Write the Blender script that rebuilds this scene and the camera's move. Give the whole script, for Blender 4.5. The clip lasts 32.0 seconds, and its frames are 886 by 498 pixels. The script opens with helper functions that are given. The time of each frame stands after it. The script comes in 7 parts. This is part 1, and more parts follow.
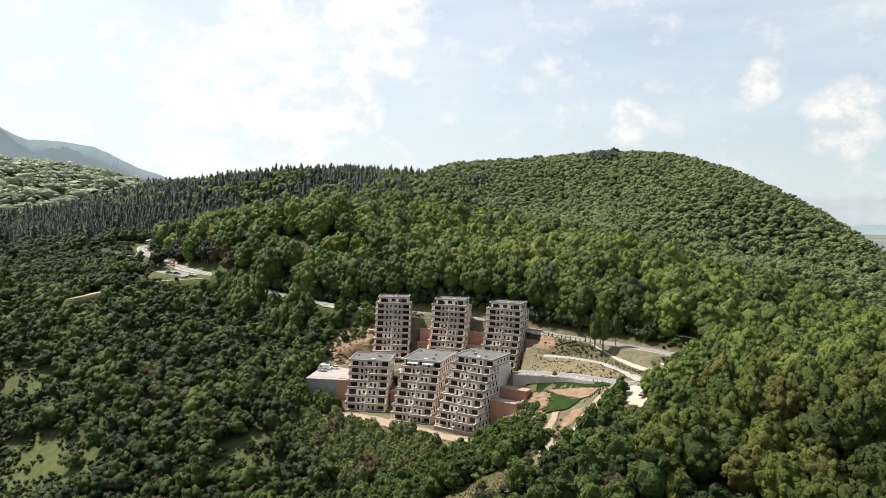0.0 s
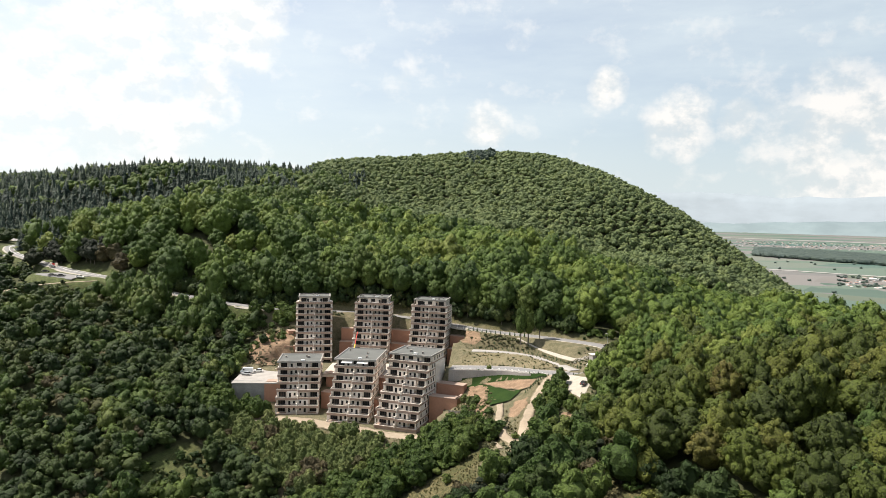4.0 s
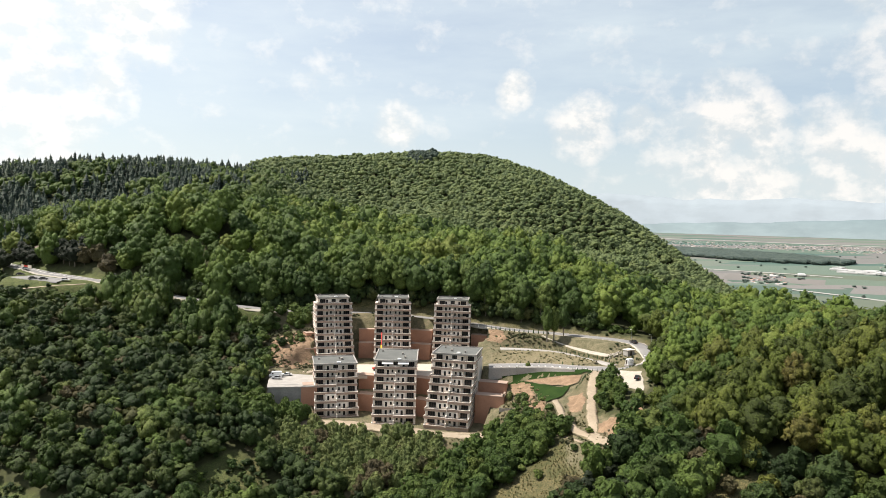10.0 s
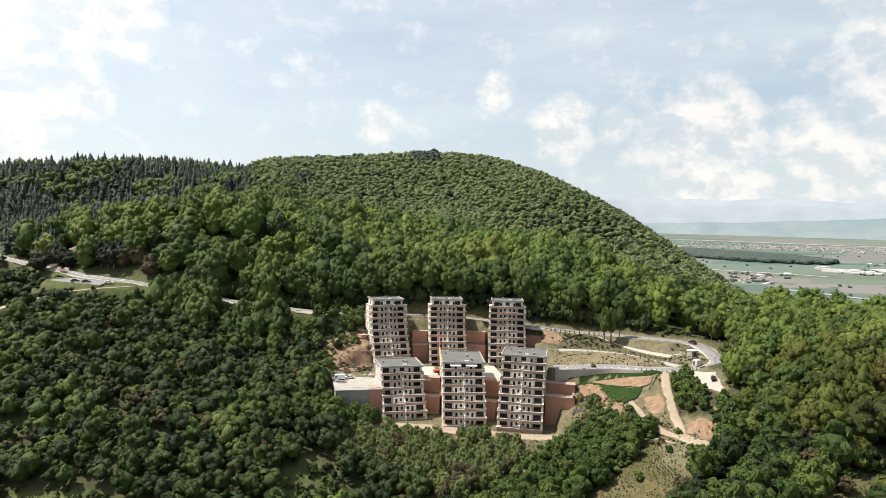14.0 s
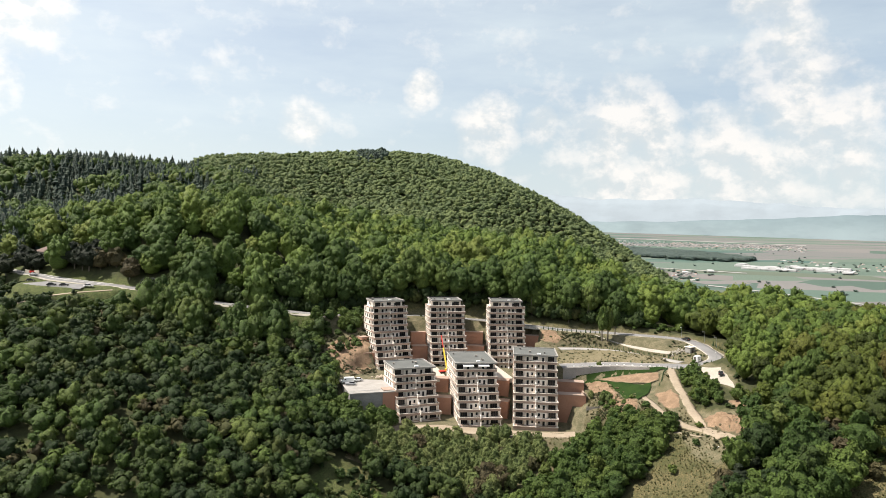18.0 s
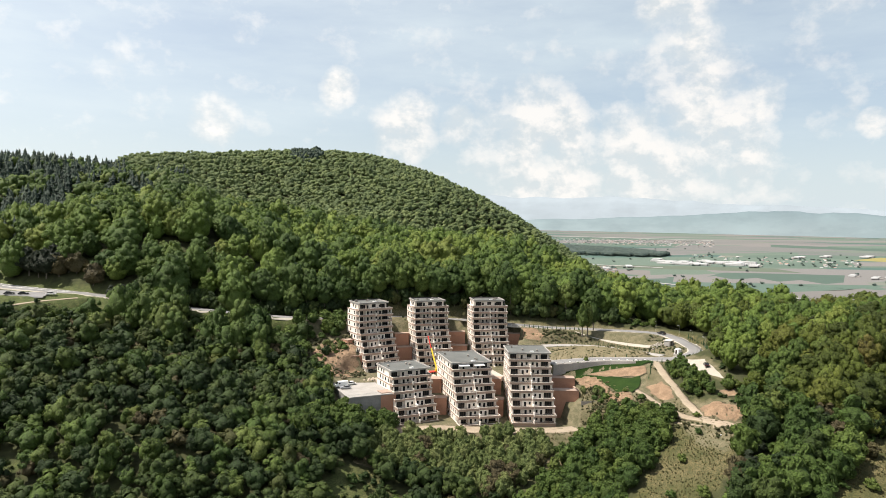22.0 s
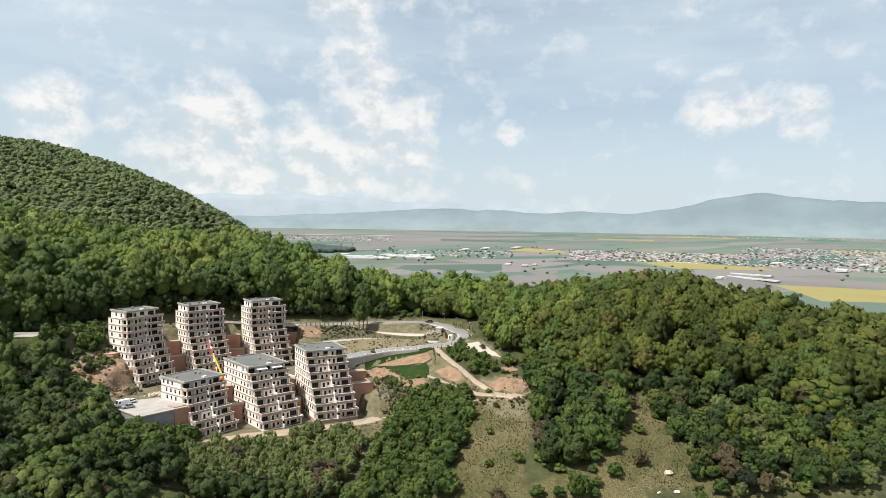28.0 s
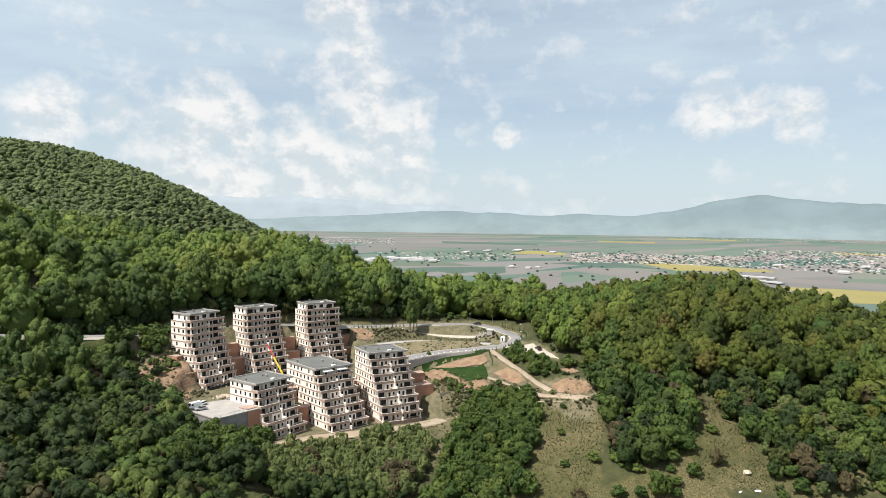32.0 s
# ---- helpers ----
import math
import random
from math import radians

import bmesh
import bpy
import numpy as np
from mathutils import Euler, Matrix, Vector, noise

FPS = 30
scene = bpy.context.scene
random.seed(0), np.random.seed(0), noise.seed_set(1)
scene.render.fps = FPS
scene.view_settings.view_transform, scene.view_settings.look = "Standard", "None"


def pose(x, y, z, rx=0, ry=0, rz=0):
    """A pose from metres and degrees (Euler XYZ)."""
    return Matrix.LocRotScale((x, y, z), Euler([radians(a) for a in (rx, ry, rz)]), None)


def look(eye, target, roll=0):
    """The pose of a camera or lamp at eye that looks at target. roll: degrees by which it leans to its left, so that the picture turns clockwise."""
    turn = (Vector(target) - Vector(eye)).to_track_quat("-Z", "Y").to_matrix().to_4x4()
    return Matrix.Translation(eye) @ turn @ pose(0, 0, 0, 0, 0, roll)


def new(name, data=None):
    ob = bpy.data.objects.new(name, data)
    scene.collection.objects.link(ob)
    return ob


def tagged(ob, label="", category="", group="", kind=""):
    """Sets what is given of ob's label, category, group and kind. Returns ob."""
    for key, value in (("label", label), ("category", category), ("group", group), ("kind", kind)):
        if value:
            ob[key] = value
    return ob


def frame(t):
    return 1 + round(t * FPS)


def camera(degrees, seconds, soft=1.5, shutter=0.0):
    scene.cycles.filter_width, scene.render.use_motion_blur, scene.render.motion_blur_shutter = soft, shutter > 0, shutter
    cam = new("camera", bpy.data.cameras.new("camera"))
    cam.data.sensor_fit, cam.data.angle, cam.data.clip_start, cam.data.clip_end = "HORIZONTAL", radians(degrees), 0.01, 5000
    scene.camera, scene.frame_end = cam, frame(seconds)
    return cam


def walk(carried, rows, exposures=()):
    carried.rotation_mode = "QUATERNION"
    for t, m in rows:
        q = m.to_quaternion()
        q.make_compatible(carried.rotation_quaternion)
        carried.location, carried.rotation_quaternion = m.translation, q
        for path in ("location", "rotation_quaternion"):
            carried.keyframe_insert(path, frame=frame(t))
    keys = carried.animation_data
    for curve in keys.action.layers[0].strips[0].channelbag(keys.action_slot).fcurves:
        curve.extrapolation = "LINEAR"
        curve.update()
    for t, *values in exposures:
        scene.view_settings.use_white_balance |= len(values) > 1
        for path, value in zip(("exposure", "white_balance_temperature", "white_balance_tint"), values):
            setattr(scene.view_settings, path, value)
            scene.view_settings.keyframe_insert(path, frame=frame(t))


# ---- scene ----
cam = camera(65.2, 32.0, 0.7)
PATH = [
    (0, (48.78, -256.19, 83.81), (25.19, -159.15, 78.68), 1.03),
    (0.5, (45.68, -256.98, 83.78), (23.49, -159.61, 78.61), 1.10),
    (1, (42.43, -257.76, 83.77), (22.07, -159.99, 78.59), 1.19),
    (1.5, (39.12, -258.46, 83.74), (21.43, -160.17, 78.58), 1.24),
    (2, (35.62, -259.15, 83.67), (20.74, -160.40, 78.52), 1.28),
    (2.5, (31.85, -259.79, 83.58), (19.75, -160.66, 78.43), 1.29),
    (3, (28.04, -260.39, 83.49), (18.60, -160.97, 78.37), 1.31),
    (3.5, (23.90, -260.98, 83.40), (17.13, -161.34, 78.28), 1.23),
    (5.5, (6.34, -263.22, 82.42), (9.70, -163.40, 77.49), 1.17),
    (6, (1.81, -263.56, 82.35), (7.34, -163.83, 77.44), 1.11),
    (6.5, (-2.68, -263.67, 82.26), (4.81, -164.07, 77.39), 1.12),
    (7, (-7.39, -263.68, 82.24), (1.36, -164.18, 77.39), 1.12),
    (7.5, (-11.81, -263.61, 82.17), (-3.13, -164.10, 77.35), 1.16),
    (8, (-16.36, -263.38, 82.13), (-7.62, -163.88, 77.32), 1.20),
    (9, (-25.37, -262.73, 82.03), (-16.64, -163.23, 77.24), 1.29),
    (10, (-34.31, -261.94, 81.91), (-25.59, -162.43, 77.14), 1.35),
    (11, (-43.21, -260.99, 81.83), (-34.53, -161.48, 77.12), 1.37),
    (12, (-52.18, -259.94, 81.77), (-43.46, -160.43, 77.06), 1.38),
    (13, (-61.08, -258.86, 81.82), (-52.35, -159.35, 77.12), 1.40),
    (13.5, (-65.64, -258.31, 81.77), (-55.63, -158.92, 77.07), 1.36),
    (14, (-70.16, -257.74, 81.78), (-58.66, -158.52, 77.09), 1.33),
    (14.5, (-74.69, -257.19, 81.87), (-60.52, -158.31, 77.24), 1.29),
    (16.5, (-92.62, -254.95, 82.08), (-70.54, -157.53, 77.45), 1.28),
    (17, (-96.79, -254.38, 82.12), (-74.85, -156.93, 77.48), 1.35),
    (18, (-105.01, -252.97, 82.22), (-83.23, -155.48, 77.55), 1.46),
    (19, (-112.69, -251.28, 82.34), (-91.27, -153.71, 77.67), 1.45),
    (20, (-120.26, -249.39, 82.41), (-99.28, -151.73, 77.71), 1.46),
    (20.5, (-124.10, -248.44, 82.45), (-103.16, -150.76, 77.78), 1.44),
    (21, (-127.89, -247.39, 82.45), (-104.75, -150.22, 77.78), 1.42),
    (21.5, (-131.82, -246.43, 82.55), (-104.03, -150.48, 77.94), 1.21),
    (22, (-135.67, -245.34, 82.53), (-102.63, -151.07, 77.93), 1.00),
    (22.5, (-139.59, -244.24, 82.57), (-101.44, -151.92, 77.96), 0.72),
    (23, (-143.43, -243.00, 82.61), (-100.31, -152.90, 78.00), 0.44),
    (23.5, (-147.27, -241.55, 82.58), (-99.34, -153.90, 77.93), 0.28),
    (24, (-151.10, -240.08, 82.58), (-98.58, -155.12, 77.88), 0.15),
    (24.5, (-154.79, -238.33, 82.54), (-98.79, -155.61, 77.88), 0.20),
    (25, (-158.52, -236.50, 82.46), (-99.72, -155.74, 77.82), 0.25),
    (25.5, (-162.07, -234.51, 82.39), (-100.43, -155.90, 77.79), 0.33),
    (26, (-165.58, -232.43, 82.36), (-101.29, -155.98, 77.81), 0.40),
    (26.5, (-169.00, -230.22, 82.27), (-102.24, -155.92, 77.74), 0.48),
    (28.5, (-181.74, -221.33, 82.16), (-110.14, -151.65, 77.88), 0.92),
    (29, (-184.61, -218.99, 82.14), (-113.28, -149.03, 77.89), 1.00),
    (29.5, (-187.38, -216.68, 82.05), (-116.34, -146.43, 77.79), 1.06),
    (30, (-190.03, -214.28, 82.09), (-119.26, -143.75, 77.89), 1.08),
    (30.5, (-192.64, -212.02, 82.05), (-121.91, -141.44, 77.93), 1.01),
    (31, (-195.12, -209.77, 81.95), (-124.24, -139.35, 77.83), 0.94),
    (31.5, (-197.49, -207.51, 81.90), (-126.31, -137.40, 77.85), 0.86),
    (32, (-199.78, -205.29, 81.88), (-128.13, -135.64, 77.93), 0.79),
]
walk(cam, [(t, look(eye, target, roll)) for t, eye, target, roll in PATH], [(0, 0.64, 6760, 11), (22, 0.62, 6740, 11), (27, 0.56, 6580, 10), (32, 0.54, 6520, 10)])

# ---- sky, sun ----
SUN_AZ, SUN_EL = 77.0, 57.0          # degrees: azimuth turned to the left of +y, height
world = bpy.data.worlds.new("sky")
scene.world = world
world.use_nodes = True
wn, wl = world.node_tree.nodes, world.node_tree.links
wn.clear()


def wnode(kind, **keys):
    n = wn.new(kind)
    for k, v in keys.items():
        if k.startswith("i_"):
            n.inputs[int(k[2:])].default_value = v
    return n


sky = wn.new("ShaderNodeTexSky")
sky.sky_type = "NISHITA"
sky.sun_disc = False
sky.sun_elevation = radians(SUN_EL)
sky.sun_rotation = radians(-SUN_AZ)
sky.altitude = 700
sky.air_density = 1.0
sky.dust_density = 2.2
sky.ozone_density = 1.2
skyscale = wn.new("ShaderNodeVectorMath")
skyscale.operation = "SCALE"
skyscale.inputs["Scale"].default_value = 0.13
wl.new(sky.outputs[0], skyscale.inputs[0])
coord = wn.new("ShaderNodeTexCoord")
sep = wn.new("ShaderNodeSeparateXYZ")
wl.new(coord.outputs["Generated"], sep.inputs[0])


def wmath(op, a, b=None):
    n = wn.new("ShaderNodeMath")
    n.operation = op
    for i, v in enumerate((a, b)):
        if v is None:
            continue
        if isinstance(v, (int, float)):
            n.inputs[i].default_value = v
        else:
            wl.new(v, n.inputs[i])
    return n.outputs[0]


# heaped clouds low over the horizon, thin veils above; their places are given by azimuth and height
up = wmath("MAXIMUM", sep.outputs[2], 0.0)


def cloud_noise(scale, detail, rough, tall):
    mp = wn.new("ShaderNodeMapping")
    mp.inputs["Scale"].default_value = (1, 1, tall)
    wl.new(coord.outputs["Generated"], mp.inputs[0])
    t = wn.new("ShaderNodeTexNoise")
    t.inputs["Scale"].default_value, t.inputs["Detail"].default_value, t.inputs["Roughness"].default_value = scale, detail, rough
    wl.new(mp.outputs[0], t.inputs["Vector"])
    return t.outputs[0]


def wspan(v, a, b, lo=0.0, hi=1.0):
    n = wn.new("ShaderNodeMapRange")
    for i, q in enumerate((a, b, lo, hi)):
        n.inputs[i + 1].default_value = q
    wl.new(v, n.inputs[0])
    return n.outputs[0]


def heap_at(azim, height, wide):
    """How near a direction is to the middle of a cloud."""
    a, e = radians(azim), radians(height)
    n = wn.new("ShaderNodeVectorMath")
    n.operation = "DOT_PRODUCT"
    n.inputs[1].default_value = (-math.sin(a) * math.cos(e), math.cos(a) * math.cos(e), math.sin(e))
    wl.new(coord.outputs["Generated"], n.inputs[0])
    return wspan(n.outputs["Value"], math.cos(radians(wide)), 1.0)


near_heap = 0.0
for azim, height, wide in ((-37.2, 16.5, 3.2), (-38.2, 13.4, 3.0), (-38.7, 11.0, 3.8), (-42.8, 9.1, 2.8), (-40, 8.0, 4.4), (-34.6, 6.0, 3.6), (-41, 5.2, 4.4), (-27.0, 8.4, 3.8), (-28.6, 6.4, 3.8),
                           (-24, 5.6, 4.2), (-16, 7.3, 3.2), (-20.5, 7.2, 2.0), (-37, 2.6, 6.5), (-28, 2.6, 6.0), (-66.8, 8.9, 2.8), (-69.6, 8.4, 2.0), (-72.6, 8.2, 2.4), (-50.9, 7.1, 1.2), (20, 14.6, 5.0), (27.5, 14, 5.0),
                           (25.4, 10.5, 3.2), (26, 6.2, 5.6), (21, 8.4, 2.6), (32, 8, 6), (-10.6, 10.2, 1.8), (-0.9, 7.1, 2.4), (70, 10, 14), (110, 14, 18), (150, 12, 18), (-110, 10, 14), (-150, 12, 18)):
    near_heap = wmath("MAXIMUM", heap_at(azim, height, wide), near_heap)


def puffs(offset):
    mp = wn.new("ShaderNodeMapping")
    mp.inputs["Location"].default_value = offset
    mp.inputs["Scale"].default_value = (1, 1, 1.3)
    wl.new(coord.outputs["Generated"], mp.inputs[0])
    t = wn.new("ShaderNodeTexNoise")
    t.inputs["Scale"].default_value, t.inputs["Detail"].default_value, t.inputs["Roughness"].default_value = 19.0, 10, 0.60
    wl.new(mp.outputs[0], t.inputs["Vector"])
    return t.outputs[0]


billow = puffs((0, 0, 0))
heap = wmath("ADD", wmath("MULTIPLY", wmath("POWER", near_heap, 0.7), 0.34), billow)
cover = wspan(heap, 0.53, 0.90, 0.0, 0.86)
veil = cloud_noise(2.6, 7, 0.6, 4.5)
thin = wspan(veil, 0.32, 0.70, 0.42, 0.86)
low = wspan(up, 0.30, 0.0, 0.0, 0.94)          # haze whitens the lowest sky
thin = wmath("MULTIPLY", thin, wspan(up, 0.34, 0.80, 1.0, 0.30))   # clearer overhead
hazy_air = wmath("MAXIMUM", thin, low)
veiled = wn.new("ShaderNodeMixRGB")
wl.new(hazy_air, veiled.inputs[0])
wl.new(skyscale.outputs[0], veiled.inputs[1])
veiled.inputs[2].default_value = (0.68, 0.795, 0.865, 1)
sunny = heap_at(SUN_AZ, SUN_EL, 88)
lit = wn.new("ShaderNodeMixRGB")               # tops of the heaps are bright, their feet greyer
wl.new(wspan(wmath("SUBTRACT", billow, puffs((0.006, -0.006, 0.022))), -0.09, 0.08), lit.inputs[0])
lit.inputs[1].default_value = (0.71, 0.77, 0.80, 1)
lit.inputs[2].default_value = (0.98, 0.97, 0.95, 1)
clouded = wn.new("ShaderNodeMixRGB")
wl.new(cover, clouded.inputs[0])
wl.new(veiled.outputs[0], clouded.inputs[1])
wl.new(lit.outputs[0], clouded.inputs[2])
glare = wn.new("ShaderNodeMixRGB")             # bright air round the sun
glare.blend_type = "ADD"
wl.new(sunny, glare.inputs[0])
wl.new(clouded.outputs[0], glare.inputs[1])
glare.inputs[2].default_value = (0.36, 0.345, 0.32, 1)
back = wn.new("ShaderNodeBackground")
back.inputs["Strength"].default_value = 0.68
wl.new(glare.outputs[0], back.inputs[0])
wout = wn.new("ShaderNodeOutputWorld")
wl.new(back.outputs[0], wout.inputs[0])

sun = new("sun", bpy.data.lights.new("sun", "SUN"))
sun.data.energy = 5.0
sun.data.angle = radians(0.6)
sun.data.color = (1.0, 0.95, 0.87)
az, el = radians(SUN_AZ), radians(SUN_EL)
sun.matrix_world = look((-math.sin(az) * math.cos(el), math.cos(az) * math.cos(el), math.sin(el)), (0, 0, 0))

# ---- materials ----


class Shade:
    """One node material: a base colour varied at two scales, with bump."""

    def __init__(self, name, rough=0.85, metal=0.0, spec=0.3):
        self.mat = bpy.data.materials.new(name)
        self.mat.use_nodes = True
        self.n, self.l = self.mat.node_tree.nodes, self.mat.node_tree.links
        self.p = self.n["Principled BSDF"]
        self.p.inputs["Roughness"].default_value = rough
        self.p.inputs["Metallic"].default_value = metal
        self.p.inputs["Specular IOR Level"].default_value = spec
        self.co = self.n.new("ShaderNodeNewGeometry").outputs["Position"]

    def noise(self, scale, detail=4, rough=0.55, co=None, stretch=None):
        co = co or self.co
        if stretch:
            m = self.n.new("ShaderNodeMapping")
            m.inputs["Scale"].default_value = stretch
            self.l.new(co, m.inputs[0])
            co = m.outputs[0]
        t = self.n.new("ShaderNodeTexNoise")
        t.inputs["Scale"].default_value, t.inputs["Detail"].default_value, t.inputs["Roughness"].default_value = scale, detail, rough
        self.l.new(co, t.inputs["Vector"])
        return t.outputs[0]

    def ramp(self, fac, stops, mode="LINEAR"):
        r = self.n.new("ShaderNodeValToRGB")
        r.color_ramp.interpolation = mode
        while len(r.color_ramp.elements) < len(stops):
            r.color_ramp.elements.new(0.5)
        for e, (pos, col) in zip(r.color_ramp.elements, stops):
            e.position, e.color = pos, (*col, 1)
        self.l.new(fac, r.inputs[0])
        return r.outputs[0]

    def mix(self, fac, a, b, mode="MIX"):
        m = self.n.new("ShaderNodeMixRGB")
        m.blend_type = mode
        for i, v in enumerate((fac, a, b)):
            if isinstance(v, (int, float)):
                m.inputs[i].default_value = v
            elif isinstance(v, tuple):
                m.inputs[i].default_value = (*v, 1)
            else:
                self.l.new(v, m.inputs[i])
        return m.outputs[0]

    def span(self, fac, a, b, lo=0.0, hi=1.0):
        m = self.n.new("ShaderNodeMapRange")
        for i, v in enumerate((a, b, lo, hi)):
            m.inputs[i + 1].default_value = v
        self.l.new(fac, m.inputs[0])
        return m.outputs[0]

    def maths(self, op, a, b):
        m = self.n.new("ShaderNodeMath")
        m.operation = op
        for i, v in enumerate((a, b)):
            if isinstance(v, (int, float)):
                m.inputs[i].default_value = v
            else:
                self.l.new(v, m.inputs[i])
        return m.outputs[0]

    def colour(self, c):
        if isinstance(c, tuple):
            self.p.inputs["Base Color"].default_value = (*c, 1)
        else:
            self.l.new(c, self.p.inputs["Base Color"])
        return self

    def bump(self, height, strength, dist):
        b = self.n.new("ShaderNodeBump")
        b.inputs["Strength"].default_value, b.inputs["Distance"].default_value = strength, dist
        self.l.new(height, b.inputs["Height"])
        self.l.new(b.outputs[0], self.p.inputs["Normal"])
        return self


def plain(name, a, b, scale=0.6, fine=6.0, rough=0.85, metal=0.0, bump=0.15, dirt=0.25, spec=0.3, relief=0.05, fade=None):
    """A surface between colours a and b, mottled coarsely and finely, with a little dirt and bump."""
    s = Shade(name, rough, metal, spec)
    big, small = s.noise(scale, 5), s.noise(fine, 3)
    col = s.mix(s.span(big, 0.3, 0.7), a, b)
    col = s.mix(s.maths("MULTIPLY", s.span(small, 0.45, 0.75), dirt), col, tuple(0.55 * v for v in a))
    if fade:            # the ground shows through towards the ragged rim
        rim = s.n.new("ShaderNodeAttribute")
        rim.attribute_name = "rim"
        eaten = s.span(s.maths("ADD", rim.outputs["Fac"], s.maths("MULTIPLY", s.noise(0.45, 5, 0.65), 1.1)), 0.62, 0.86)
        col = s.mix(eaten, s.mix(s.span(s.noise(0.35, 5, 0.65), 0.35, 0.65), fade, tuple(0.55 * v for v in fade)), col)
    s.colour(col)
    if bump:
        s.bump(small, bump, relief)
    return s.mat


def leafy(name, stops, glow=0.35, patch=0.02, lo=0.3, hi=0.7, grain=1.1, gap_shade=0.34):
    """Foliage: colour by tree (attribute tint and object random), by a wide drift, by leaf clump and by painted shade
    in gaps between sprays.
    """
    s = Shade(name, 0.6, 0, 0.25)
    a = s.n.new("ShaderNodeAttribute")
    a.attribute_name = "tint"
    info = s.n.new("ShaderNodeObjectInfo")
    tree = s.maths("FRACT", s.maths("ADD", a.outputs["Fac"], info.outputs["Random"]), 0.0)
    leaf = s.n.new("ShaderNodeNewGeometry").outputs["Random Per Island"]
    drift = s.noise(patch, 3)
    f = s.maths("ADD", s.maths("MULTIPLY", tree, 0.80), s.maths("MULTIPLY", s.span(drift, lo, hi), 0.20))
    col = s.ramp(f, stops)
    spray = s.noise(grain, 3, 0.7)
    # Noise darkens the colour where shade would lie between sprays.
    col = s.mix(s.span(spray, 0.37, 0.56, 0.88, 0.0), col, (gap_shade, gap_shade, gap_shade * 0.9), "MULTIPLY")
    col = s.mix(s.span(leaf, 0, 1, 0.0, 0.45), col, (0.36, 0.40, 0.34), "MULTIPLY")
    s.colour(col)
    if grain > 0.3:
        s.bump(spray, 1.0, 1.0 / grain)
    tr = s.n.new("ShaderNodeBsdfTranslucent")
    s.l.new(col, tr.inputs[0])
    mx = s.n.new("ShaderNodeMixShader")
    mx.inputs[0].default_value = glow
    s.l.new(s.p.outputs[0], mx.inputs[1])
    s.l.new(tr.outputs[0], mx.inputs[2])
    s.l.new(mx.outputs[0], s.n["Material Output"].inputs[0])
    return s.mat


M = {}
M["beech"] = leafy("beech leaves", [(0.00, (0.059, 0.104, 0.024)), (0.20, (0.094, 0.154, 0.031)), (0.50, (0.139, 0.210, 0.038)), (0.80, (0.189, 0.253, 0.048)), (0.93, (0.226, 0.265, 0.059)), (0.97, (0.206, 0.185, 0.060)), (1.00, (0.171, 0.120, 0.054))], 0.22, grain=1.8, gap_shade=0.42)
# Paler and greyer than the beech: distance haze is put into these leaf colours.
M["hill"] = leafy("beech leaves with painted haze", [(0.00, (0.116, 0.160, 0.068)), (0.40, (0.162, 0.214, 0.086)), (0.80, (0.202, 0.252, 0.098)), (1.00, (0.232, 0.276, 0.110))], 0.25, grain=0.5, gap_shade=0.62)
M["young"] = leafy("young hornbeam leaves", [(0.00, (0.018, 0.037, 0.009)), (0.30, (0.033, 0.062, 0.014)), (0.60, (0.053, 0.086, 0.019)), (0.85, (0.076, 0.109, 0.024)), (0.95, (0.093, 0.100, 0.030)), (1.00, (0.087, 0.076, 0.032))], 0.20, grain=1.8, gap_shade=0.4)
M["fresh"] = leafy("fresh hornbeam leaves", [(0.00, (0.048, 0.093, 0.020)), (0.40, (0.082, 0.136, 0.028)), (0.80, (0.129, 0.187, 0.039)), (1.00, (0.166, 0.199, 0.050))], 0.25, grain=1.8, gap_shade=0.35)
M["tuft"] = leafy("dry grass tufts", [(0.0, (0.170, 0.170, 0.080)), (0.5, (0.250, 0.220, 0.115)), (1.0, (0.180, 0.205, 0.085))], 0.5, grain=3.0, gap_shade=0.7)
M["scrubleaf"] = leafy("dry weeds and brambles", [(0.0, (0.050, 0.060, 0.022)), (0.5, (0.090, 0.088, 0.038)), (1.0, (0.070, 0.098, 0.032))], 0.3, grain=3.0, gap_shade=0.5)
M["fir"] = leafy("dark evergreen needles", [(0.0, (0.016, 0.024, 0.012)), (0.6, (0.026, 0.038, 0.018)), (1.0, (0.042, 0.052, 0.024))], 0.2, grain=2.0, gap_shade=0.5)
M["olive"] = leafy("oak leaves just out", [(0.00, (0.027, 0.056, 0.009)), (0.30, (0.054, 0.093, 0.014)), (0.70, (0.088, 0.128, 0.019)), (0.90, (0.119, 0.134, 0.025)), (0.97, (0.119, 0.102, 0.028)), (1.00, (0.111, 0.078, 0.027))], 0.20, patch=0.012, grain=1.8, gap_shade=0.4)
M["oak"] = leafy("yellow-green oak leaves with brown shoots", [(0.00, (0.040, 0.058, 0.010)), (0.28, (0.068, 0.094, 0.014)), (0.62, (0.106, 0.138, 0.020)), (0.86, (0.136, 0.148, 0.026)), (0.95, (0.134, 0.110, 0.028)), (1.00, (0.118, 0.074, 0.026))], 0.20, patch=0.03, grain=1.8, gap_shade=0.36)
# Needle colours lifted and blued to hold the haze before the far ridge.
M["needle"] = leafy("spruce needles with painted haze", [(0.00, (0.034, 0.060, 0.048)), (0.60, (0.058, 0.090, 0.066)), (1.00, (0.092, 0.126, 0.078))], 0.2, gap_shade=0.5)
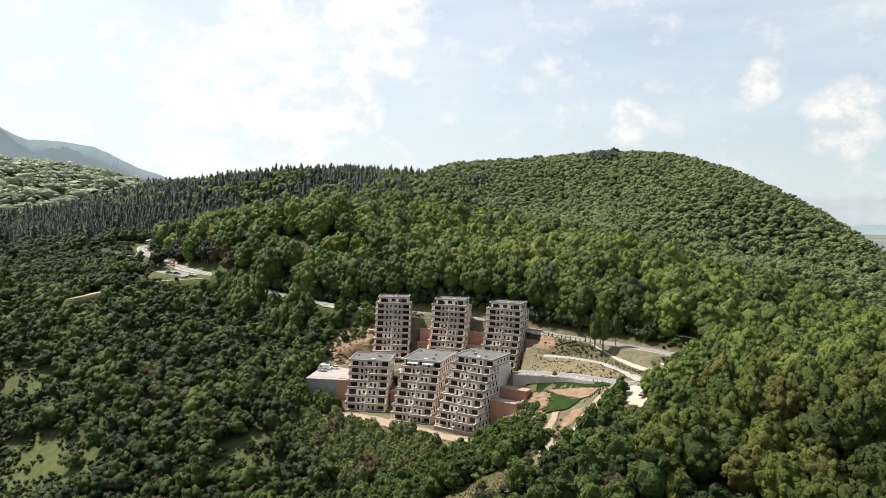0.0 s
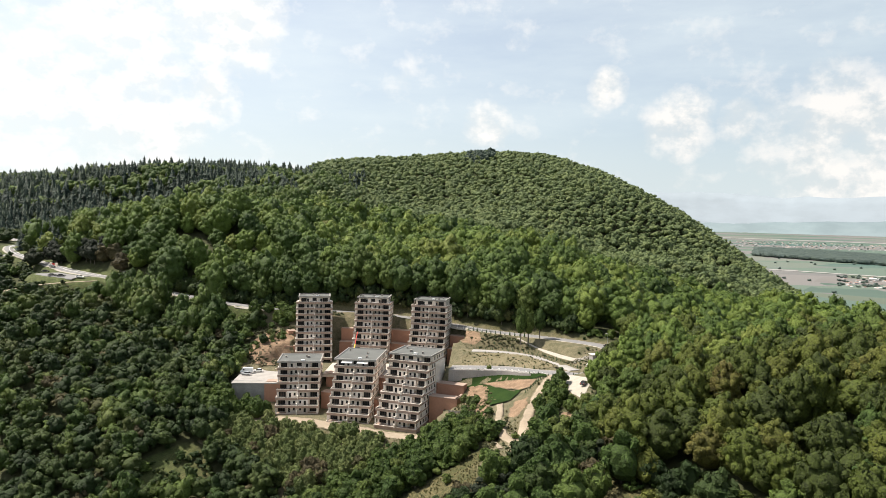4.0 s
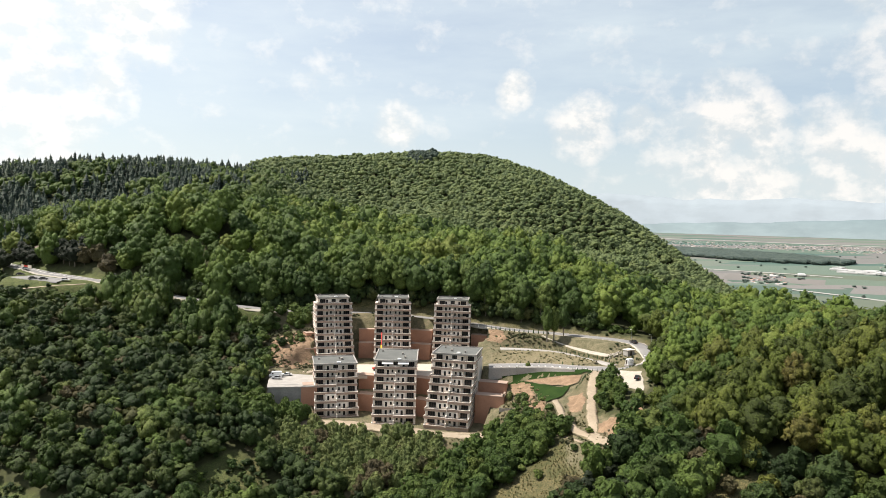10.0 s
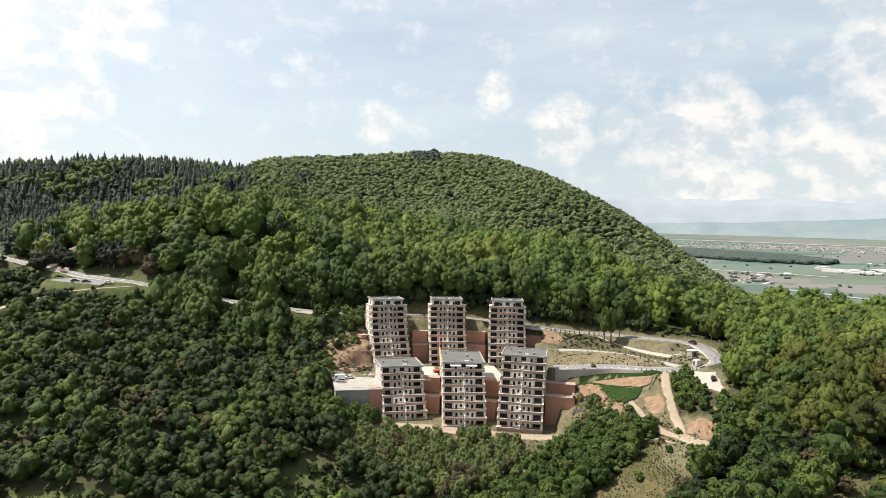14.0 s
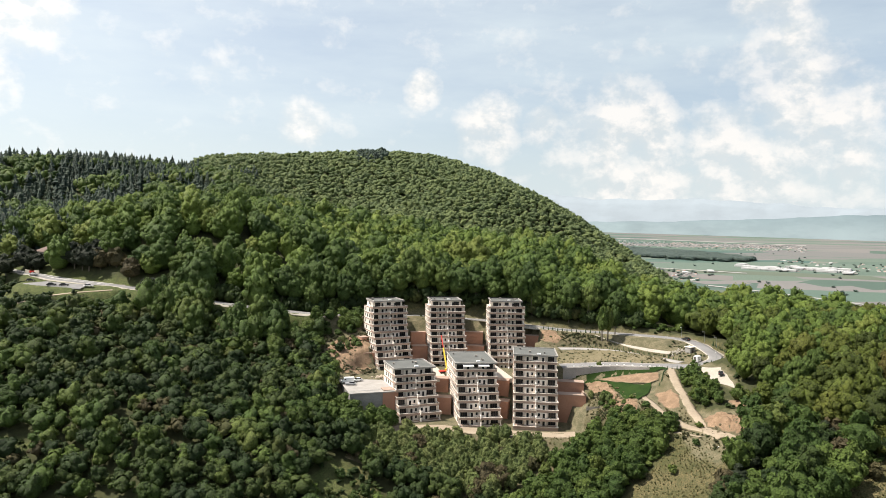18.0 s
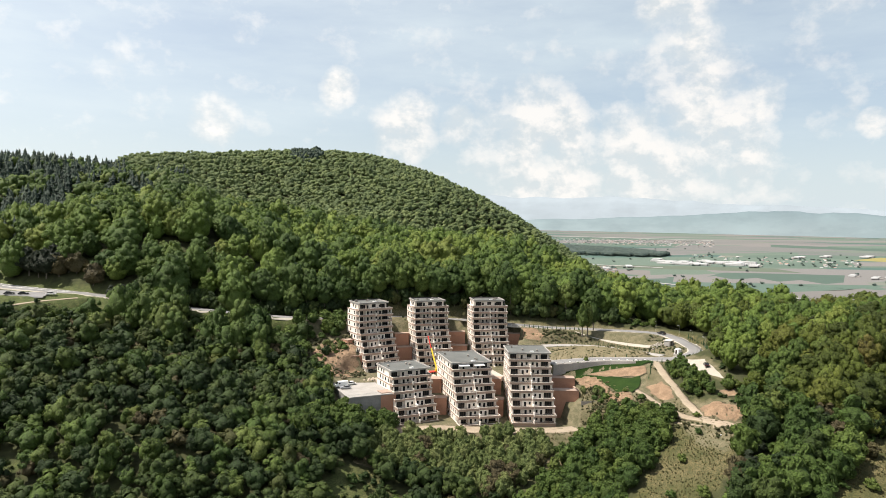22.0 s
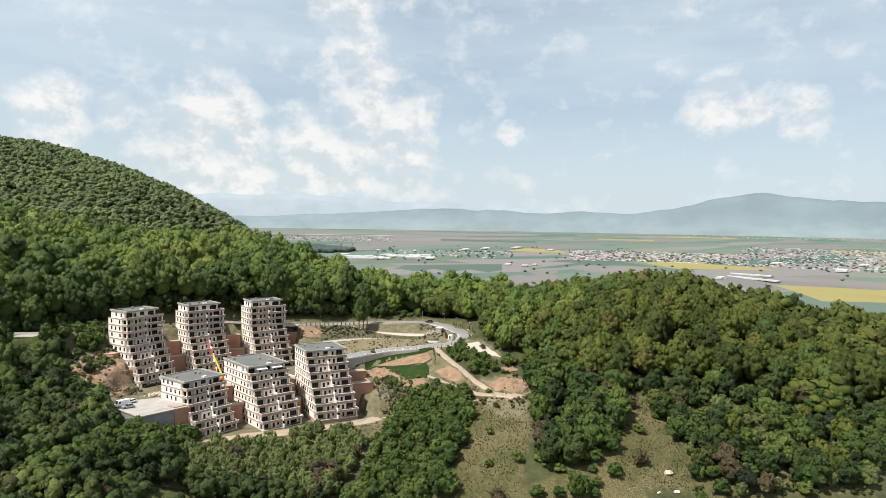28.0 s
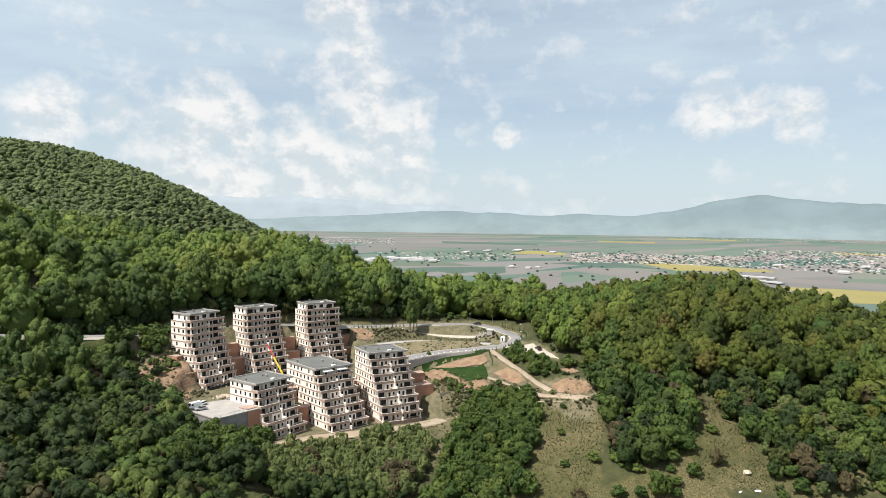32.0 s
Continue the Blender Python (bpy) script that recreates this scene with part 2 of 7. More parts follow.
# Very pale leaf colours stand in for the valley's haze.
M["haze_wood"] = leafy("side valley forest with painted haze", [(0.00, (0.260, 0.320, 0.220)), (0.50, (0.310, 0.370, 0.250)), (1.00, (0.360, 0.420, 0.280))], 0.35, grain=0.1, gap_shade=0.75)
M["willow"] = leafy("grey-green willow leaves", [(0.00, (0.137, 0.182, 0.060)), (0.60, (0.205, 0.253, 0.085)), (1.00, (0.257, 0.281, 0.105))], 0.30, grain=2.4, gap_shade=0.38)
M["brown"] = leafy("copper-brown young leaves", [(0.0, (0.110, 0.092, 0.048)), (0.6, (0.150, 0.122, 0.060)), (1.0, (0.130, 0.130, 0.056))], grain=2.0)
M["bark"] = plain("grey bark", (0.10, 0.085, 0.07), (0.17, 0.15, 0.12), 1.5, 12)
M["wall"] = plain("off-white render", (0.76, 0.70, 0.635), (0.69, 0.63, 0.565), 0.25, 2.5, 0.9, dirt=0.25)
M["band"] = plain("beige-brown render", (0.37, 0.275, 0.22), (0.31, 0.225, 0.18), 0.3, 3, 0.9, dirt=0.25)
M["terra"] = plain("terracotta rendered concrete", (0.40, 0.215, 0.145), (0.33, 0.175, 0.115), 0.2, 2, 0.9, dirt=0.3)
M["roof"] = plain("grey roof membrane", (0.145, 0.15, 0.142), (0.105, 0.11, 0.105), 0.15, 2, 0.9, dirt=0.35, spec=0.15)
M["concrete"] = plain("pale concrete", (0.36, 0.34, 0.315), (0.28, 0.265, 0.245), 0.25, 2.5, 0.9, dirt=0.4)
M["stained"] = plain("stained grey concrete", (0.27, 0.26, 0.245), (0.19, 0.185, 0.175), 0.3, 1.5, 0.9, dirt=0.5)
M["slab"] = plain("terrace paving", (0.50, 0.44, 0.38), (0.42, 0.37, 0.31), 0.5, 4, 0.8)
M["coping"] = plain("cream coping stone", (0.72, 0.65, 0.575), (0.64, 0.57, 0.50), 0.4, 3, 0.85, dirt=0.2)
M["frame"] = plain("dark brown window frame", (0.05, 0.04, 0.035), (0.07, 0.055, 0.045), 1, 8, 0.5)
M["metal"] = plain("galvanised metal", (0.45, 0.46, 0.47), (0.36, 0.37, 0.38), 1, 8, 0.4, 0.8, dirt=0.1)
M["dark"] = plain("black rubber and plastic", (0.02, 0.02, 0.02), (0.03, 0.03, 0.03), 2, 10, 0.6)
M["white"] = plain("white paint", (0.80, 0.80, 0.78), (0.74, 0.74, 0.72), 0.5, 4, 0.4, bump=0.0, dirt=0.06, spec=0.5)
M["black"] = plain("black car paint", (0.02, 0.02, 0.022), (0.03, 0.03, 0.033), 0.5, 4, 0.25, bump=0.0, dirt=0.05, spec=0.6)
M["silver"] = plain("silver car paint", (0.45, 0.46, 0.48), (0.40, 0.41, 0.43), 0.5, 4, 0.3, 0.5, bump=0.0, dirt=0.05, spec=0.6)
M["asphalt"] = plain("worn grey asphalt", (0.225, 0.22, 0.215), (0.175, 0.172, 0.17), 0.12, 1.6, 0.9, dirt=0.3)
M["verge"] = plain("dusty pale gravel", (0.41, 0.375, 0.32), (0.33, 0.30, 0.25), 0.2, 1.5, 0.95, dirt=0.4)
M["dirt"] = plain("trodden pale earth", (0.345, 0.285, 0.212), (0.265, 0.21, 0.15), 0.2, 1.4, 0.95, dirt=0.45, relief=0.15, fade=(0.165, 0.142, 0.085))
M["clay"] = plain("raw reddish clay", (0.325, 0.220, 0.140), (0.170, 0.112, 0.070), 0.30, 1.6, 0.95, bump=1.0, dirt=0.8, relief=0.7, fade=(0.165, 0.142, 0.085))
M["scrub"] = plain("dry scrub slope", (0.150, 0.124, 0.074), (0.068, 0.070, 0.032), 0.2, 1.5, 0.95, bump=0.9, dirt=0.75, relief=0.35, fade=(0.165, 0.142, 0.085))
M["dry"] = plain("dry yellowish grass", (0.196, 0.164, 0.100), (0.128, 0.114, 0.062), 0.2, 1.5, 0.95, bump=0.9, dirt=0.6, relief=0.3, fade=(0.165, 0.142, 0.085))
M["lawn"] = plain("dense green turf", (0.017, 0.036, 0.010), (0.028, 0.052, 0.013), 0.3, 3.0, 0.9, bump=0.6, dirt=0.5, relief=0.2, spec=0.05)
M["paint"] = plain("white road paint", (0.75, 0.75, 0.72), (0.65, 0.65, 0.62), 0.4, 3, 0.7)
M["tile"] = plain("grey-brown roof tiles", (0.17, 0.12, 0.10), (0.13, 0.095, 0.08), 0.6, 3, 0.8)
M["cream"] = plain("cream house render", (0.62, 0.56, 0.46), (0.54, 0.48, 0.39), 0.4, 3, 0.9, dirt=0.25)
M["stone"] = plain("tan limestone", (0.50, 0.42, 0.33), (0.38, 0.31, 0.24), 0.8, 4, 0.9, bump=0.5, dirt=0.3)
M["board"] = plain("weathered grey boards", (0.30, 0.27, 0.24), (0.22, 0.20, 0.18), 0.8, 6, 0.9, dirt=0.3)
M["yellow"] = plain("yellow enamel", (0.75, 0.50, 0.04), (0.68, 0.44, 0.04), 0.5, 4, 0.5, bump=0.0)
M["red"] = plain("red enamel", (0.60, 0.06, 0.04), (0.5, 0.05, 0.04), 0.5, 4, 0.5, bump=0.0)
M["green"] = plain("dark green hedge leaves", (0.025, 0.05, 0.018), (0.04, 0.07, 0.024), 1.0, 5, 0.8, bump=0.5)


def glassy(name, tone):
    s = Shade(name, 0.12, 0.0, 0.28)
    s.colour(s.mix(s.span(s.noise(0.4, 2), 0.35, 0.65), tone, tuple(1.6 * v + 0.004 for v in tone)))
    return s.mat


M["glass"] = glassy("dark window glass", (0.012, 0.013, 0.014))


def meadow():
    """Grass, dry patches and bare earth close by; fields of the plain far off."""
    s = Shade("meadow and fields", 0.95)
    a, b, c = s.noise(0.035, 5), s.noise(0.35, 5, 0.65), s.noise(2.4, 3)
    lush = s.n.new("ShaderNodeAttribute")
    lush.attribute_name = "lush"
    grass = s.mix(s.span(b, 0.35, 0.65), (0.054, 0.056, 0.018), (0.108, 0.096, 0.036))
    dry = s.mix(s.span(c, 0.35, 0.65), (0.160, 0.128, 0.062), (0.082, 0.072, 0.030))
    near = s.mix(s.span(s.maths("ADD", s.maths("MULTIPLY", a, 0.65), s.maths("MULTIPLY", b, 0.35)), 0.44, 0.56), grass, dry)
    near = s.mix(lush.outputs["Fac"], near, s.mix(s.span(b, 0.35, 0.65), (0.062, 0.086, 0.022), (0.118, 0.132, 0.046)))
    blades = s.noise(2.4, 3, 0.75)
    near = s.mix(s.span(blades, 0.42, 0.58, 0.0, 0.80), near, (0.030, 0.036, 0.013))
    uv = s.n.new("ShaderNodeUVMap")
    uv.uv_map = "plain"
    far = s.n.new("ShaderNodeAttribute")
    far.attribute_name = "far"

    def cells(turn, sx, sy, w):
        m = s.n.new("ShaderNodeMapping")
        m.inputs["Rotation"].default_value = (0, 0, radians(turn))
        m.inputs["Scale"].default_value = (sx, sy, 1)
        s.l.new(uv.outputs[0], m.inputs[0])
        v = s.n.new("ShaderNodeTexVoronoi")
        v.distance = "CHEBYCHEV"
        v.inputs["Scale"].default_value = 1.0
        v.inputs["Randomness"].default_value = w
        s.l.new(m.outputs[0], v.inputs["Vector"])
        sepc = s.n.new("ShaderNodeSeparateColor")
        s.l.new(v.outputs["Color"], sepc.inputs[0])
        return sepc.outputs

    one, two = cells(24, 1.1, 2.6, 0.9), cells(-38, 0.55, 2.0, 0.8)
    # Crop colours are greyed and blued, so the plain's haze sits in them.
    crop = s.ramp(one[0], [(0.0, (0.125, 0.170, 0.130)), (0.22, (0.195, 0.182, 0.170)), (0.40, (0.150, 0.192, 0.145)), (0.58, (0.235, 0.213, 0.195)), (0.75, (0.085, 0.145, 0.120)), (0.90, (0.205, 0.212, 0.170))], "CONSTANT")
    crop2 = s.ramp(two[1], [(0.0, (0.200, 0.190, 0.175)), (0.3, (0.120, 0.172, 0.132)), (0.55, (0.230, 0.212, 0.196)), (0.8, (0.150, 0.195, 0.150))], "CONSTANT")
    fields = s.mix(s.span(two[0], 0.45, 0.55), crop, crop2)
    # Dark forest floor; the shade of the trees is put into its colour.
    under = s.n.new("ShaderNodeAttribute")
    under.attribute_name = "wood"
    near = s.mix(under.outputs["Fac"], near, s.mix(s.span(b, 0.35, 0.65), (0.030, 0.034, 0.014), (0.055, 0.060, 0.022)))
    worn = s.n.new("ShaderNodeAttribute")
    worn.attribute_name = "bare"
    earth = s.mix(s.span(b, 0.35, 0.65), (0.175, 0.148, 0.092), (0.082, 0.080, 0.042))
    earth = s.mix(s.span(c, 0.5, 0.75), earth, (0.060, 0.062, 0.030))
    near = s.mix(worn.outputs["Fac"], near, earth)
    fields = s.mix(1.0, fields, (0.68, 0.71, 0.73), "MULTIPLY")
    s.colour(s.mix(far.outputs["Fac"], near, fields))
    s.bump(c, 0.8, 0.35)
    return s.mat


M["meadow"] = meadow()


def haze_glow(name, lit, air, share, foot=None):
    """A far range; the haze of kilometres of bright air is painted on as glow, thickest at its foot."""
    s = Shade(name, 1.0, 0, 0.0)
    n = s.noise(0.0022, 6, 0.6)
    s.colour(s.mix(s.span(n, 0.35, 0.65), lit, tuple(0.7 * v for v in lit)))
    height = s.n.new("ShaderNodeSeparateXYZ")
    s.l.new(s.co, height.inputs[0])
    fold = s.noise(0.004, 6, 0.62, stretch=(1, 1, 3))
    # Glow pales towards the foot as haze would; noise dims the folds.
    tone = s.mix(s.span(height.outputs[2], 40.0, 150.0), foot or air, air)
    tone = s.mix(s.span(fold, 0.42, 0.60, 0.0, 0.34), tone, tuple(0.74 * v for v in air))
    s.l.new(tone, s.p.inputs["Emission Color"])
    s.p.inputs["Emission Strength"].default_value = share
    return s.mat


M["near_range"] = haze_glow("wooded hills in painted haze", (0.08, 0.11, 0.11), (0.37, 0.455, 0.525), 0.40, (0.55, 0.63, 0.68))
M["far_range"] = haze_glow("far range in painted haze", (0.10, 0.12, 0.13), (0.60, 0.67, 0.735), 0.52)
M["left_range"] = haze_glow("mountain in painted haze", (0.07, 0.10, 0.11), (0.43, 0.53, 0.59), 0.36)

from mathutils.geometry import delaunay_2d_cdt

# ---- relief ----
# Lattices of round swells, wide for the hills, middling for the ridges behind the road, one for the knoll and one close for the slopes by the houses, stand on the plain.
BROAD = (
    (66, 18, 55, -34, 63, -71, 30),
    (67, -32, 32, -46, 96, -17, 34),
    (40, 76, 6, 124, 121, -127, 19),
    (134, -78, 147, 213, -131, 143, -32),
    (-13, 126, 87, -181, 240, -48, -35),
    (233, -89, 136, 160, 71, 13, 11),
    (-38, 112, 49, -10, 94, 49, 6),
)
MIDDLE = (
    (2, -2, -3, -3, -6, 5, 3, 3, 1),
    (0, -10, -8, -18, 3, -15, 2, 0, 0),
    (-20, -25, -42, -42, -36, 2, 1, 4, -3),
    (-41, -36, -11, -36, -25, -19, -28, 3, 2),
    (-19, -48, -88, -53, -34, -8, 38, -10, -4),
    (-49, -15, 22, -16, -8, -17, -37, 5, -17),
)
RISE = (
    (2, -4, -4, 26, 11),
    (-2, 7, 1, -1, 3),
    (1, -4, 0, 3, 1),
    (3, -9, -1, 3, 0),
)
LOCAL = (
    (11, 1, 11, -9, -6, 5, 9),
    (29, -31, -8, -32, 22, -25, 4),
    (-34, -7, 10, -22, -30, -4, 8),
    (11, 2, -38, -16, -24, -18, -34),
    (-19, -26, -17, -13, -25, -16, -24),
    (-17, 15, 6, -29, -16, -6, -23),
    (4, -23, -20, -14, -8, -10, -21),
)
CX, CY, EYE_Z, DROP = -80.0, -250.0, 82.0, 200.0


def spread(r):
    """Distance on the true plain of a place r from the middle; the last kilometres are drawn together towards the rim."""
    q = np.clip((np.asarray(r, float) - 2500) / 2300, 0, 0.985)
    return np.where(r > 2500, 2500 - 4500 * np.log(1 - q), r)


def drawn(big):
    big = np.asarray(big, float)
    return np.where(big > 2500, 2500 + 2300 * (1 - np.exp(-(big - 2500) / 4500)), big)


def plain_z(r):
    r = np.maximum(r, 1.0)
    return EYE_Z - r * DROP / np.maximum(spread(r), 1.0)


HILLS = ((60, 930, 14, 130, 100), (-1700, 1750, 215, 520, 420), (-2300, 1100, 200, 600, 500), (-2600, 2500, 210, 700, 600))


def line_near(x, y, pts):
    """Distance to a polyline and the height along it."""
    best, z = np.full(x.shape, 1e9), np.zeros(x.shape)
    for a, b in zip(pts, pts[1:]):
        dx, dy = b[0] - a[0], b[1] - a[1]
        f = np.clip(((x - a[0]) * dx + (y - a[1]) * dy) / (dx * dx + dy * dy), 0, 1)
        d = np.hypot(x - a[0] - f * dx, y - a[1] - f * dy)
        z = np.where(d < best, a[2] + f * (b[2] - a[2]), z)
        best = np.minimum(best, d)
    return best, z


def curve(pts, step=3.0):
    """A smooth line through the points."""
    p = np.array([pts[0], *pts, pts[-1]], float)
    out = []
    for i in range(1, len(p) - 2):
        n = max(2, int(np.linalg.norm(p[i + 1] - p[i]) / step))
        for k in range(n):
            t = k / n
            out.append(0.5 * ((2 * p[i]) + (p[i + 1] - p[i - 1]) * t + (2 * p[i - 1] - 5 * p[i] + 4 * p[i + 1] - p[i + 2]) * t * t + (3 * p[i] - p[i - 1] - 3 * p[i + 1] + p[i + 2]) * t ** 3))
    return [tuple(v) for v in out] + [tuple(p[-1])]


# centre lines: x, y, z
UPPER = curve(((57, 8.4, 21.5), (66, 7, 22.2), (73.5, 8, 23.4), (77.6, 13, 24.3), (79.2, 21, 25.2), (80.6, 30, 26), (80.4, 38, 26.4), (75, 46, 26.6), (66, 53, 26.6), (50, 64, 26.4), (30, 70, 27.2), (12, 79, 28.2), (-14, 93, 29.4), (-44, 99, 30.4),
               (-90, 95, 32.2), (-140, 108, 36.5), (-186, 128, 42), (-222, 146, 44.5), (-262, 172, 48), (-292, 196, 51), (-306, 214, 53.5), (-318, 246, 55), (-350, 275, 56.5), (-400, 300, 58), (-440, 345, 61)))
MID = curve(((21, 53, 21.0), (34, 51, 21.0), (46, 44, 21.0), (55, 31, 21.1), (62, 15, 21.5)))
LOWER = curve(((12, 29, 18.0), (24, 27, 18.7), (36, 23, 19.6), (47, 14, 20.7), (58, 8, 21.6)))
ISLE = ((66, 20, 23.4), (72, 27, 25.0))
TRACK = curve(((52, 7.5, 21.2), (46, -8, 18.3), (42, -20, 16.1), (39.5, -29, 13.8), (37.5, -38, 12.6), (36, -47, 12.0), (37.5, -53, 12.1)))
LOBE = curve(((31.5, -8, 13.8), (31, -16, 13.1), (30.2, -24, 12.4), (31, -32, 11.7), (32, -38, 11.3), (34, -46, 11.6)))
SHEDPATH = curve(((42, 59, 26), (46, 55, 24.6), (50, 50, 23.6), (55, 43, 23.2), (60, 34, 23.4), (64, 27, 23.7)))
PATHWAY = curve(((6, -8, -0.2), (14, -13, 2.0), (22, -22, 5.0), (28, -36, 8.5), (30, -50, 11)))
YARD = curve(((-74, 12, -1.8), (-52, 13, -1.6), (-30, 5, -1.5), (-8, -5, -0.6), (5, -7, -0.2)))
COURT = ((-66, 56, 10.6), (-28, 56, 10.8), (0, 48, 12.0))
LOT = ((-231, 137, 43.2), (-218, 129, 42.9), (-203, 124.5, 42.6))
SPUR = curve(((-190, 117, 41.6), (-198, 115.5, 41.2), (-209, 113, 40.4), (-219, 106, 39.4), (-223, 98, 38.6), (-228, 91, 37.2), (-233, 80, 35.6), (-238, 62, 33.5)))
LAYBY = ((-304, 187, 49.6), (-296, 184, 49.4), (-286, 180, 49.2))
BENCH = [(LAYBY, 5, 6), (ISLE, 6, 5), (SHEDPATH, 1.2, 3), (UPPER, 3.6, 5), (MID, 3.0, 4), (LOWER, 3.7, 2.8), (TRACK, 2.2, 4), (LOBE, 3, 4), (PATHWAY, 1.2, 3), (YARD, 4.5, 5), (COURT, 9, 5), (LOT, 7, 8), (SPUR, 2.2, 5)]


def in_poly(x, y, poly):
    o = np.array(poly, float)
    ins = np.zeros(x.shape, bool)
    for a, b in zip(o, np.roll(o, -1, 0)):
        ins ^= ((a[1] > y) != (b[1] > y)) & (x < (b[0] - a[0]) * (y - a[1]) / (b[1] - a[1] + 1e-9) + a[0])
    return ins


CUTS = (((-63, 8), (-60.5, 27), (-43.5, 30), (-37, 28.5), (-20, 23), (-15, 19.5), (4, 12.5), (10, 10), (5, -6), (-30, 2)), -1.3), \
    (((-60, 24), (-61, 40), (-43, 40.5), (-36, 38.5), (-20, 32.5), (-12, 28.5), (7, 20.5), (17, 16.5), (16, 8), (4, 2), (-30, 12)), 5.6), \
    (((-62, 36), (-66, 68), (-64, 69), (-45, 78.5), (-37, 78.5), (-20, 78.5), (-10, 74.5), (9, 68.5), (12, 62), (10, 46), (9, 21), (-36, 38)), 11.0), \
    (((-66, 66), (-66, 77), (-45, 83.5), (-37, 83.5), (-20, 83.5), (-9, 80.5), (10, 74.5), (18, 70), (17, 64), (9, 60)), 18.0)


def lift(x, y):
    """Height of the ground at arrays x, y."""
    x, y = np.asarray(x, float), np.asarray(y, float)
    r = np.hypot(x - CX, y - CY)
    base = plain_z(r)
    z = np.zeros(x.shape)
    for j, row in enumerate(BROAD):
        for i, h in enumerate(row):
            z += h * np.exp(-((x + 800 - 250 * i) ** 2 + (y + 400 - 275 * j) ** 2) / 88200)
    for j, row in enumerate(MIDDLE):
        for i, h in enumerate(row):
            z += h * np.exp(-((x + 360 - 100 * i) ** 2 + (y - 70 - 95 * j) ** 2) / 11250)
    for j, row in enumerate(RISE):
        for i, h in enumerate(row):
            z += h * np.exp(-((x - 80 - 55 * i) ** 2 + (y + 150 - 55 * j) ** 2) / 3528)
    for j, row in enumerate(LOCAL):
        for i, h in enumerate(row):
            z += h * np.exp(-((x + 260 - 410 / 6 * i) ** 2 + (y + 150 - 70 * j) ** 2) / 6050)
    for hx, hy, h, sx, sy in HILLS:
        z += h * np.exp(-0.5 * ((x - hx) / sx) ** 2 - 0.5 * ((y - hy) / sy) ** 2)
    z = base + np.where(z > 4, z, 4 * np.exp(np.minimum(z / 4 - 1, 0)))
    for pts, half, soft in BENCH:
        lo = np.min([p[:2] for p in pts], 0) - half - soft
        hi = np.max([p[:2] for p in pts], 0) + half + soft
        m = (x > lo[0]) & (x < hi[0]) & (y > lo[1]) & (y < hi[1])
        if m.any():
            d, pz = line_near(x[m], y[m], pts)
            w = np.clip((half + soft - d) / soft, 0, 1)
            w = w * w * (3 - 2 * w)
            z[m] = z[m] * (1 - w) + pz * w
    near = (x > -70) & (x < 20) & (y > -8) & (y < 86)
    if near.any():
        zn = z[near]
        for poly, cap in reversed(CUTS):
            zn = np.where(in_poly(x[near], y[near], poly) | in_poly(x[near], y[near] - 3, poly), np.minimum(zn, cap), zn)
        z[near] = zn
    return z


def ground_z(x, y):
    return float(lift(np.array([float(x)]), np.array([float(y)]))[0])


def graded(lo, hi, step, out_lo, out_hi, grow=1.085, most=95):
    mid = list(np.arange(lo, hi + step * 0.5, step))
    a, s = mid[-1], step
    while a < out_hi:
        s = min(s * grow, most)
        a += s
        mid.append(a)
    a, s = mid[0], step
    while a > out_lo:
        s = min(s * grow, most)
        a -= s
        mid.insert(0, a)
    return np.array(mid)


def mesh_of(name, verts, faces, mats, index=None, smooth=False):
    """A mesh from arrays; faces is an array of n-gons of one size."""
    me = bpy.data.meshes.new(name)
    verts, faces = np.asarray(verts, np.float32), np.asarray(faces, np.int32)
    k = faces.shape[1]
    me.vertices.add(len(verts))
    me.vertices.foreach_set("co", verts.ravel())
    me.loops.add(faces.size)
    me.loops.foreach_set("vertex_index", faces.ravel())
    me.polygons.add(len(faces))
    me.polygons.foreach_set("loop_start", np.arange(0, faces.size, k, dtype=np.int32))
    if index is not None:
        me.polygons.foreach_set("material_index", np.asarray(index, np.int32))
    me.polygons.foreach_set("use_smooth", np.full(len(faces), smooth, bool))
    for m in mats:
        me.materials.append(m)
    me.update(calc_edges=True)
    return me


def off_lines(x, y, items):
    ok = np.ones(x.shape, bool)
    for pts, gap in items:
        ok &= line_near(x, y, pts)[0] > gap
    return ok


def drift(x, y, scale, seed):
    return np.array([noise.noise((a * scale, b * scale, seed)) for a, b in zip(x, y)])


SITE = ((-85, 58), (-83, 28), (-72, 12), (-54, 9), (-32, 0), (-2, -12), (13, -9), (24, -21), (28, -37), (23, -58), (26, -66), (36, -62), (48, -54), (50, -42), (44, -36), (41, -28), (43, -14), (54, 7),
        (56, 2), (55, -10), (57, -29), (62, -24), (67, -10), (64, 0), (70, 1), (78, 3), (82, 12), (84.5, 30), (84, 46), (66, 60), (52, 69), (30, 75.5), (12, 85), (-14, 99), (-44, 105), (-66, 103), (-85, 96), (-90, 82), (-90, 66))
GRASS_A = ((28, -42), (36, -58), (24, -73), (10, -79), (0, -86), (-14, -80), (-12, -66), (0, -58), (12, -52), (20, -44))
GRASS_B = ((58, -80), (66, -92), (49, -116), (32, -130), (20, -114), (32, -97), (48, -90))
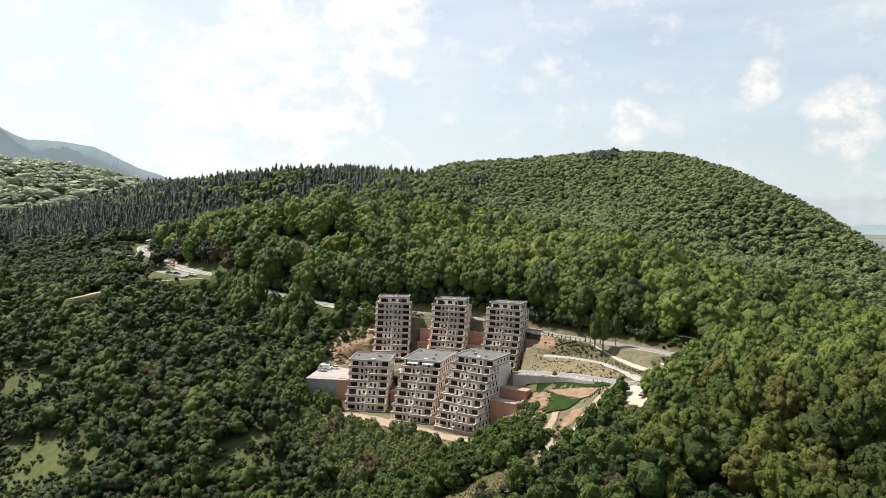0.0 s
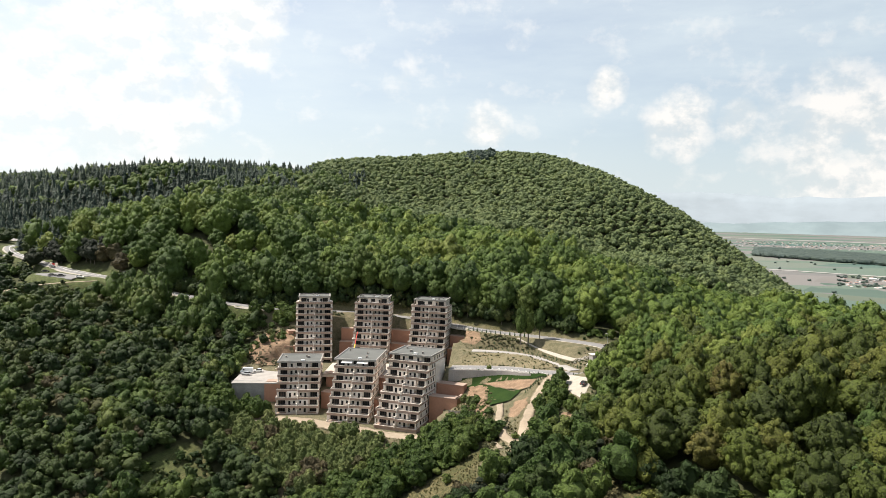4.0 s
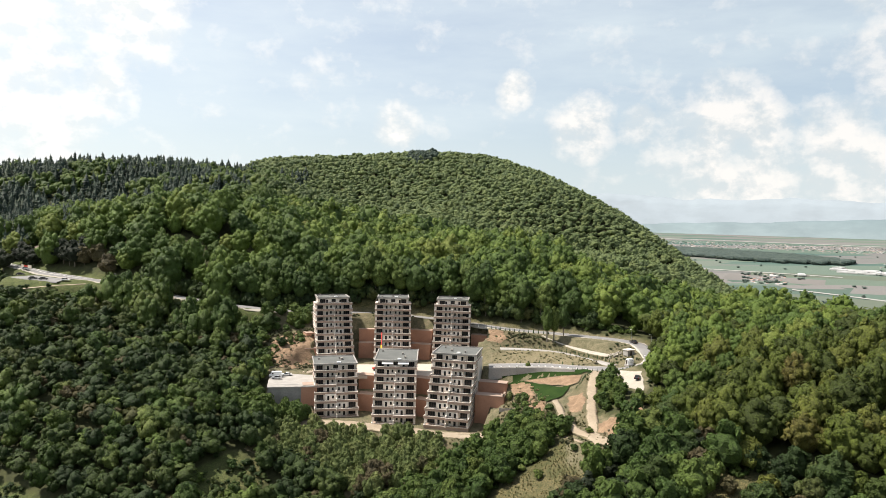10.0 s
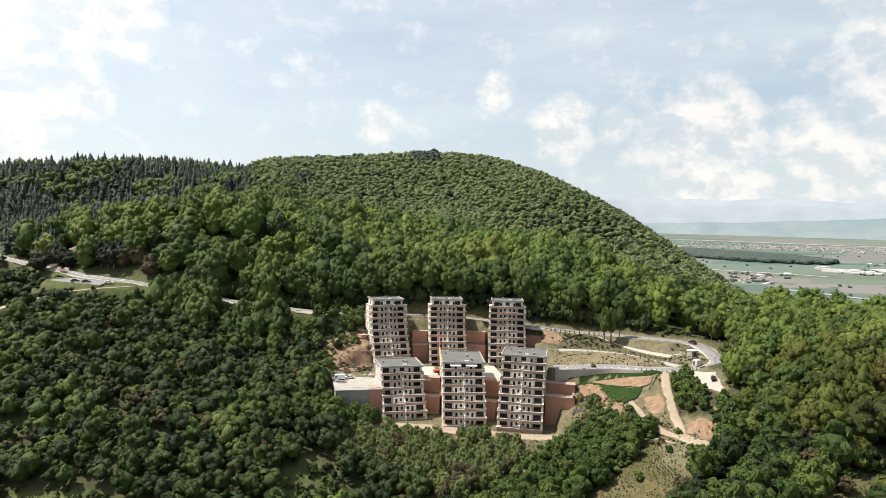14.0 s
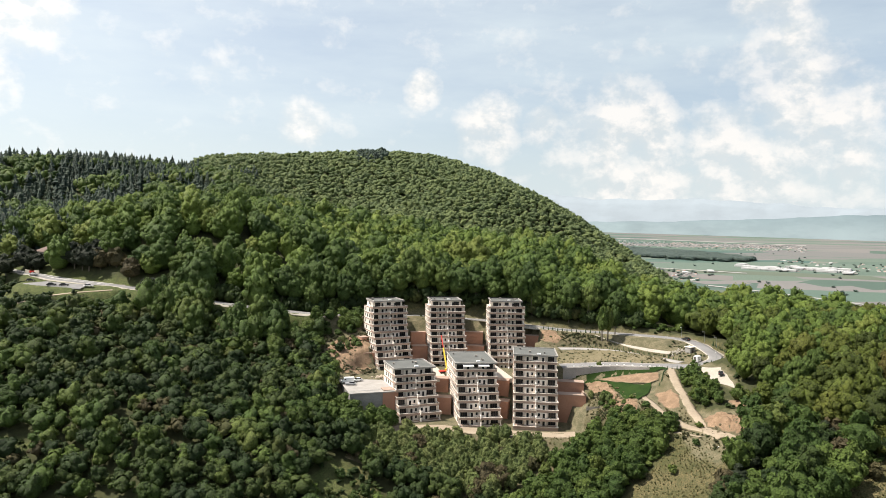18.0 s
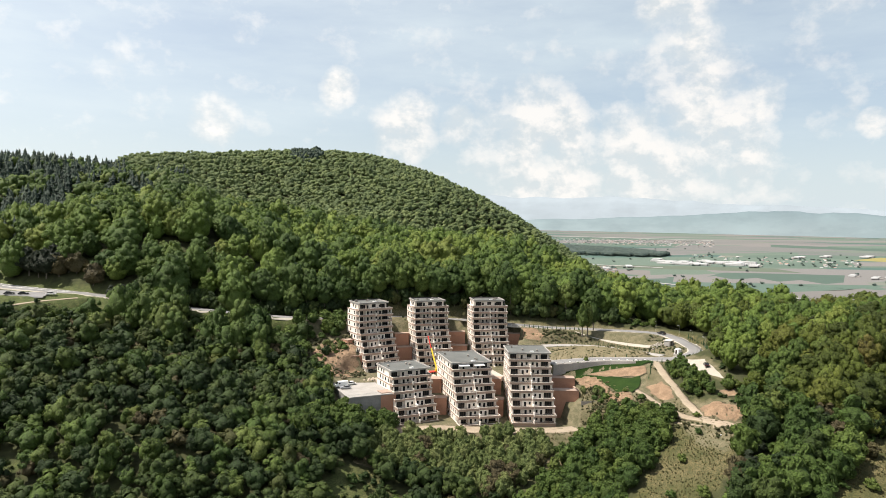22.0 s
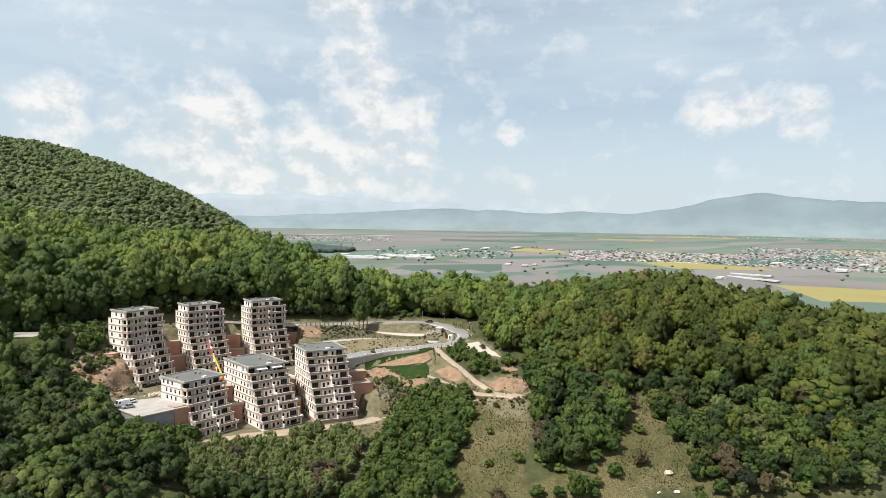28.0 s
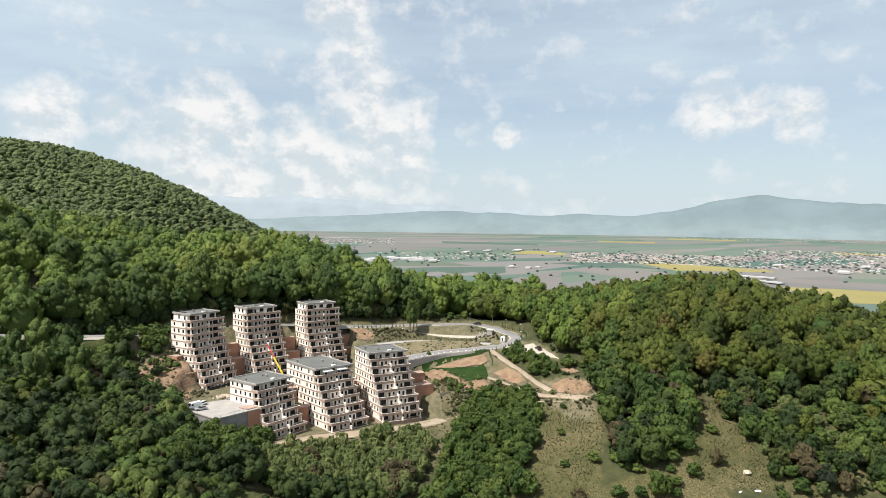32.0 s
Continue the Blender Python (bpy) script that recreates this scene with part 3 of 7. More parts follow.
MEADOWS = (GRASS_A, GRASS_B,
           ((-250, 28), (-226, 26), (-189, 10), (-204, 2), (-229, 5)),
           ((-200, -22), (-187, -14), (-163, -19), (-138, -31), (-146, -48), (-175, -50)),
           ((-102, -20), (-89, -6), (-78, -8), (-72, -20), (-94, -28)),
           ((-247, 160), (-226, 157), (-221, 174), (-230, 184), (-248, 182)),
           ((-206, 166), (-190, 158), (-176, 134), (-190, 142)),
           ((-236, 122), (-214, 116), (-226, 92), (-244, 66), (-256, 74)),
           ((-256, 116), (-214, 106), (-168, 106), (-164, 124), (-200, 130), (-256, 134)),
           ((-14, -80), (0, -87), (8, -91), (20, -99), (36, -98), (24, -114), (20, -124), (0, -118), (-14, -104), (-22, -90)))
def road_y(x):
    """Where the hillside road runs at x, west of the blocks."""
    return np.interp(x, (-320, -292, -262, -222, -186, -140, -90, -44, -14, 12, 30, 50), (230, 196, 172, 146, 128, 108, 95, 99, 93, 79, 70, 62))


LINES = ((UPPER, 6.5), (LOT, 10), (LAYBY, 9), (SPUR, 4.0))
FRONT = ((17, -13), (21, -22), (28, -26), (30, -36), (20, -44), (10, -54), (-2, -57), (-12, -66), (-30, -58), (-40, -46), (-34, -35), (-20, -31), (-9, -26), (0, -19), (9, -15))
WILLOWS = ((-74, 8), (-56, 8), (-32, -1), (-12, -10), (-10, -18), (-20, -24), (-36, -32), (-62, -16), (-78, -4))
BANK = ((38, -60), (50, -56), (60, -76), (52, -92), (38, -100), (20, -100), (6, -92), (12, -81), (26, -74))
TRACKSIDE = ((51.5, 1), (54.5, -2), (54, -12), (53, -24), (49, -34), (43.5, -34), (43, -27), (47, -12))
KNOLL = ((66, 0), (69, -8), (65, -24), (58, -31), (57, -44), (53, -54), (60, -74), (73, -87), (92, -112), (108, -138), (150, -190), (300, -190), (330, 0), (300, 110), (150, 110), (100, 70), (85, 50), (84.5, 30), (82, 8), (78, 1))
SHRUBS = ((66, -93), (73, -89), (92, -114), (108, -140), (130, -170), (70, -170), (30, -132), (48, -118))


def open_ground(x, y):
    ok = ~in_poly(x, y, SITE) & ~((x > -76) & (x < 10) & (y > 3 - 0.32 * (x + 50)) & (y < 30))
    for m in MEADOWS:
        ok &= ~in_poly(x, y, m)
    return ok & off_lines(x, y, LINES)


def sheet():
    gx, gy = graded(-262, 160, 2.0, -4900, 4900), graded(-165, 130, 2.0, -4900, 4900)
    X, Y = np.meshgrid(gx, gy)
    Z = lift(X.ravel(), Y.ravel())
    nx, ny = len(gx), len(gy)
    i = np.arange(nx * ny).reshape(ny, nx)
    faces = np.stack([i[:-1, :-1], i[:-1, 1:], i[1:, 1:], i[1:, :-1]], -1).reshape(-1, 4)
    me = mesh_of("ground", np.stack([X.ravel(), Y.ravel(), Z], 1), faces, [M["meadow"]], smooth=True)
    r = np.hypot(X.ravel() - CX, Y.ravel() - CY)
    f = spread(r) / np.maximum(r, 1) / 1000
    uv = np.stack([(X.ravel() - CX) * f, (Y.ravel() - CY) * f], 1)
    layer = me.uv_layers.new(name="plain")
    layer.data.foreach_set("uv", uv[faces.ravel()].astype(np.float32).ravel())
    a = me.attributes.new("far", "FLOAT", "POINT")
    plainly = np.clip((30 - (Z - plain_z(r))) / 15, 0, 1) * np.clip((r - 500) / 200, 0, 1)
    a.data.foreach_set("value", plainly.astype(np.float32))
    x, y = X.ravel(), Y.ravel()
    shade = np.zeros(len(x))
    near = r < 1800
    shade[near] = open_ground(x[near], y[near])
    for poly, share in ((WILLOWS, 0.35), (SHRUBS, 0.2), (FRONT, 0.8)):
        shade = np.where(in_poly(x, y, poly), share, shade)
    bare = me.attributes.new("bare", "FLOAT", "POINT")
    bare.data.foreach_set("value", (in_poly(x, y, SITE) | in_poly(x, y, WILLOWS)).astype(np.float32))
    green = me.attributes.new("lush", "FLOAT", "POINT")
    green.data.foreach_set("value", np.clip((-70 - x) / 20, 0, 1).astype(np.float32))
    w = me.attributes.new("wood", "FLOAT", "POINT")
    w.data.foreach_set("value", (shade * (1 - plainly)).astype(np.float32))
    return tagged(new("ground", me), "grassy hillside and farmland plain reaching the horizon", "ground", kind="structure")


ground = sheet()


def ribbon(name, pts, half, mat, rise=0.12, label="", kind="structure", category="road", skirt=0.5, wob=0.0, off=0.0):
    """A paved or trodden strip along a line, draped on the ground, with turned-down edges."""
    p = np.array(pts)
    d = np.gradient(p[:, :2], axis=0)
    d /= np.linalg.norm(d, axis=1)[:, None]
    nrm = np.stack([-d[:, 1], d[:, 0]], 1)
    rs = random.Random(len(name) * 7 + len(pts))
    cols = []
    for k, (s, dz) in enumerate(((-1.0, -skirt), (-0.97, 0), (-0.5, 0.02), (0, 0.03), (0.5, 0.02), (0.97, 0), (1.0, -skirt))):
        w = np.array([half * (1 + wob * rs.uniform(-1, 1)) for _ in pts]) if wob else np.full(len(pts), half)
        xy = p[:, :2] + nrm * (w * s + off)[:, None]
        z = np.maximum(lift(xy[:, 0], xy[:, 1]), lift(p[:, 0], p[:, 1]) - 0.4) + rise + dz
        cols.append(np.c_[xy, z])
    v = np.stack(cols, 1)
    n, m = v.shape[:2]
    i = np.arange(n * m).reshape(n, m)
    f = np.stack([i[:-1, :-1], i[:-1, 1:], i[1:, 1:], i[1:, :-1]], -1).reshape(-1, 4)
    me = mesh_of(name, v.reshape(-1, 3), f, [mat], smooth=True)
    at = me.attributes.new("rim", "FLOAT", "POINT")
    at.data.foreach_set("value", np.tile((0.0, 0.05, 0.55, 0.9, 0.55, 0.05, 0.0), n).astype(np.float32))
    return tagged(new(name, me), label, category, kind=kind)


def ragged(outline, step, wob, seed):
    """The outline cut into short pieces that wander a little."""
    o = [Vector(q) for q in outline]
    out = []
    for p, q in zip(o, o[1:] + o[:1]):
        n = max(1, int((q - p).length / step))
        for k in range(n):
            v = p.lerp(q, k / n)
            d = noise.noise((v.x * 0.35, v.y * 0.35, seed)) * wob
            e = noise.noise((v.x * 0.35, v.y * 0.35, seed + 40)) * wob
            out.append(Vector((v.x + d, v.y + e)))
    return out


def patch(name, outline, mat, rise=0.1, label="", category="ground", step=1.2, rough=0.0, kind="structure", wob=1.3):
    """An area of other ground inside a ragged outline, laid on the slope, heaped and gullied by rough."""
    rim = ragged(outline, step, wob, len(outline) * 1.7 + outline[0][0])
    ox, oy = [v.x for v in rim], [v.y for v in rim]
    gx, gy = np.meshgrid(np.arange(min(ox), max(ox), step), np.arange(min(oy), max(oy), step))
    rs = np.random.RandomState(len(rim))
    gx, gy = (gx + rs.uniform(-0.3, 0.3, gx.shape) * step).ravel(), (gy + rs.uniform(-0.3, 0.3, gy.shape) * step).ravel()
    m = in_poly(gx, gy, [(v.x, v.y) for v in rim])
    pts = rim + [Vector((float(x), float(y))) for x, y in zip(gx[m], gy[m])]
    n = len(rim)
    co, _, faces, *_ = delaunay_2d_cdt(pts, [(i, (i + 1) % n) for i in range(n)], [], 1, 1e-4)
    x, y = np.array([v.x for v in co]), np.array([v.y for v in co])
    z = lift(x, y) + rise
    inner = np.clip(line_near(x, y, [(v.x, v.y, 0) for v in rim + rim[:1]])[0] / 1.8, 0, 1)
    if rough:
        z += inner * rough * np.array([abs(noise.noise((a * 0.30, b * 0.30, 9.0))) + 0.5 * abs(noise.noise((a * 0.9, b * 0.9, 2.0))) for a, b in zip(x, y)])
    me = mesh_of(name, np.stack([x, y, z], 1), np.array([f[:3] for f in faces]), [mat], smooth=True)
    at = me.attributes.new("rim", "FLOAT", "POINT")
    at.data.foreach_set("value", inner.astype(np.float32))
    ob = new(name, me)
    return tagged(ob, label, category, kind=kind)


verge = ribbon("verge", UPPER, 4.1, M["verge"], 0.05, "pale dusty gravel verge beside the hillside road", category="verge", wob=0.12)
road = ribbon("road", UPPER, 3.1, M["asphalt"], 0.16, "worn grey asphalt road winding along the wooded hillside")
mid_road = ribbon("road", MID, 2.6, M["concrete"], 0.2, "pale concrete access road sloping between planted banks", wob=0.03)
low_road = ribbon("road", LOWER, 3.2, M["asphalt"], 0.26, "grey asphalt access road to the housing estate")
kerb_a = ribbon("kerb", LOWER[:26], 0.35, M["concrete"], 0.42, "pale concrete kerb along the access road", category="kerb", off=3.35)
kerb_b = ribbon("kerb", LOWER[:26], 0.35, M["concrete"], 0.42, "pale concrete kerb along the access road", category="kerb", off=-3.35)
track = ribbon("dirt_track", TRACK, 1.9, M["dirt"], 0.15, "pale trodden dirt track running downhill", category="track", wob=0.15)
lobe = ribbon("dirt_track", LOBE, 1.5, M["dirt"], 0.1, "wide bare pale earth track on the slope", category="track", wob=0.3)
footpath = ribbon("footpath", PATHWAY, 0.9, M["dirt"], 0.12, "narrow trodden footpath across the slope", category="path", wob=0.2)
yard = ribbon("dirt_yard", YARD, 4.6, M["dirt"], 0.1, "dusty pale earth strip in front of the lower apartment blocks", category="yard", wob=0.15)
spur = ribbon("dirt_track", SPUR, 2.0, M["dirt"], 0.12, "pale dirt road leaving the car park", category="track", wob=0.2)
lot = ribbon("car_park", curve(LOT, 4), 7.0, M["asphalt"], 0.2, "grey asphalt roadside car park", category="car park")
layby = ribbon("car_park", curve(LAYBY, 4), 5.0, M["asphalt"], 0.2, "small grey asphalt lay-by at the road's bend", category="car park")
line_a = ribbon("road_marking", UPPER[len(UPPER) // 2:], 0.14, M["paint"], 0.21, "white painted edge line on the asphalt road", category="marking", off=-2.7, skirt=0.02)
line_b = ribbon("road_marking", UPPER[len(UPPER) // 2:], 0.10, M["paint"], 0.21, "white painted centre line on the asphalt road", category="marking", skirt=0.02)

lawn = patch("lawn", ((17, 23), (24, 23), (34, 18.6), (42, 12), (50, 7.5), (50, 5), (45, 8), (35, 15.6), (26, 20), (25.2, 19), (32, 10), (37, 2), (40, 1), (36, -5), (32, -8.5), (27.5, -11.5), (27, -3), (27.5, 4), (27.5, 12), (23, 18.5), (17, 21.5)),
             M["lawn"], 0.5, "dense dark green turf laid round the clay bank", "lawn", 0.8, wob=0.4)
clay_bank = patch("clay_bank", ((24.5, 20.8), (26, 20), (35, 15.5), (45, 7.8), (46, 5.5), (43, 0.5), (39, 1.3), (32, 10.2), (25.5, 19.4)), M["clay"], 0.42, "bare reddish clay bank framed by turf", "bank", 0.8, 0.5, wob=0.5)
clay_slope = patch("clay_bank", ((20, 21), (26, 18), (28, 11), (27.2, 3), (27.5, -10), (26, -15), (23, -17), (21, -10), (21, -3), (21, 9), (18.5, 13)), M["clay"], 0.3, "eroded reddish clay slope below the lawn", "bank", 0.7, 1.3)
scarp = patch("clay_bank", ((40, -35), (43.5, -39), (47, -47), (48.5, -52), (45, -55), (41, -54), (39, -48), (37.5, -42)), M["clay"], 0.3, "freshly dug red clay scarp beside the track's end", "bank", 0.6, 2.6)
track_end = patch("dirt_patch", ((33, -44), (37, -44), (40, -50), (40, -56), (36, -57), (32, -53)), M["dirt"], 0.2, "pale bare earth where the tracks meet", "ground", 0.8, 0.2)
side_clay = patch("clay_bank", ((37, -7), (42, -13), (40, -20), (37, -26), (33.5, -22), (34.5, -13)), M["clay"], 0.16, "reddish clay bank between the two dirt tracks", "bank", 0.7, 1.0)
red_cut = patch("clay_bank", ((51, -33), (55, -37), (53, -43), (49, -39)), M["clay"], 0.25, "small red clay cutting among bushes", "bank", 0.7, 1.6)
pad = patch("gravel_pad", ((56, 3), (60, -3), (64.5, -9), (62, -18), (58.5, -28), (56, -18), (55.4, -9), (55, -2)), M["verge"], 0.16, "pale gravel parking pad beside the trees", "parking pad", 1.0, wob=0.6)
planted = patch("planted_bank", ((15, 70), (30, 64.5), (42, 60), (50, 51), (58, 39), (62, 28), (58, 24), (47, 47.5), (34, 54.5), (20, 56.5), (16, 62)), M["scrub"], 0.16, "sparse dry bank planted with small shrubs", "bank", 1.2, 0.35)
dry_bank = patch("dry_bank", ((17, 49), (33, 47), (44, 40), (52, 28), (56, 16), (46, 19), (36, 27), (24, 31), (14, 33)), M["dry"], 0.16, "dry yellowish bank between the access roads", "bank", 1.2, 0.35)
bare_slope = patch("clay_bank", ((16, 71), (24, 67), (27, 60), (20, 58), (16, 60), (14, 66)), M["clay"], 0.22, "bare earth slope beside the end block", "bank", 1.0, 0.9)
cut_slope = patch("clay_bank", ((-87, 76), (-80, 81), (-70, 80), (-66, 72), (-67, 62), (-73, 55), (-80, 53), (-86, 59), (-88, 68)), M["clay"], 0.2, "tall bare clay cut slope beside the upper block", "bank", 0.7, 1.3)
front_scrub = patch("dry_bank", ((-78, 8), (-40, 2), (0, -12), (14, -16), (18, -30), (8, -44), (-20, -26), (-60, -14), (-84, -4)), M["scrub"], 0.1, "dry scrubby slope below the apartment blocks", "bank", 1.6, 0.5)
side_slope = patch("dry_bank", ((6, -8), (12, 0), (16, 7), (20, 11), (21, -2), (21, -10), (24, -18), (29, -26), (22, -22), (12, -15)), M["scrub"], 0.14, "dry grassy slope beside the end block", "bank", 1.2, 0.5)
track_side = patch("dry_bank", ((48, 5), (44, -8), (41, -19), (38, -29), (35, -40), (33.5, -34), (34, -24), (37, -6), (43, 0)), M["scrub"], 0.08, "dry weedy strip beside the dirt track", "bank", 1.2, 0.4)
shed_path = ribbon("footpath", SHEDPATH, 0.9, M["verge"], 0.2, "pale gravel path leading to the shed", category="path", wob=0.15)
back_bank = patch("dry_bank", ((-65, 86), (-44, 89), (-16, 87), (4, 79), (13, 73), (13, 78), (-13, 89.5), (-44, 95), (-66, 92)), M["scrub"], 0.15, "brown weedy bank between the upper blocks and the road", "bank", 1.2, 0.7)

# ---- mesh helpers ----


def bm_box(bm, x0, x1, y0, y1, z0, z1, mat=0):
    v = [bm.verts.new((x, y, z)) for z in (z0, z1) for y in (y0, y1) for x in (x0, x1)]
    for q in ((0, 2, 3, 1), (4, 5, 7, 6), (0, 1, 5, 4), (2, 6, 7, 3), (1, 3, 7, 5), (0, 4, 6, 2)):
        bm.faces.new([v[i] for i in q]).material_index = mat
    return v


def finish(name, bm, mats, smooth=False):
    me = bpy.data.meshes.new(name)
    bm.normal_update()
    bm.to_mesh(me)
    bm.free()
    for m in mats:
        me.materials.append(m)
    if smooth:
        me.polygons.foreach_set("use_smooth", np.ones(len(me.polygons), bool))
    return me


def part(name, data, parent, at=None, label=""):
    """Links a mesh as one object under a thing or a part."""
    ob = new(name, data)
    ob.parent = parent
    if at is not None:
        ob.matrix_local = at
    if label:
        ob["label"] = label
    return ob


def boxes(name, mats, *items):
    bm = bmesh.new()
    for it in items:
        bm_box(bm, *it)
    return finish(name, bm, mats if isinstance(mats, (list, tuple)) else [mats])


def thing(name, m, label, category, group="", kind=""):
    ob = new(name)
    ob.matrix_world = m
    return tagged(ob, label, category, group, kind)


WINDOWS = {}


def window_mesh(w, h):
    """Meshes of a framed window: the frame with its mullions, and one pane set back. x across, outwards is -y."""
    key = (w, h)
    if key not in WINDOWS:
        bm = bmesh.new()
        n = 3 if w > 1.5 else 1
        xs = [-w / 2 + w * k / n for k in range(n + 1)]
        low, high = [bm.verts.new((x, -0.03, 0)) for x in xs], [bm.verts.new((x, -0.03, h)) for x in xs]
        lights = [bm.faces.new((low[k], low[k + 1], high[k + 1], high[k])) for k in range(n)]
        ext = bmesh.ops.extrude_edge_only(bm, edges=[e for e in bm.edges if e.is_boundary])["geom"]
        for v in ext:
            if isinstance(v, bmesh.types.BMVert):
                v.co.y = 0.06
        bmesh.ops.inset_individual(bm, faces=lights, thickness=0.07, depth=0.0)
        for f in lights:
            for v in f.verts:
                v.co.y = 0.02
        bmesh.ops.delete(bm, geom=lights, context="FACES_ONLY")
        WINDOWS[key] = (finish("window", bm, [M["frame"]]), boxes("pane", M["glass"], (-w / 2 + 0.03, w / 2 - 0.03, 0.025, 0.05, 0.03, h - 0.03)))
    return WINDOWS[key]


def window(w, h, root, m):
    ob = part("window", window_mesh(w, h)[0], root, m)
    part("pane", window_mesh(w, h)[1], ob)
    return ob


def apartment_block(label, x, y, z0, yaw, width, floors, high, steps, depth, top_inset=0.0, awnings=False, turf=False, annex=False):
    """A terraced block stepping back up the slope. Local x across, y into the hill, z up; the front foot is at y = 0."""
    root = thing("apartment_building", pose(x, y, z0, 0, 0, yaw), label, "apartment building", "terraced apartment blocks")
    W = width / 2
    rs = random.Random(int(abs(x) * 10 + floors))
    for k in range(floors):
        s, z = steps[k], k * high
        top = k == floors - 1
        w = W - (top_inset if top else 0)
        wall_v = s + (2.0 if not top else 2.4)
        # storey: body of rooms with end loggias cut back deeper
        lw = 4.3
        part("storey_wall", boxes("storey_wall", M["wall"], (-w + 0.05, w - 0.05, wall_v + 1.3, depth, z, z + high),
                                  (-w + lw, w - lw, wall_v, wall_v + 1.3, z, z + high)), root)
        # each flat has its own balcony slab, parapet and coping; the two halves step by turns
        ph = 0.72 if k else 0.2
        back = wall_v + 1.3
        for e in (-1, 1):
            f = s - (0.85 if k and not top and (k % 2 == 0) == (e < 0) else 0.0)
            x0, x1 = (-W, -0.02) if e < 0 else (0.02, W)
            if k:
                part("balcony_slab", boxes("balcony_slab", M["slab"], (x0, x1, f, back, z - 0.22, z + 0.02)), root)
            xo, xi = (x0 - 0.12, x1) if e < 0 else (x0, x1 + 0.12)
            side = (-W - 0.12, -W + 0.1) if e < 0 else (W - 0.1, W + 0.12)
            flush = (-W - 0.07, -W + 0.06) if e < 0 else (W - 0.06, W + 0.07)
            part("parapet", boxes("parapet", M["band"], (xo, xi, f - 0.14, f + 0.08, z - 0.25, z + ph),
                                  (*side, f + 0.08, back + 0.1, z - 0.25, z + ph)), root)
            part("floor_band", boxes("floor_band", M["band"], (*flush, back + 0.1, depth + 0.05, z - 0.25, z + 0.17)), root, label="brown band between the storeys")
            part("coping", boxes("coping", M["coping"], (xo - 0.05, xi + 0.05, f - 0.20, f + 0.14, z + ph, z + ph + 0.08),
                                 (side[0] - 0.04, side[1] + 0.04, f + 0.14, back + 0.1, z + ph, z + ph + 0.08)), root, label="pale coping on the parapet")
            if k and rs.random() < 0.65:
                bars = [(xo + 0.05, xi - 0.05, f - 0.05, f - 0.01, z + ph + h, z + ph + h + 0.05) for h in (0.16, 0.27, 0.38)]
                posts = [(xo + 0.1 + 1.35 * i, xo + 0.15 + 1.35 * i, f - 0.06, f, z + ph + 0.08, z + ph + 0.43) for i in range(int((xi - xo) / 1.35) + 1)]
                part("balcony_rail", boxes("balcony_rail", M["dark"], *bars, *posts), root, label="dark metal railing on the parapet")
            if k and rs.random() < 0.45:
                cx, cy = e * rs.uniform(1.5, W - 1.6), f + rs.uniform(0.7, 1.2)
                bm = bmesh.new()
                tone = rs.choice(("dark", "slab", "wall", "board", "frame"))
                if rs.random() < 0.5:
                    bm_box(bm, cx - 0.7, cx + 0.7, cy - 0.4, cy + 0.4, z + 0.68, z + 0.74)
                    for lx in (-0.6, 0.6):
                        for ly in (-0.3, 0.3):
                            bm_box(bm, cx + lx - 0.04, cx + lx + 0.04, cy + ly - 0.04, cy + ly + 0.04, z + 0.02, z + 0.68)
                    part("balcony_table", finish("balcony_table", bm, [M[tone]]), root)
                else:
                    bm_box(bm, cx - 0.8, cx + 0.8, cy - 0.35, cy + 0.35, z + 0.02, z + 0.45)
                    bm_box(bm, cx - 0.8, cx + 0.8, cy + 0.2, cy + 0.38, z + 0.45, z + 0.95)
                    part("balcony_bench", finish("balcony_bench", bm, [M[tone]]), root)
        # corner piers and the wall between the two flats
        if not top:
            nxt = steps[k + 1]
            for e in (-1, 1):
                part("pier", boxes("pier", M["wall"], (e * (W - 0.35) - 0.25, e * (W - 0.35) + 0.25, max(nxt, s + 0.15), max(nxt, s + 0.15) + 0.45, z, z + high - 0.25)), root)
            bm = bmesh.new()
            bm_box(bm, -0.20, 0.20, s - 0.95, s + 1.0, z + 0.03, z + 1.5)
            bm_box(bm, -0.16, 0.16, s + 1.0, wall_v, z + 0.03, z + high - 0.3)
            part("party_wall", finish("party_wall", bm, [M["wall"]]), root)
        # windows of the front
        glaze = ((-w + lw / 2 + 0.1, 1.3, 2.9, 2.15), (w - lw / 2 - 0.1, 1.3, 2.9, 2.15), (-3.2, 0, 0.9, 1.9), (-1.3, 0, 0.8, 1.2), (1.3, 0, 0.8, 1.2), (3.2, 0, 0.9, 1.9))
        if top:
            glaze = ((-w + 2.2, 1.3, 2.6, 2.1), (w - 2.2, 1.3, 2.6, 2.1), (0, 0, 2.0, 1.5), (-3.2, 0, 0.9, 1.9), (3.2, 0, 0.9, 1.9))
        for gx, gv, gw, gh in glaze:
            sill = 0.15 if gh > 1.5 else 0.95
            window(gw, gh, root, pose(gx, wall_v + gv - 0.05, z + sill))
        # windows of both flanks
        v = s + 2.2 + (1.6 if top else 0)
        n = 0
        while v < depth - 1.5:
            for e in (-1, 1):
                if rs.random() < 0.86 and (v > wall_v + 1.9 or n == 0):
                    window(0.95, 1.45, root, pose(e * (w - 0.02) if v > wall_v + 1.6 else e * (W - 0.3), max(v, wall_v + 2.0), z + 0.8, 0, 0, -90 * e * -1))
            v += 2.9
            n += 1
        # pilasters on the flanks
        for e in (-1, 1):
            pv = wall_v + 1.5
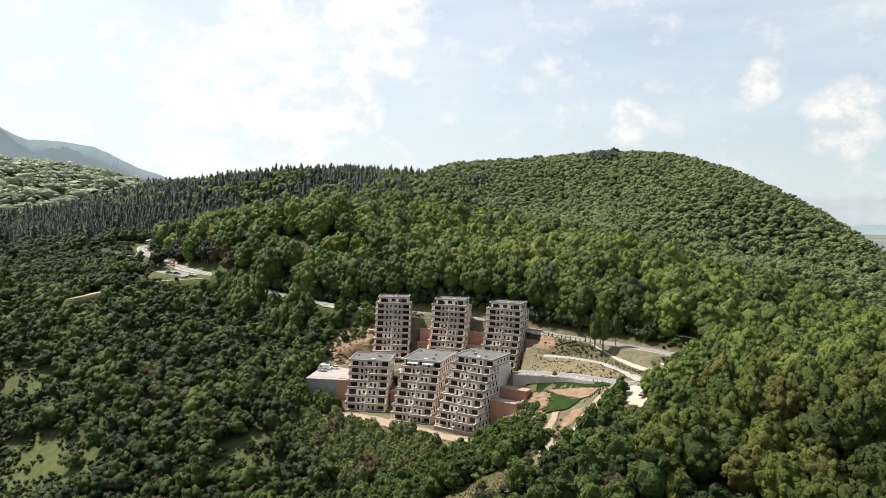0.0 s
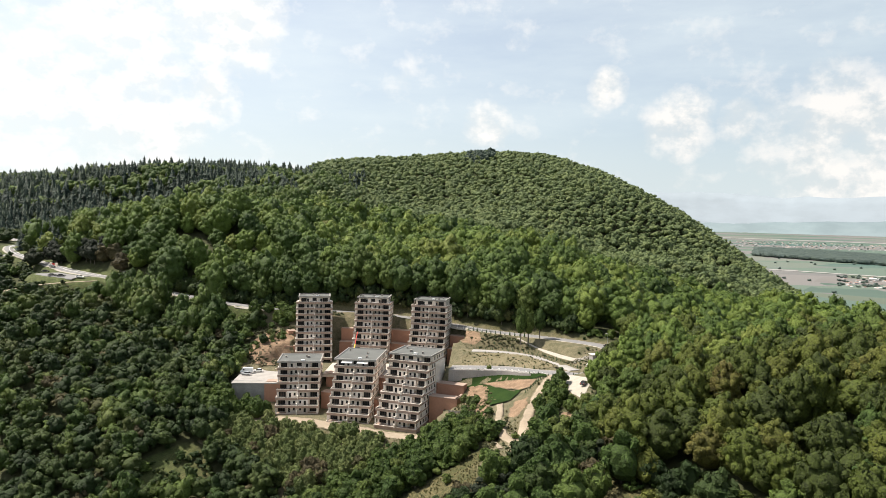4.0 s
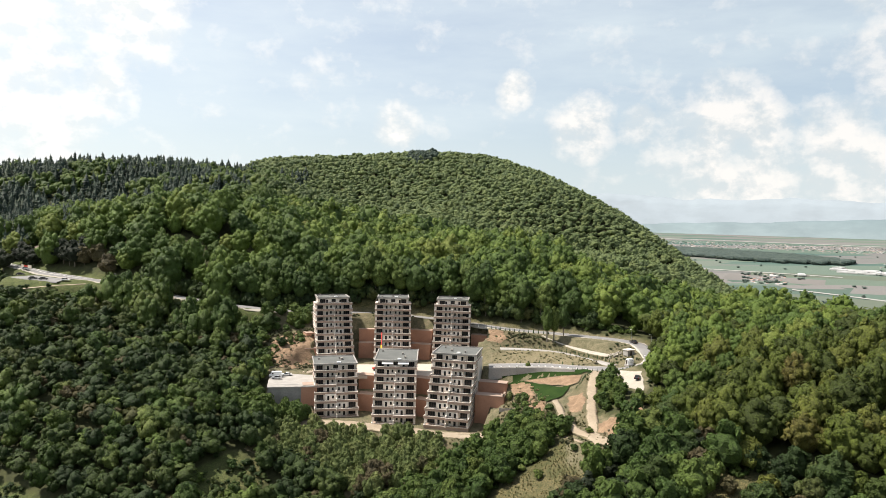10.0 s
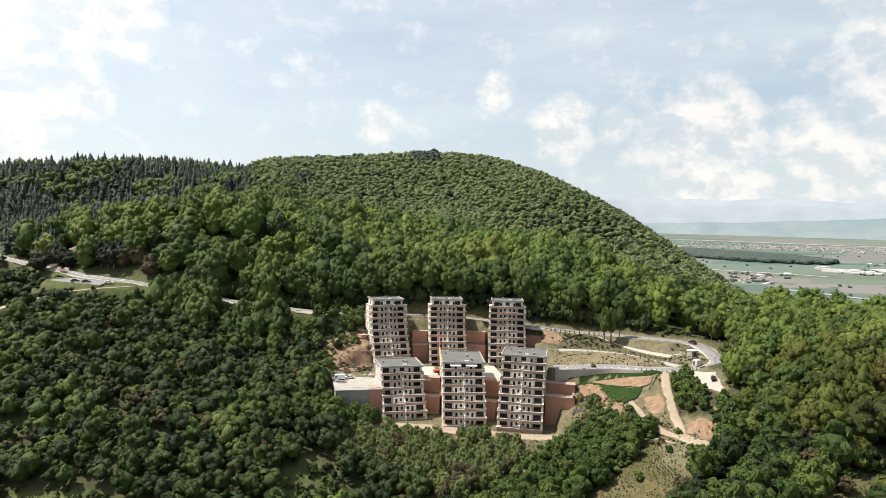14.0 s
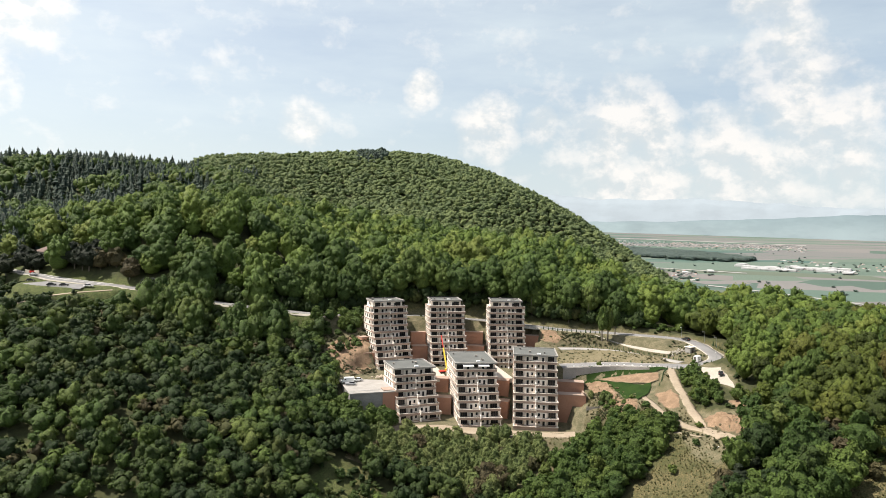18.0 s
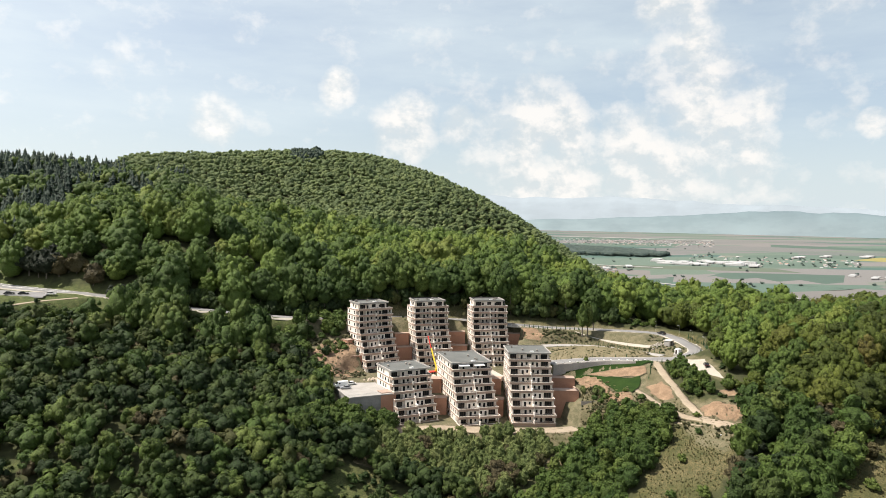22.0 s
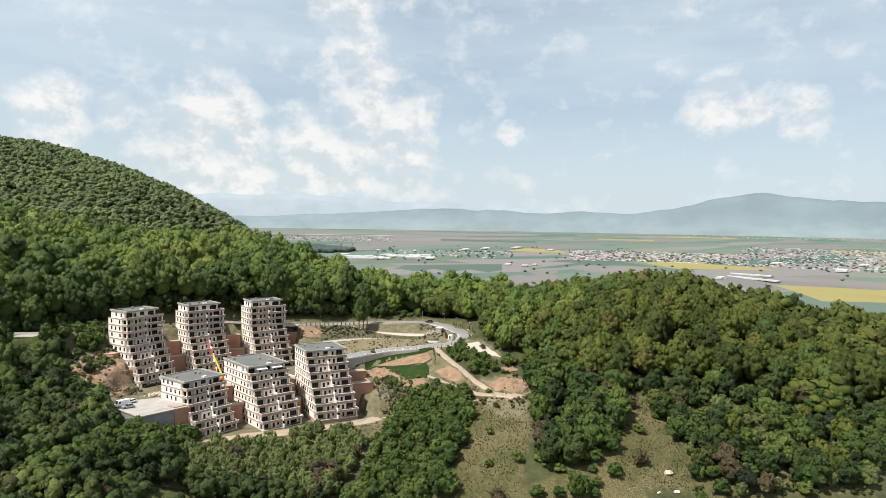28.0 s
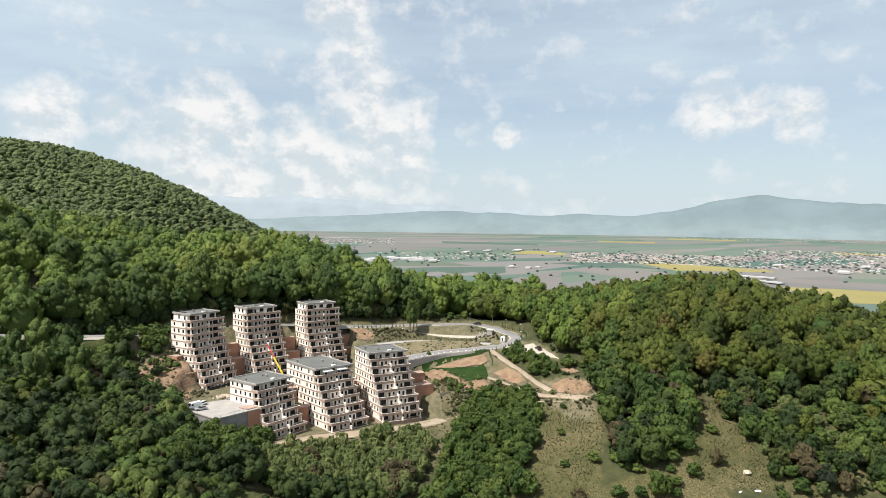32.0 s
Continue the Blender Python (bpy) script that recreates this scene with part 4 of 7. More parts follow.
            part("pilaster", boxes("pilaster", M["coping"], (e * w - 0.09, e * w + 0.09, pv, pv + 0.4, z + 0.12, z + high - 0.25)), root)
    zt = floors * high
    s = steps[-1] + (0.9 if not top_inset else 1.6)
    w = W - top_inset + 0.35
    part("roof", boxes("roof", M["concrete"], (-w, w, s, depth + 0.3, zt - 0.1, zt + 0.22)), root)
    part("roof_membrane", boxes("roof_membrane", M["roof"], (-w + 0.45, w - 0.45, s + 0.45, depth - 0.15, zt + 0.22, zt + 0.27)), root, label="grey membrane on the flat roof")
    part("roof_parapet", boxes("roof_parapet", M["concrete"], (-w - 0.05, w + 0.05, s - 0.05, s + 0.35, zt + 0.22, zt + 0.62), (-w - 0.05, w + 0.05, depth, depth + 0.35, zt + 0.22, zt + 0.62),
                               (-w - 0.05, -w + 0.35, s + 0.35, depth, zt + 0.22, zt + 0.62), (w - 0.35, w + 0.05, s + 0.35, depth, zt + 0.22, zt + 0.62)), root)
    for k in range(4):
        vx, vy = rs.uniform(-w + 2, w - 2), rs.uniform(s + 2, depth - 2)
        part("roof_vent", boxes("roof_vent", M["board"], (vx - 0.3, vx + 0.3, vy - 0.3, vy + 0.3, zt + 0.2, zt + 0.95), (vx - 0.4, vx + 0.4, vy - 0.4, vy + 0.4, zt + 0.95, zt + 1.05)), root)
    part("roof_hatch", boxes("roof_hatch", M["white"], (0.6, 2.2, s + 2.2, s + 3.4, zt + 0.2, zt + 0.75)), root, label="white roof hatch")
    if top_inset:
        part("roof_rail", boxes("roof_rail", M["dark"], (-w + 0.6, w - 0.6, depth - 1.0, depth - 0.94, zt + 0.6, zt + 0.95), (-w + 0.6, -w + 0.66, s + 3, depth - 1, zt + 0.6, zt + 0.95)), root, label="dark rail along the roof edge")
    # tall plinth down into the slope
    part("plinth", boxes("plinth", M["band"], (-W - 0.05, W + 0.05, steps[0] + 0.1, depth, -6.0, 0.0)), root)
    if awnings:
        for ax in (-3.4, 3.2):
            bm = bmesh.new()
            a = [bm.verts.new(c) for c in ((ax - 2.3, steps[-1] + 2.3, zt - 0.25), (ax + 2.3, steps[-1] + 2.3, zt - 0.25), (ax + 2.3, steps[-1] - 0.3, zt - 0.75), (ax - 2.3, steps[-1] - 0.3, zt - 0.75))]
            b = [bm.verts.new(q.co + Vector((0, 0, -0.08))) for q in a]
            bm.faces.new(a)
            bm.faces.new(b[::-1])
            for i in range(4):
                bm.faces.new((a[i], b[i], b[(i + 1) % 4], a[(i + 1) % 4]))
            bm_box(bm, ax - 2.3, ax + 2.3, steps[-1] - 0.36, steps[-1] - 0.3, zt - 1.0, zt - 0.72)
            part("awning", finish("awning", bm, [M["white"]]), root, label="white fabric awning rolled out over the terrace")
    if turf:
        part("turf", boxes("turf", M["lawn"], (-W + 0.3, -0.4, steps[-1] + 0.2, steps[-1] + 1.9, zt - high + 0.03, zt - high + 0.1)), root, label="green artificial turf on the roof terrace")
    return root


F1 = apartment_block("lower terraced apartment block of seven storeys in cream render", -51.6, 20.0, -1.2, 8, 17.6, 7, 2.83, (0, 0.3, 2.4, 4.6, 6.6, 7.0, 7.4), 24.5)
F2 = apartment_block("lower terraced apartment block with white awnings on its top terrace", -28.7, 11.0, -1.4, -4, 17.2, 8, 2.83, (0, 0.5, 2.4, 4.4, 6.4, 8.4, 10.4, 11.2), 36.0, awnings=True, turf=True)
F3 = apartment_block("lower terraced apartment block of nine storeys in cream render", -8.6, 2.4, 0.0, -17, 17.6, 9, 2.83, (0, 0.4, 2.2, 4.2, 6.2, 8.2, 10.2, 12.2, 13.4), 31.0)
STEP_B = (0, 1.6, 3.2, 4.8, 6.4, 8.0, 9.6, 11.0, 11.2, 11.2, 11.2)
B1 = apartment_block("upper terraced apartment block of eleven storeys beside the clay cut", -54.6, 63.5, 9.5, 12, 17.4, 11, 2.84, STEP_B, 24.5, 1.3)
B2 = apartment_block("upper terraced apartment block of eleven storeys, middle one", -28.7, 64.7, 9.6, -1, 17.4, 11, 2.84, STEP_B, 24.5, 1.3)
B3 = apartment_block("upper terraced apartment block of eleven storeys, end of its row", -2.0, 58.0, 9.9, -9.5, 17.4, 11, 2.84, STEP_B, 24.5, 1.3)


part("annex_wall", boxes("annex_wall", M["wall"], (8.3, 9.1, 20.5, 32, 0, 22.0)), F3, label="tall blank white side wall")
# Garage openings are black panels; the darkness inside is put on as colour.
for k, (gx, gw) in enumerate(((-5.5, 5.6), (0.6, 5.6))):
    part("garage_opening", boxes("garage_opening", M["dark"], (gx - gw / 2, gx + gw / 2, -0.22, 0.05, 0.1, 2.3)), B1, label="black panel painting the dark of a garage opening under the block")


def retaining_wall(a, b, z0, z1, thick=4.5, label="terracotta rendered retaining wall between the apartment blocks", mat="terra"):
    dx, dy = b[0] - a[0], b[1] - a[1]
    L = math.hypot(dx, dy)
    root = thing("retaining_wall", pose(a[0], a[1], z0, 0, 0, math.degrees(math.atan2(dy, dx))), label, "retaining wall", "retaining walls")
    part("wall_face", boxes("wall_face", M[mat], (0, L, 0, thick, 0, z1 - z0)), root)
    part("coping", boxes("coping", M["band"], (-0.08, L + 0.08, -0.1, thick + 0.1, z1 - z0, z1 - z0 + 0.18)), root)
    return root


WALLS = (((-43.5, 30), (-37, 28), -3, 5.8), ((-43.5, 40), (-36, 38), 2, 11.6), ((-20, 22), (-15, 19), -3, 5.8), ((-20, 32), (-12, 28), 2, 12.4),
         ((4, 12), (15.2, 8.3), -2, 10.2), ((6.5, 20), (17.6, 16.2), 2, 13.6), ((15.2, 8.3), (17.2, 16), -2, 10.2), ((-66, 26), (-60, 27), -3, 10.4),
         ((-45, 78), (-37.5, 78), 8, 18.5), ((-45, 83), (-37.5, 83), 12, 24.5), ((-20, 78), (-10, 74), 8, 18.5), ((-20, 83), (-9, 80), 12, 24.5),
         ((9, 68), (17, 64), 9, 18.5), ((10, 74), (18, 70), 12, 24), ((-70, 68), (-64, 69), 6, 17.5), ((-70, 76), (-66, 78), 10, 23.5))
for a, b, z0, z1 in WALLS:
    retaining_wall(a, b, z0, z1, 0.6 if abs(b[0] - a[0]) < 3 else 4.5)


def deck():
    """The parking deck beside the first block: a slab on a grey concrete wall."""
    root = thing("parking_deck", pose(-79, 23.5, 0, 0, 0, 6), "pale concrete parking deck on a grey wall beside the lower block", "parking deck")
    part("deck_wall", boxes("deck_wall", M["stained"], (-1, 12.5, 0, 0.5, -6, 9.9)), root, label="stained grey concrete wall")
    part("deck_wall", boxes("deck_wall", M["stained"], (-1, -0.5, 0.5, 26, -2, 9.9)), root)
    part("wall_face", boxes("wall_face", M["terra"], (12.5, 19, -0.2, 0.5, -6, 10.2)), root, label="terracotta rendered wall")
    part("deck_slab", boxes("deck_slab", M["concrete"], (-1.3, 19, -0.3, 28, 9.9, 10.3)), root)
    part("deck_rail", boxes("deck_rail", M["metal"], (-1.2, 12.5, -0.2, -0.15, 11.2, 11.26), *[(-1.2 + 1.96 * i, -1.14 + 1.96 * i, -0.2, -0.15, 10.3, 11.2) for i in range(8)]), root, label="thin metal rail")
    return root


deck()
terrace = thing("courtyard_terrace", pose(0, 0, 0), "pale paved courtyard between the two rows of blocks", "courtyard", kind="structure")
part("paving", boxes("paving", M["slab"], (-45, -36, 39, 62, 10.2, 11.5)), terrace)
part("paving", boxes("paving", M["slab"], (-20, -8, 33, 60, 10.4, 12.3)), terrace)

# ---- trees ----


def ico(level):
    bm = bmesh.new()
    bmesh.ops.create_icosphere(bm, subdivisions=level, radius=1.0)
    v = np.array([p.co for p in bm.verts])
    f = np.array([[p.index for p in q.verts] for q in bm.faces])
    bm.free()
    return v, f


ICO1, ICO2 = ico(1), ico(2)


def leaf_cards(rs, centres, radii, count, size, lift_up=0.35):
    """Small leaf sprays lying over the outer side of round masses: one ragged triangle each."""
    n = count
    pick = rs.choice(len(centres), n, p=radii ** 2 / (radii ** 2).sum())
    out = centres[pick] - np.array([0, 0, 0.75])
    out /= np.linalg.norm(out, axis=1)[:, None] + 1e-6
    d = rs.normal(size=(n, 3)) + out * 0.9
    d[:, 2] += lift_up
    d /= np.linalg.norm(d, axis=1)[:, None]
    p = centres[pick] + d * (radii[pick] * rs.uniform(0.93, 1.16, n))[:, None] * np.array([1, 1, 0.85])
    t = 0.8 * d + 0.35 * out + rs.normal(size=(n, 3)) * 0.34
    t /= np.linalg.norm(t, axis=1)[:, None]
    a = np.cross(t, rs.normal(size=(n, 3)))
    a /= np.linalg.norm(a, axis=1)[:, None]
    b = np.cross(t, a)
    s = size * rs.uniform(0.6, 1.35, n)[:, None]
    q = [p + a * s * rs.uniform(0.7, 1.2, (n, 1)), p + b * s * rs.uniform(0.6, 1.1, (n, 1)) + t * s * 0.2, p - a * s * rs.uniform(0.7, 1.2, (n, 1)) - b * s * 0.4]
    v = np.stack(q, 1).reshape(-1, 3)
    f = np.arange(n)[:, None] * 3 + [0, 1, 2]
    return v, f


def crown(seed, lobes, cards, size, wide=1.0, high=1.0, level=ICO1, fine=1.0, spiky=0.0):
    """A crown about 1 in radius and standing from z = 0 to 2: an uneven dome, rounded leaf masses breaking out of it, leaf sprays over them."""
    rs = np.random.RandomState(seed)
    lean = rs.uniform(-0.16, 0.16, 2)
    c = []
    tries = 0
    while len(c) < lobes:
        d = rs.normal(size=3)
        d /= np.linalg.norm(d)
        tries += 1
        if d[2] > -0.55:
            q = d * rs.uniform(0.58, 0.80)
            if all(np.linalg.norm(q - o) > 1.35 / math.sqrt(lobes) for o in c) or tries > 40 + 12 * len(c):
                c.append(q)
    c = np.array(c)
    rad = rs.uniform(0.75, 1.25, lobes) * fine * (0.09 + 0.72 / math.sqrt(lobes))
    c[:, :2] *= 1.10 - 0.22 * np.maximum(c[:, 2:], 0) + 0.30 * np.maximum(-c[:, 2:], 0)
    c[:, :2] += lean * c[:, 2:]
    c = c * [wide, wide, high] + [0, 0, high]
    big = ICO2 if lobes > 7 else level
    core = big[0] * (1 + rs.uniform(-0.10, 0.10, (len(big[0]), 1))) * [0.70 * wide, 0.70 * wide, 0.78 * high] + [0, 0, high * 0.90]
    core[:, :2] *= 1 + 0.45 * np.clip((high * 0.9 - core[:, 2:]) / (high * 0.9), 0, 1)      # branches hang down to the ground
    vs, fs, n = [core], [big[1]], len(core)
    for p, r in zip(c, rad):
        out = (p - [0, 0, high * 0.8]) / np.linalg.norm(p - [0, 0, high * 0.8])
        face = level[1][(level[0][level[1]].mean(1) @ out) > -0.15]     # the inner side is buried in the dome
        used, face = np.unique(face, return_inverse=True)
        shoots = spiky * ((rs.uniform(0, 1, (len(level[0]), 1)) < 0.36) - 0.3)      # sprays that stick out
        v = (level[0] * (1 + rs.uniform(-0.2, 0.2, (len(level[0]), 1)) + shoots) * r * [1, 1, rs.uniform(0.75, 1.0)] + p)[used]
        vs.append(v)
        fs.append(face.reshape(-1, 3) + n)
        n += len(v)
    if cards:
        v, f = leaf_cards(rs, c, rad, cards, size)
        vs.append(v)
        fs.append(f + n)
    return np.concatenate(vs), np.concatenate(fs)


def conifer(seed, tiers, arms):
    """A spire about 0.4 wide and 2 high: a dark inner cone, and uneven drooping branches in whorls that break its outline."""
    rs = np.random.RandomState(seed)
    turn = np.arange(6) * 1.0472 + rs.uniform(0, 1)
    foot = np.stack([np.cos(turn) * 0.27, np.sin(turn) * 0.27, np.full(6, 0.10)], 1) * rs.uniform(0.85, 1.15, (6, 1))
    vs = [np.vstack([foot, [[rs.uniform(-0.03, 0.03), rs.uniform(-0.03, 0.03), 1.96]]])]
    fs, n = [np.array([[i, (i + 1) % 6, 6] for i in range(6)])], 7
    for k in range(tiers):
        t = k / tiers
        z, r = 0.10 + 1.70 * t, 0.46 * (1 - t) ** 0.75 + 0.05
        for a in range(arms if k < tiers - 2 else 3):
            ang = 2 * math.pi * (a + rs.uniform(-0.4, 0.4)) / arms + 2.4 * k
            rr = r * rs.uniform(0.7, 1.15)
            d, e = np.array([math.cos(ang), math.sin(ang), 0]), np.array([-math.sin(ang), math.cos(ang), 0])
            w, zz = rr * rs.uniform(0.55, 0.8), z + rs.uniform(-0.05, 0.05)
            vs.append(np.array([[0, 0, zz + 0.26], d * rr * 0.6 + e * w + [0, 0, zz], d * rr + [0, 0, zz - 0.10 * rs.uniform(0.3, 1.5)], d * rr * 0.6 - e * w + [0, 0, zz]]))
            fs.append(np.array([[0, 1, 2], [0, 2, 3]]) + n)
            n += 4
    return np.concatenate(vs), np.concatenate(fs)


def trunk_arrays(seed, height, radius, limbs, reach):
    """A tapered trunk with rising limbs."""
    rs = np.random.RandomState(seed)
    vs, fs, n = [], [], 0

    def tube(p0, p1, r0, r1, sides=6):
        nonlocal n
        d = (p1 - p0) / np.linalg.norm(p1 - p0)
        a = np.cross(d, [0.3, 0.9, 0.2])
        a /= np.linalg.norm(a)
        b = np.cross(d, a)
        for p, r in ((p0, r0), (p1, r1)):
            for k in range(sides):
                t = 2 * math.pi * k / sides
                vs.append(p + (a * math.cos(t) + b * math.sin(t)) * r)
        for k in range(sides):
            k2 = (k + 1) % sides
            fs.append((n + k, n + k2, n + sides + k2))
            fs.append((n + k, n + sides + k2, n + sides + k))
        n += 2 * sides

    mid = np.array([rs.uniform(-0.2, 0.2), rs.uniform(-0.2, 0.2), height * 0.55])
    tube(np.array([0, 0, -0.6]), mid, radius, radius * 0.7)
    tube(mid, np.array([rs.uniform(-0.4, 0.4), rs.uniform(-0.4, 0.4), height]), radius * 0.7, radius * 0.25)
    for k in range(limbs):
        z = height * rs.uniform(0.4, 0.85)
        ang = rs.uniform(0, 6.28)
        tube(np.array([0, 0, z]), np.array([math.cos(ang) * reach, math.sin(ang) * reach, z + reach * rs.uniform(0.6, 1.1)]), radius * 0.4, radius * 0.1, 5)
    return np.array(vs), np.array(fs)


def scatter(rs, box, gap, keep):
    """Places on a jittered lattice inside the box for which keep holds."""
    x0, x1, y0, y1 = box
    gx, gy = np.arange(x0, x1, gap), np.arange(y0, y1, gap * 0.9)
    X, Y = np.meshgrid(gx, gy)
    X = X + (np.arange(len(gy)) % 2)[:, None] * gap / 2
    X, Y = X + rs.uniform(-0.38, 0.38, X.shape) * gap, Y + rs.uniform(-0.38, 0.38, X.shape) * gap
    X, Y = X.ravel(), Y.ravel()
    m = keep(X, Y)
    return X[m], Y[m]


def woods(name, mesh_kinds, X, Y, tall, wide, mat, seed, label, base=0.12, category="forest", squash=(0.8, 1.25)):
    """One body of many crowns: each place takes a turned and scaled crown of one of the kinds."""
    rs = np.random.RandomState(seed)
    Z = lift(X, Y)
    kind = rs.randint(0, len(mesh_kinds), len(X))
    vs, fs, tint, n = [], [], [], 0
    for k, (v, f) in enumerate(mesh_kinds):
        i = np.where(kind == k)[0]
        if not len(i):
            continue
        a = rs.uniform(0, 6.283, len(i))
        s = squash[0] + (squash[1] - squash[0]) * rs.beta(1.6, 2.0, len(i))
        h = tall * np.clip(s, 0.75, 1.2) * rs.uniform(0.82, 1.25, len(i))
        w = wide * s
        c, sn = np.cos(a)[:, None], np.sin(a)[:, None]
        px = (v[:, 0] * c - v[:, 1] * sn) * w[:, None] + X[i][:, None]
        py = (v[:, 0] * sn + v[:, 1] * c) * w[:, None] + Y[i][:, None]
        pz = v[:, 2] * (h / 2 * (1 - base))[:, None] + (Z[i] + h * base)[:, None]
        vs.append(np.stack([px, py, pz], -1).reshape(-1, 3))
        fs.append((f[None] + (np.arange(len(i)) * len(v))[:, None, None] + n).reshape(-1, 3))
        tint.append(np.repeat(rs.uniform(0, 1, len(i)), len(v)))
        n += len(i) * len(v)
    me = mesh_of(name, np.concatenate(vs), np.concatenate(fs), [mat], smooth=True)
    at = me.attributes.new("tint", "FLOAT", "POINT")
    at.data.foreach_set("value", np.concatenate(tint).astype(np.float32))
    return tagged(new(name, me), label, category, kind="stuff")


BIG = [crown(10 + k, 32, 520, 0.066) for k in range(8)]
MEDIUM = [crown(20 + k, 13, 130, 0.11) for k in range(6)]
SMALL = [crown(30 + k, 7, 150, 0.115) for k in range(8)]
FAR = [crown(50 + k, 6, 30, 0.17) for k in range(6)]
DOT = [crown(70 + k, 3, 14, 0.24) for k in range(6)]
TINY = [crown(80 + k, 1, 16, 0.42, fine=1.8) for k in range(6)]
SPIRE = [conifer(90 + k, 7, 4) for k in range(6)]
rs = np.random.RandomState(4)
RIM = (-110, 62)                                # stretch of the road where tall shaded trunks stand close behind it


def special(x, y):
    return in_poly(x, y, FRONT) | in_poly(x, y, WILLOWS) | in_poly(x, y, BANK) | in_poly(x, y, TRACKSIDE) | in_poly(x, y, KNOLL) | in_poly(x, y, SHRUBS)


# valley slope below the road: dense young wood
def below_lot(x, y):
    """The slope under the car park is kept low enough to look over."""
    lot_side = (x > -262) & (x < -150) & (y > 60) & (y < np.minimum(145, road_y(x) + 2)) & (lift(x, y) + 9 > 43 + 0.1 * (124 - y))
    bend = (x < -235) & (x > -335) & (y < road_y(x)) & (y > 90) & (lift(x, y) + 8 > np.interp(x, (-318, -292, -262, -222), (54, 51, 48, 44.5)) + 0.03 * (road_y(x) - y))
    return lot_side | bend


X, Y = scatter(rs, (-330, -40, -80, 150), 5.1, lambda x, y: open_ground(x, y) & ~special(x, y) & ~below_lot(x, y) & (y < np.where(x < -90, road_y(x) - 4, 98)) & (y > -62 - 0.10 * (x + 40)))
dark = drift(X, Y, 0.02, 7.0) + rs.uniform(-0.4, 0.4, len(X)) > 0.30
tall = drift(X, Y, 0.035, 3.0)
odd = rs.uniform(0, 1, len(X))
rest, warm, bare = ~dark & (odd > 0.16), ~dark & (odd <= 0.16) & (odd > 0.05), ~dark & (odd <= 0.05)
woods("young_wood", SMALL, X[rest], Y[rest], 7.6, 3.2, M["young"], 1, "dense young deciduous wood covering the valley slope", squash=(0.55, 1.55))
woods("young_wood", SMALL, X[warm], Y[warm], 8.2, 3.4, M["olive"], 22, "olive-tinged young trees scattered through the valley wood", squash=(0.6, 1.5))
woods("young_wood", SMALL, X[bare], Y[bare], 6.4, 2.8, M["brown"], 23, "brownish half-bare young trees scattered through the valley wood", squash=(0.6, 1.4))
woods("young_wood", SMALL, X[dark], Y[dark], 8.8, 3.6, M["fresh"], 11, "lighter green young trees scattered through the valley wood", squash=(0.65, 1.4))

X, Y = scatter(rs, (-172, -92, 70, 120), 5.4, lambda x, y: open_ground(x, y) & (y > road_y(x) - 25) & (y < road_y(x) - 5) & (x < -107) & ~((x > -145) & (x < -136)))
woods("beech_wood", MEDIUM, X, Y, 15.5, 5.0, M["fresh"], 13, "taller green trees in front of the hillside road", base=0.02, squash=(0.7, 1.35))


def ridge(x, y):
    return open_ground(x, y) & ~special(x, y) & ~below_lot(x, y) & (y > np.where(x > 40, 62, road_y(x)))


edge_line = np.array(UPPER)
edge_run = edge_line[(edge_line[:, 0] < 62) & (edge_line[:, 0] > -215) & (edge_line[:, 1] > 48)]
step = np.gradient(edge_run[:, :2], axis=0)
step /= np.linalg.norm(step, axis=1)[:, None]
side = np.stack([step[:, 1], -step[:, 0]], 1)
spots = np.concatenate([edge_run[:, :2] + side * d + rs.uniform(-1.3, 1.3, (len(edge_run), 2)) for d in (6.2, 8.6, 11.0)])
spots = spots[~((spots[:, 0] < -166) & (spots[:, 0] > -212)) & ~((spots[:, 0] > RIM[0]) & (spots[:, 0] < RIM[1]))]
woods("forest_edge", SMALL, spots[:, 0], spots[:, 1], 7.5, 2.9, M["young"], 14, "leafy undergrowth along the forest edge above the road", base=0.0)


def along(dists, every, jitter):
    """Places beside the road on its uphill side, within the shaded stretch."""
    p = np.concatenate([edge_run[k % every::every, :2] + side[k % every::every] * d for k, d in enumerate(dists)])
    p = p + rs.uniform(-jitter, jitter, p.shape)
    return p[(p[:, 0] > RIM[0]) & (p[:, 0] < RIM[1])]


# Dense rows in dark leaves stand in for the deep shade behind the road.
low_row = along((7.6, 9.4, 11.4, 13.6, 16, 19, 23), 1, 1.2)
woods("forest_edge", SMALL, low_row[:, 0], low_row[:, 1], 6.5, 2.6, M["young"], 15, "undergrowth in dark leaves that paint the shade under the forest's edge", base=0.0, squash=(0.6, 1.4))
stems = along((8.5, 12.5), 3, 1.4)
woods("forest_trunks", [trunk_arrays(40 + k, 2.0, 0.05, 2, 0.25) for k in range(4)], stems[:, 0], stems[:, 1], 9, 4.0, M["bark"], 21, "bare grey trunks in the shade of the forest's edge", base=0.0)
brow = along((10.5, 17), 3, 1.8)
woods("beech_wood", BIG, brow[:, 0], brow[:, 1], 19, 6.6, M["fresh"], 25, "tall beeches whose crowns overhang the hillside road", base=0.16, squash=(0.7, 1.3))
X, Y = scatter(rs, (-270, 150, 60, 260), 11.4, lambda x, y: ridge(x, y) & (y < 185 + np.maximum(0, -x - 60) * 0.4) & ((x < RIM[0]) | (x > RIM[1]) | (y > road_y(x) + 21)))
shade = drift(X, Y, 0.03, 4.0) + rs.uniform(-0.5, 0.5, len(X)) > 0.42
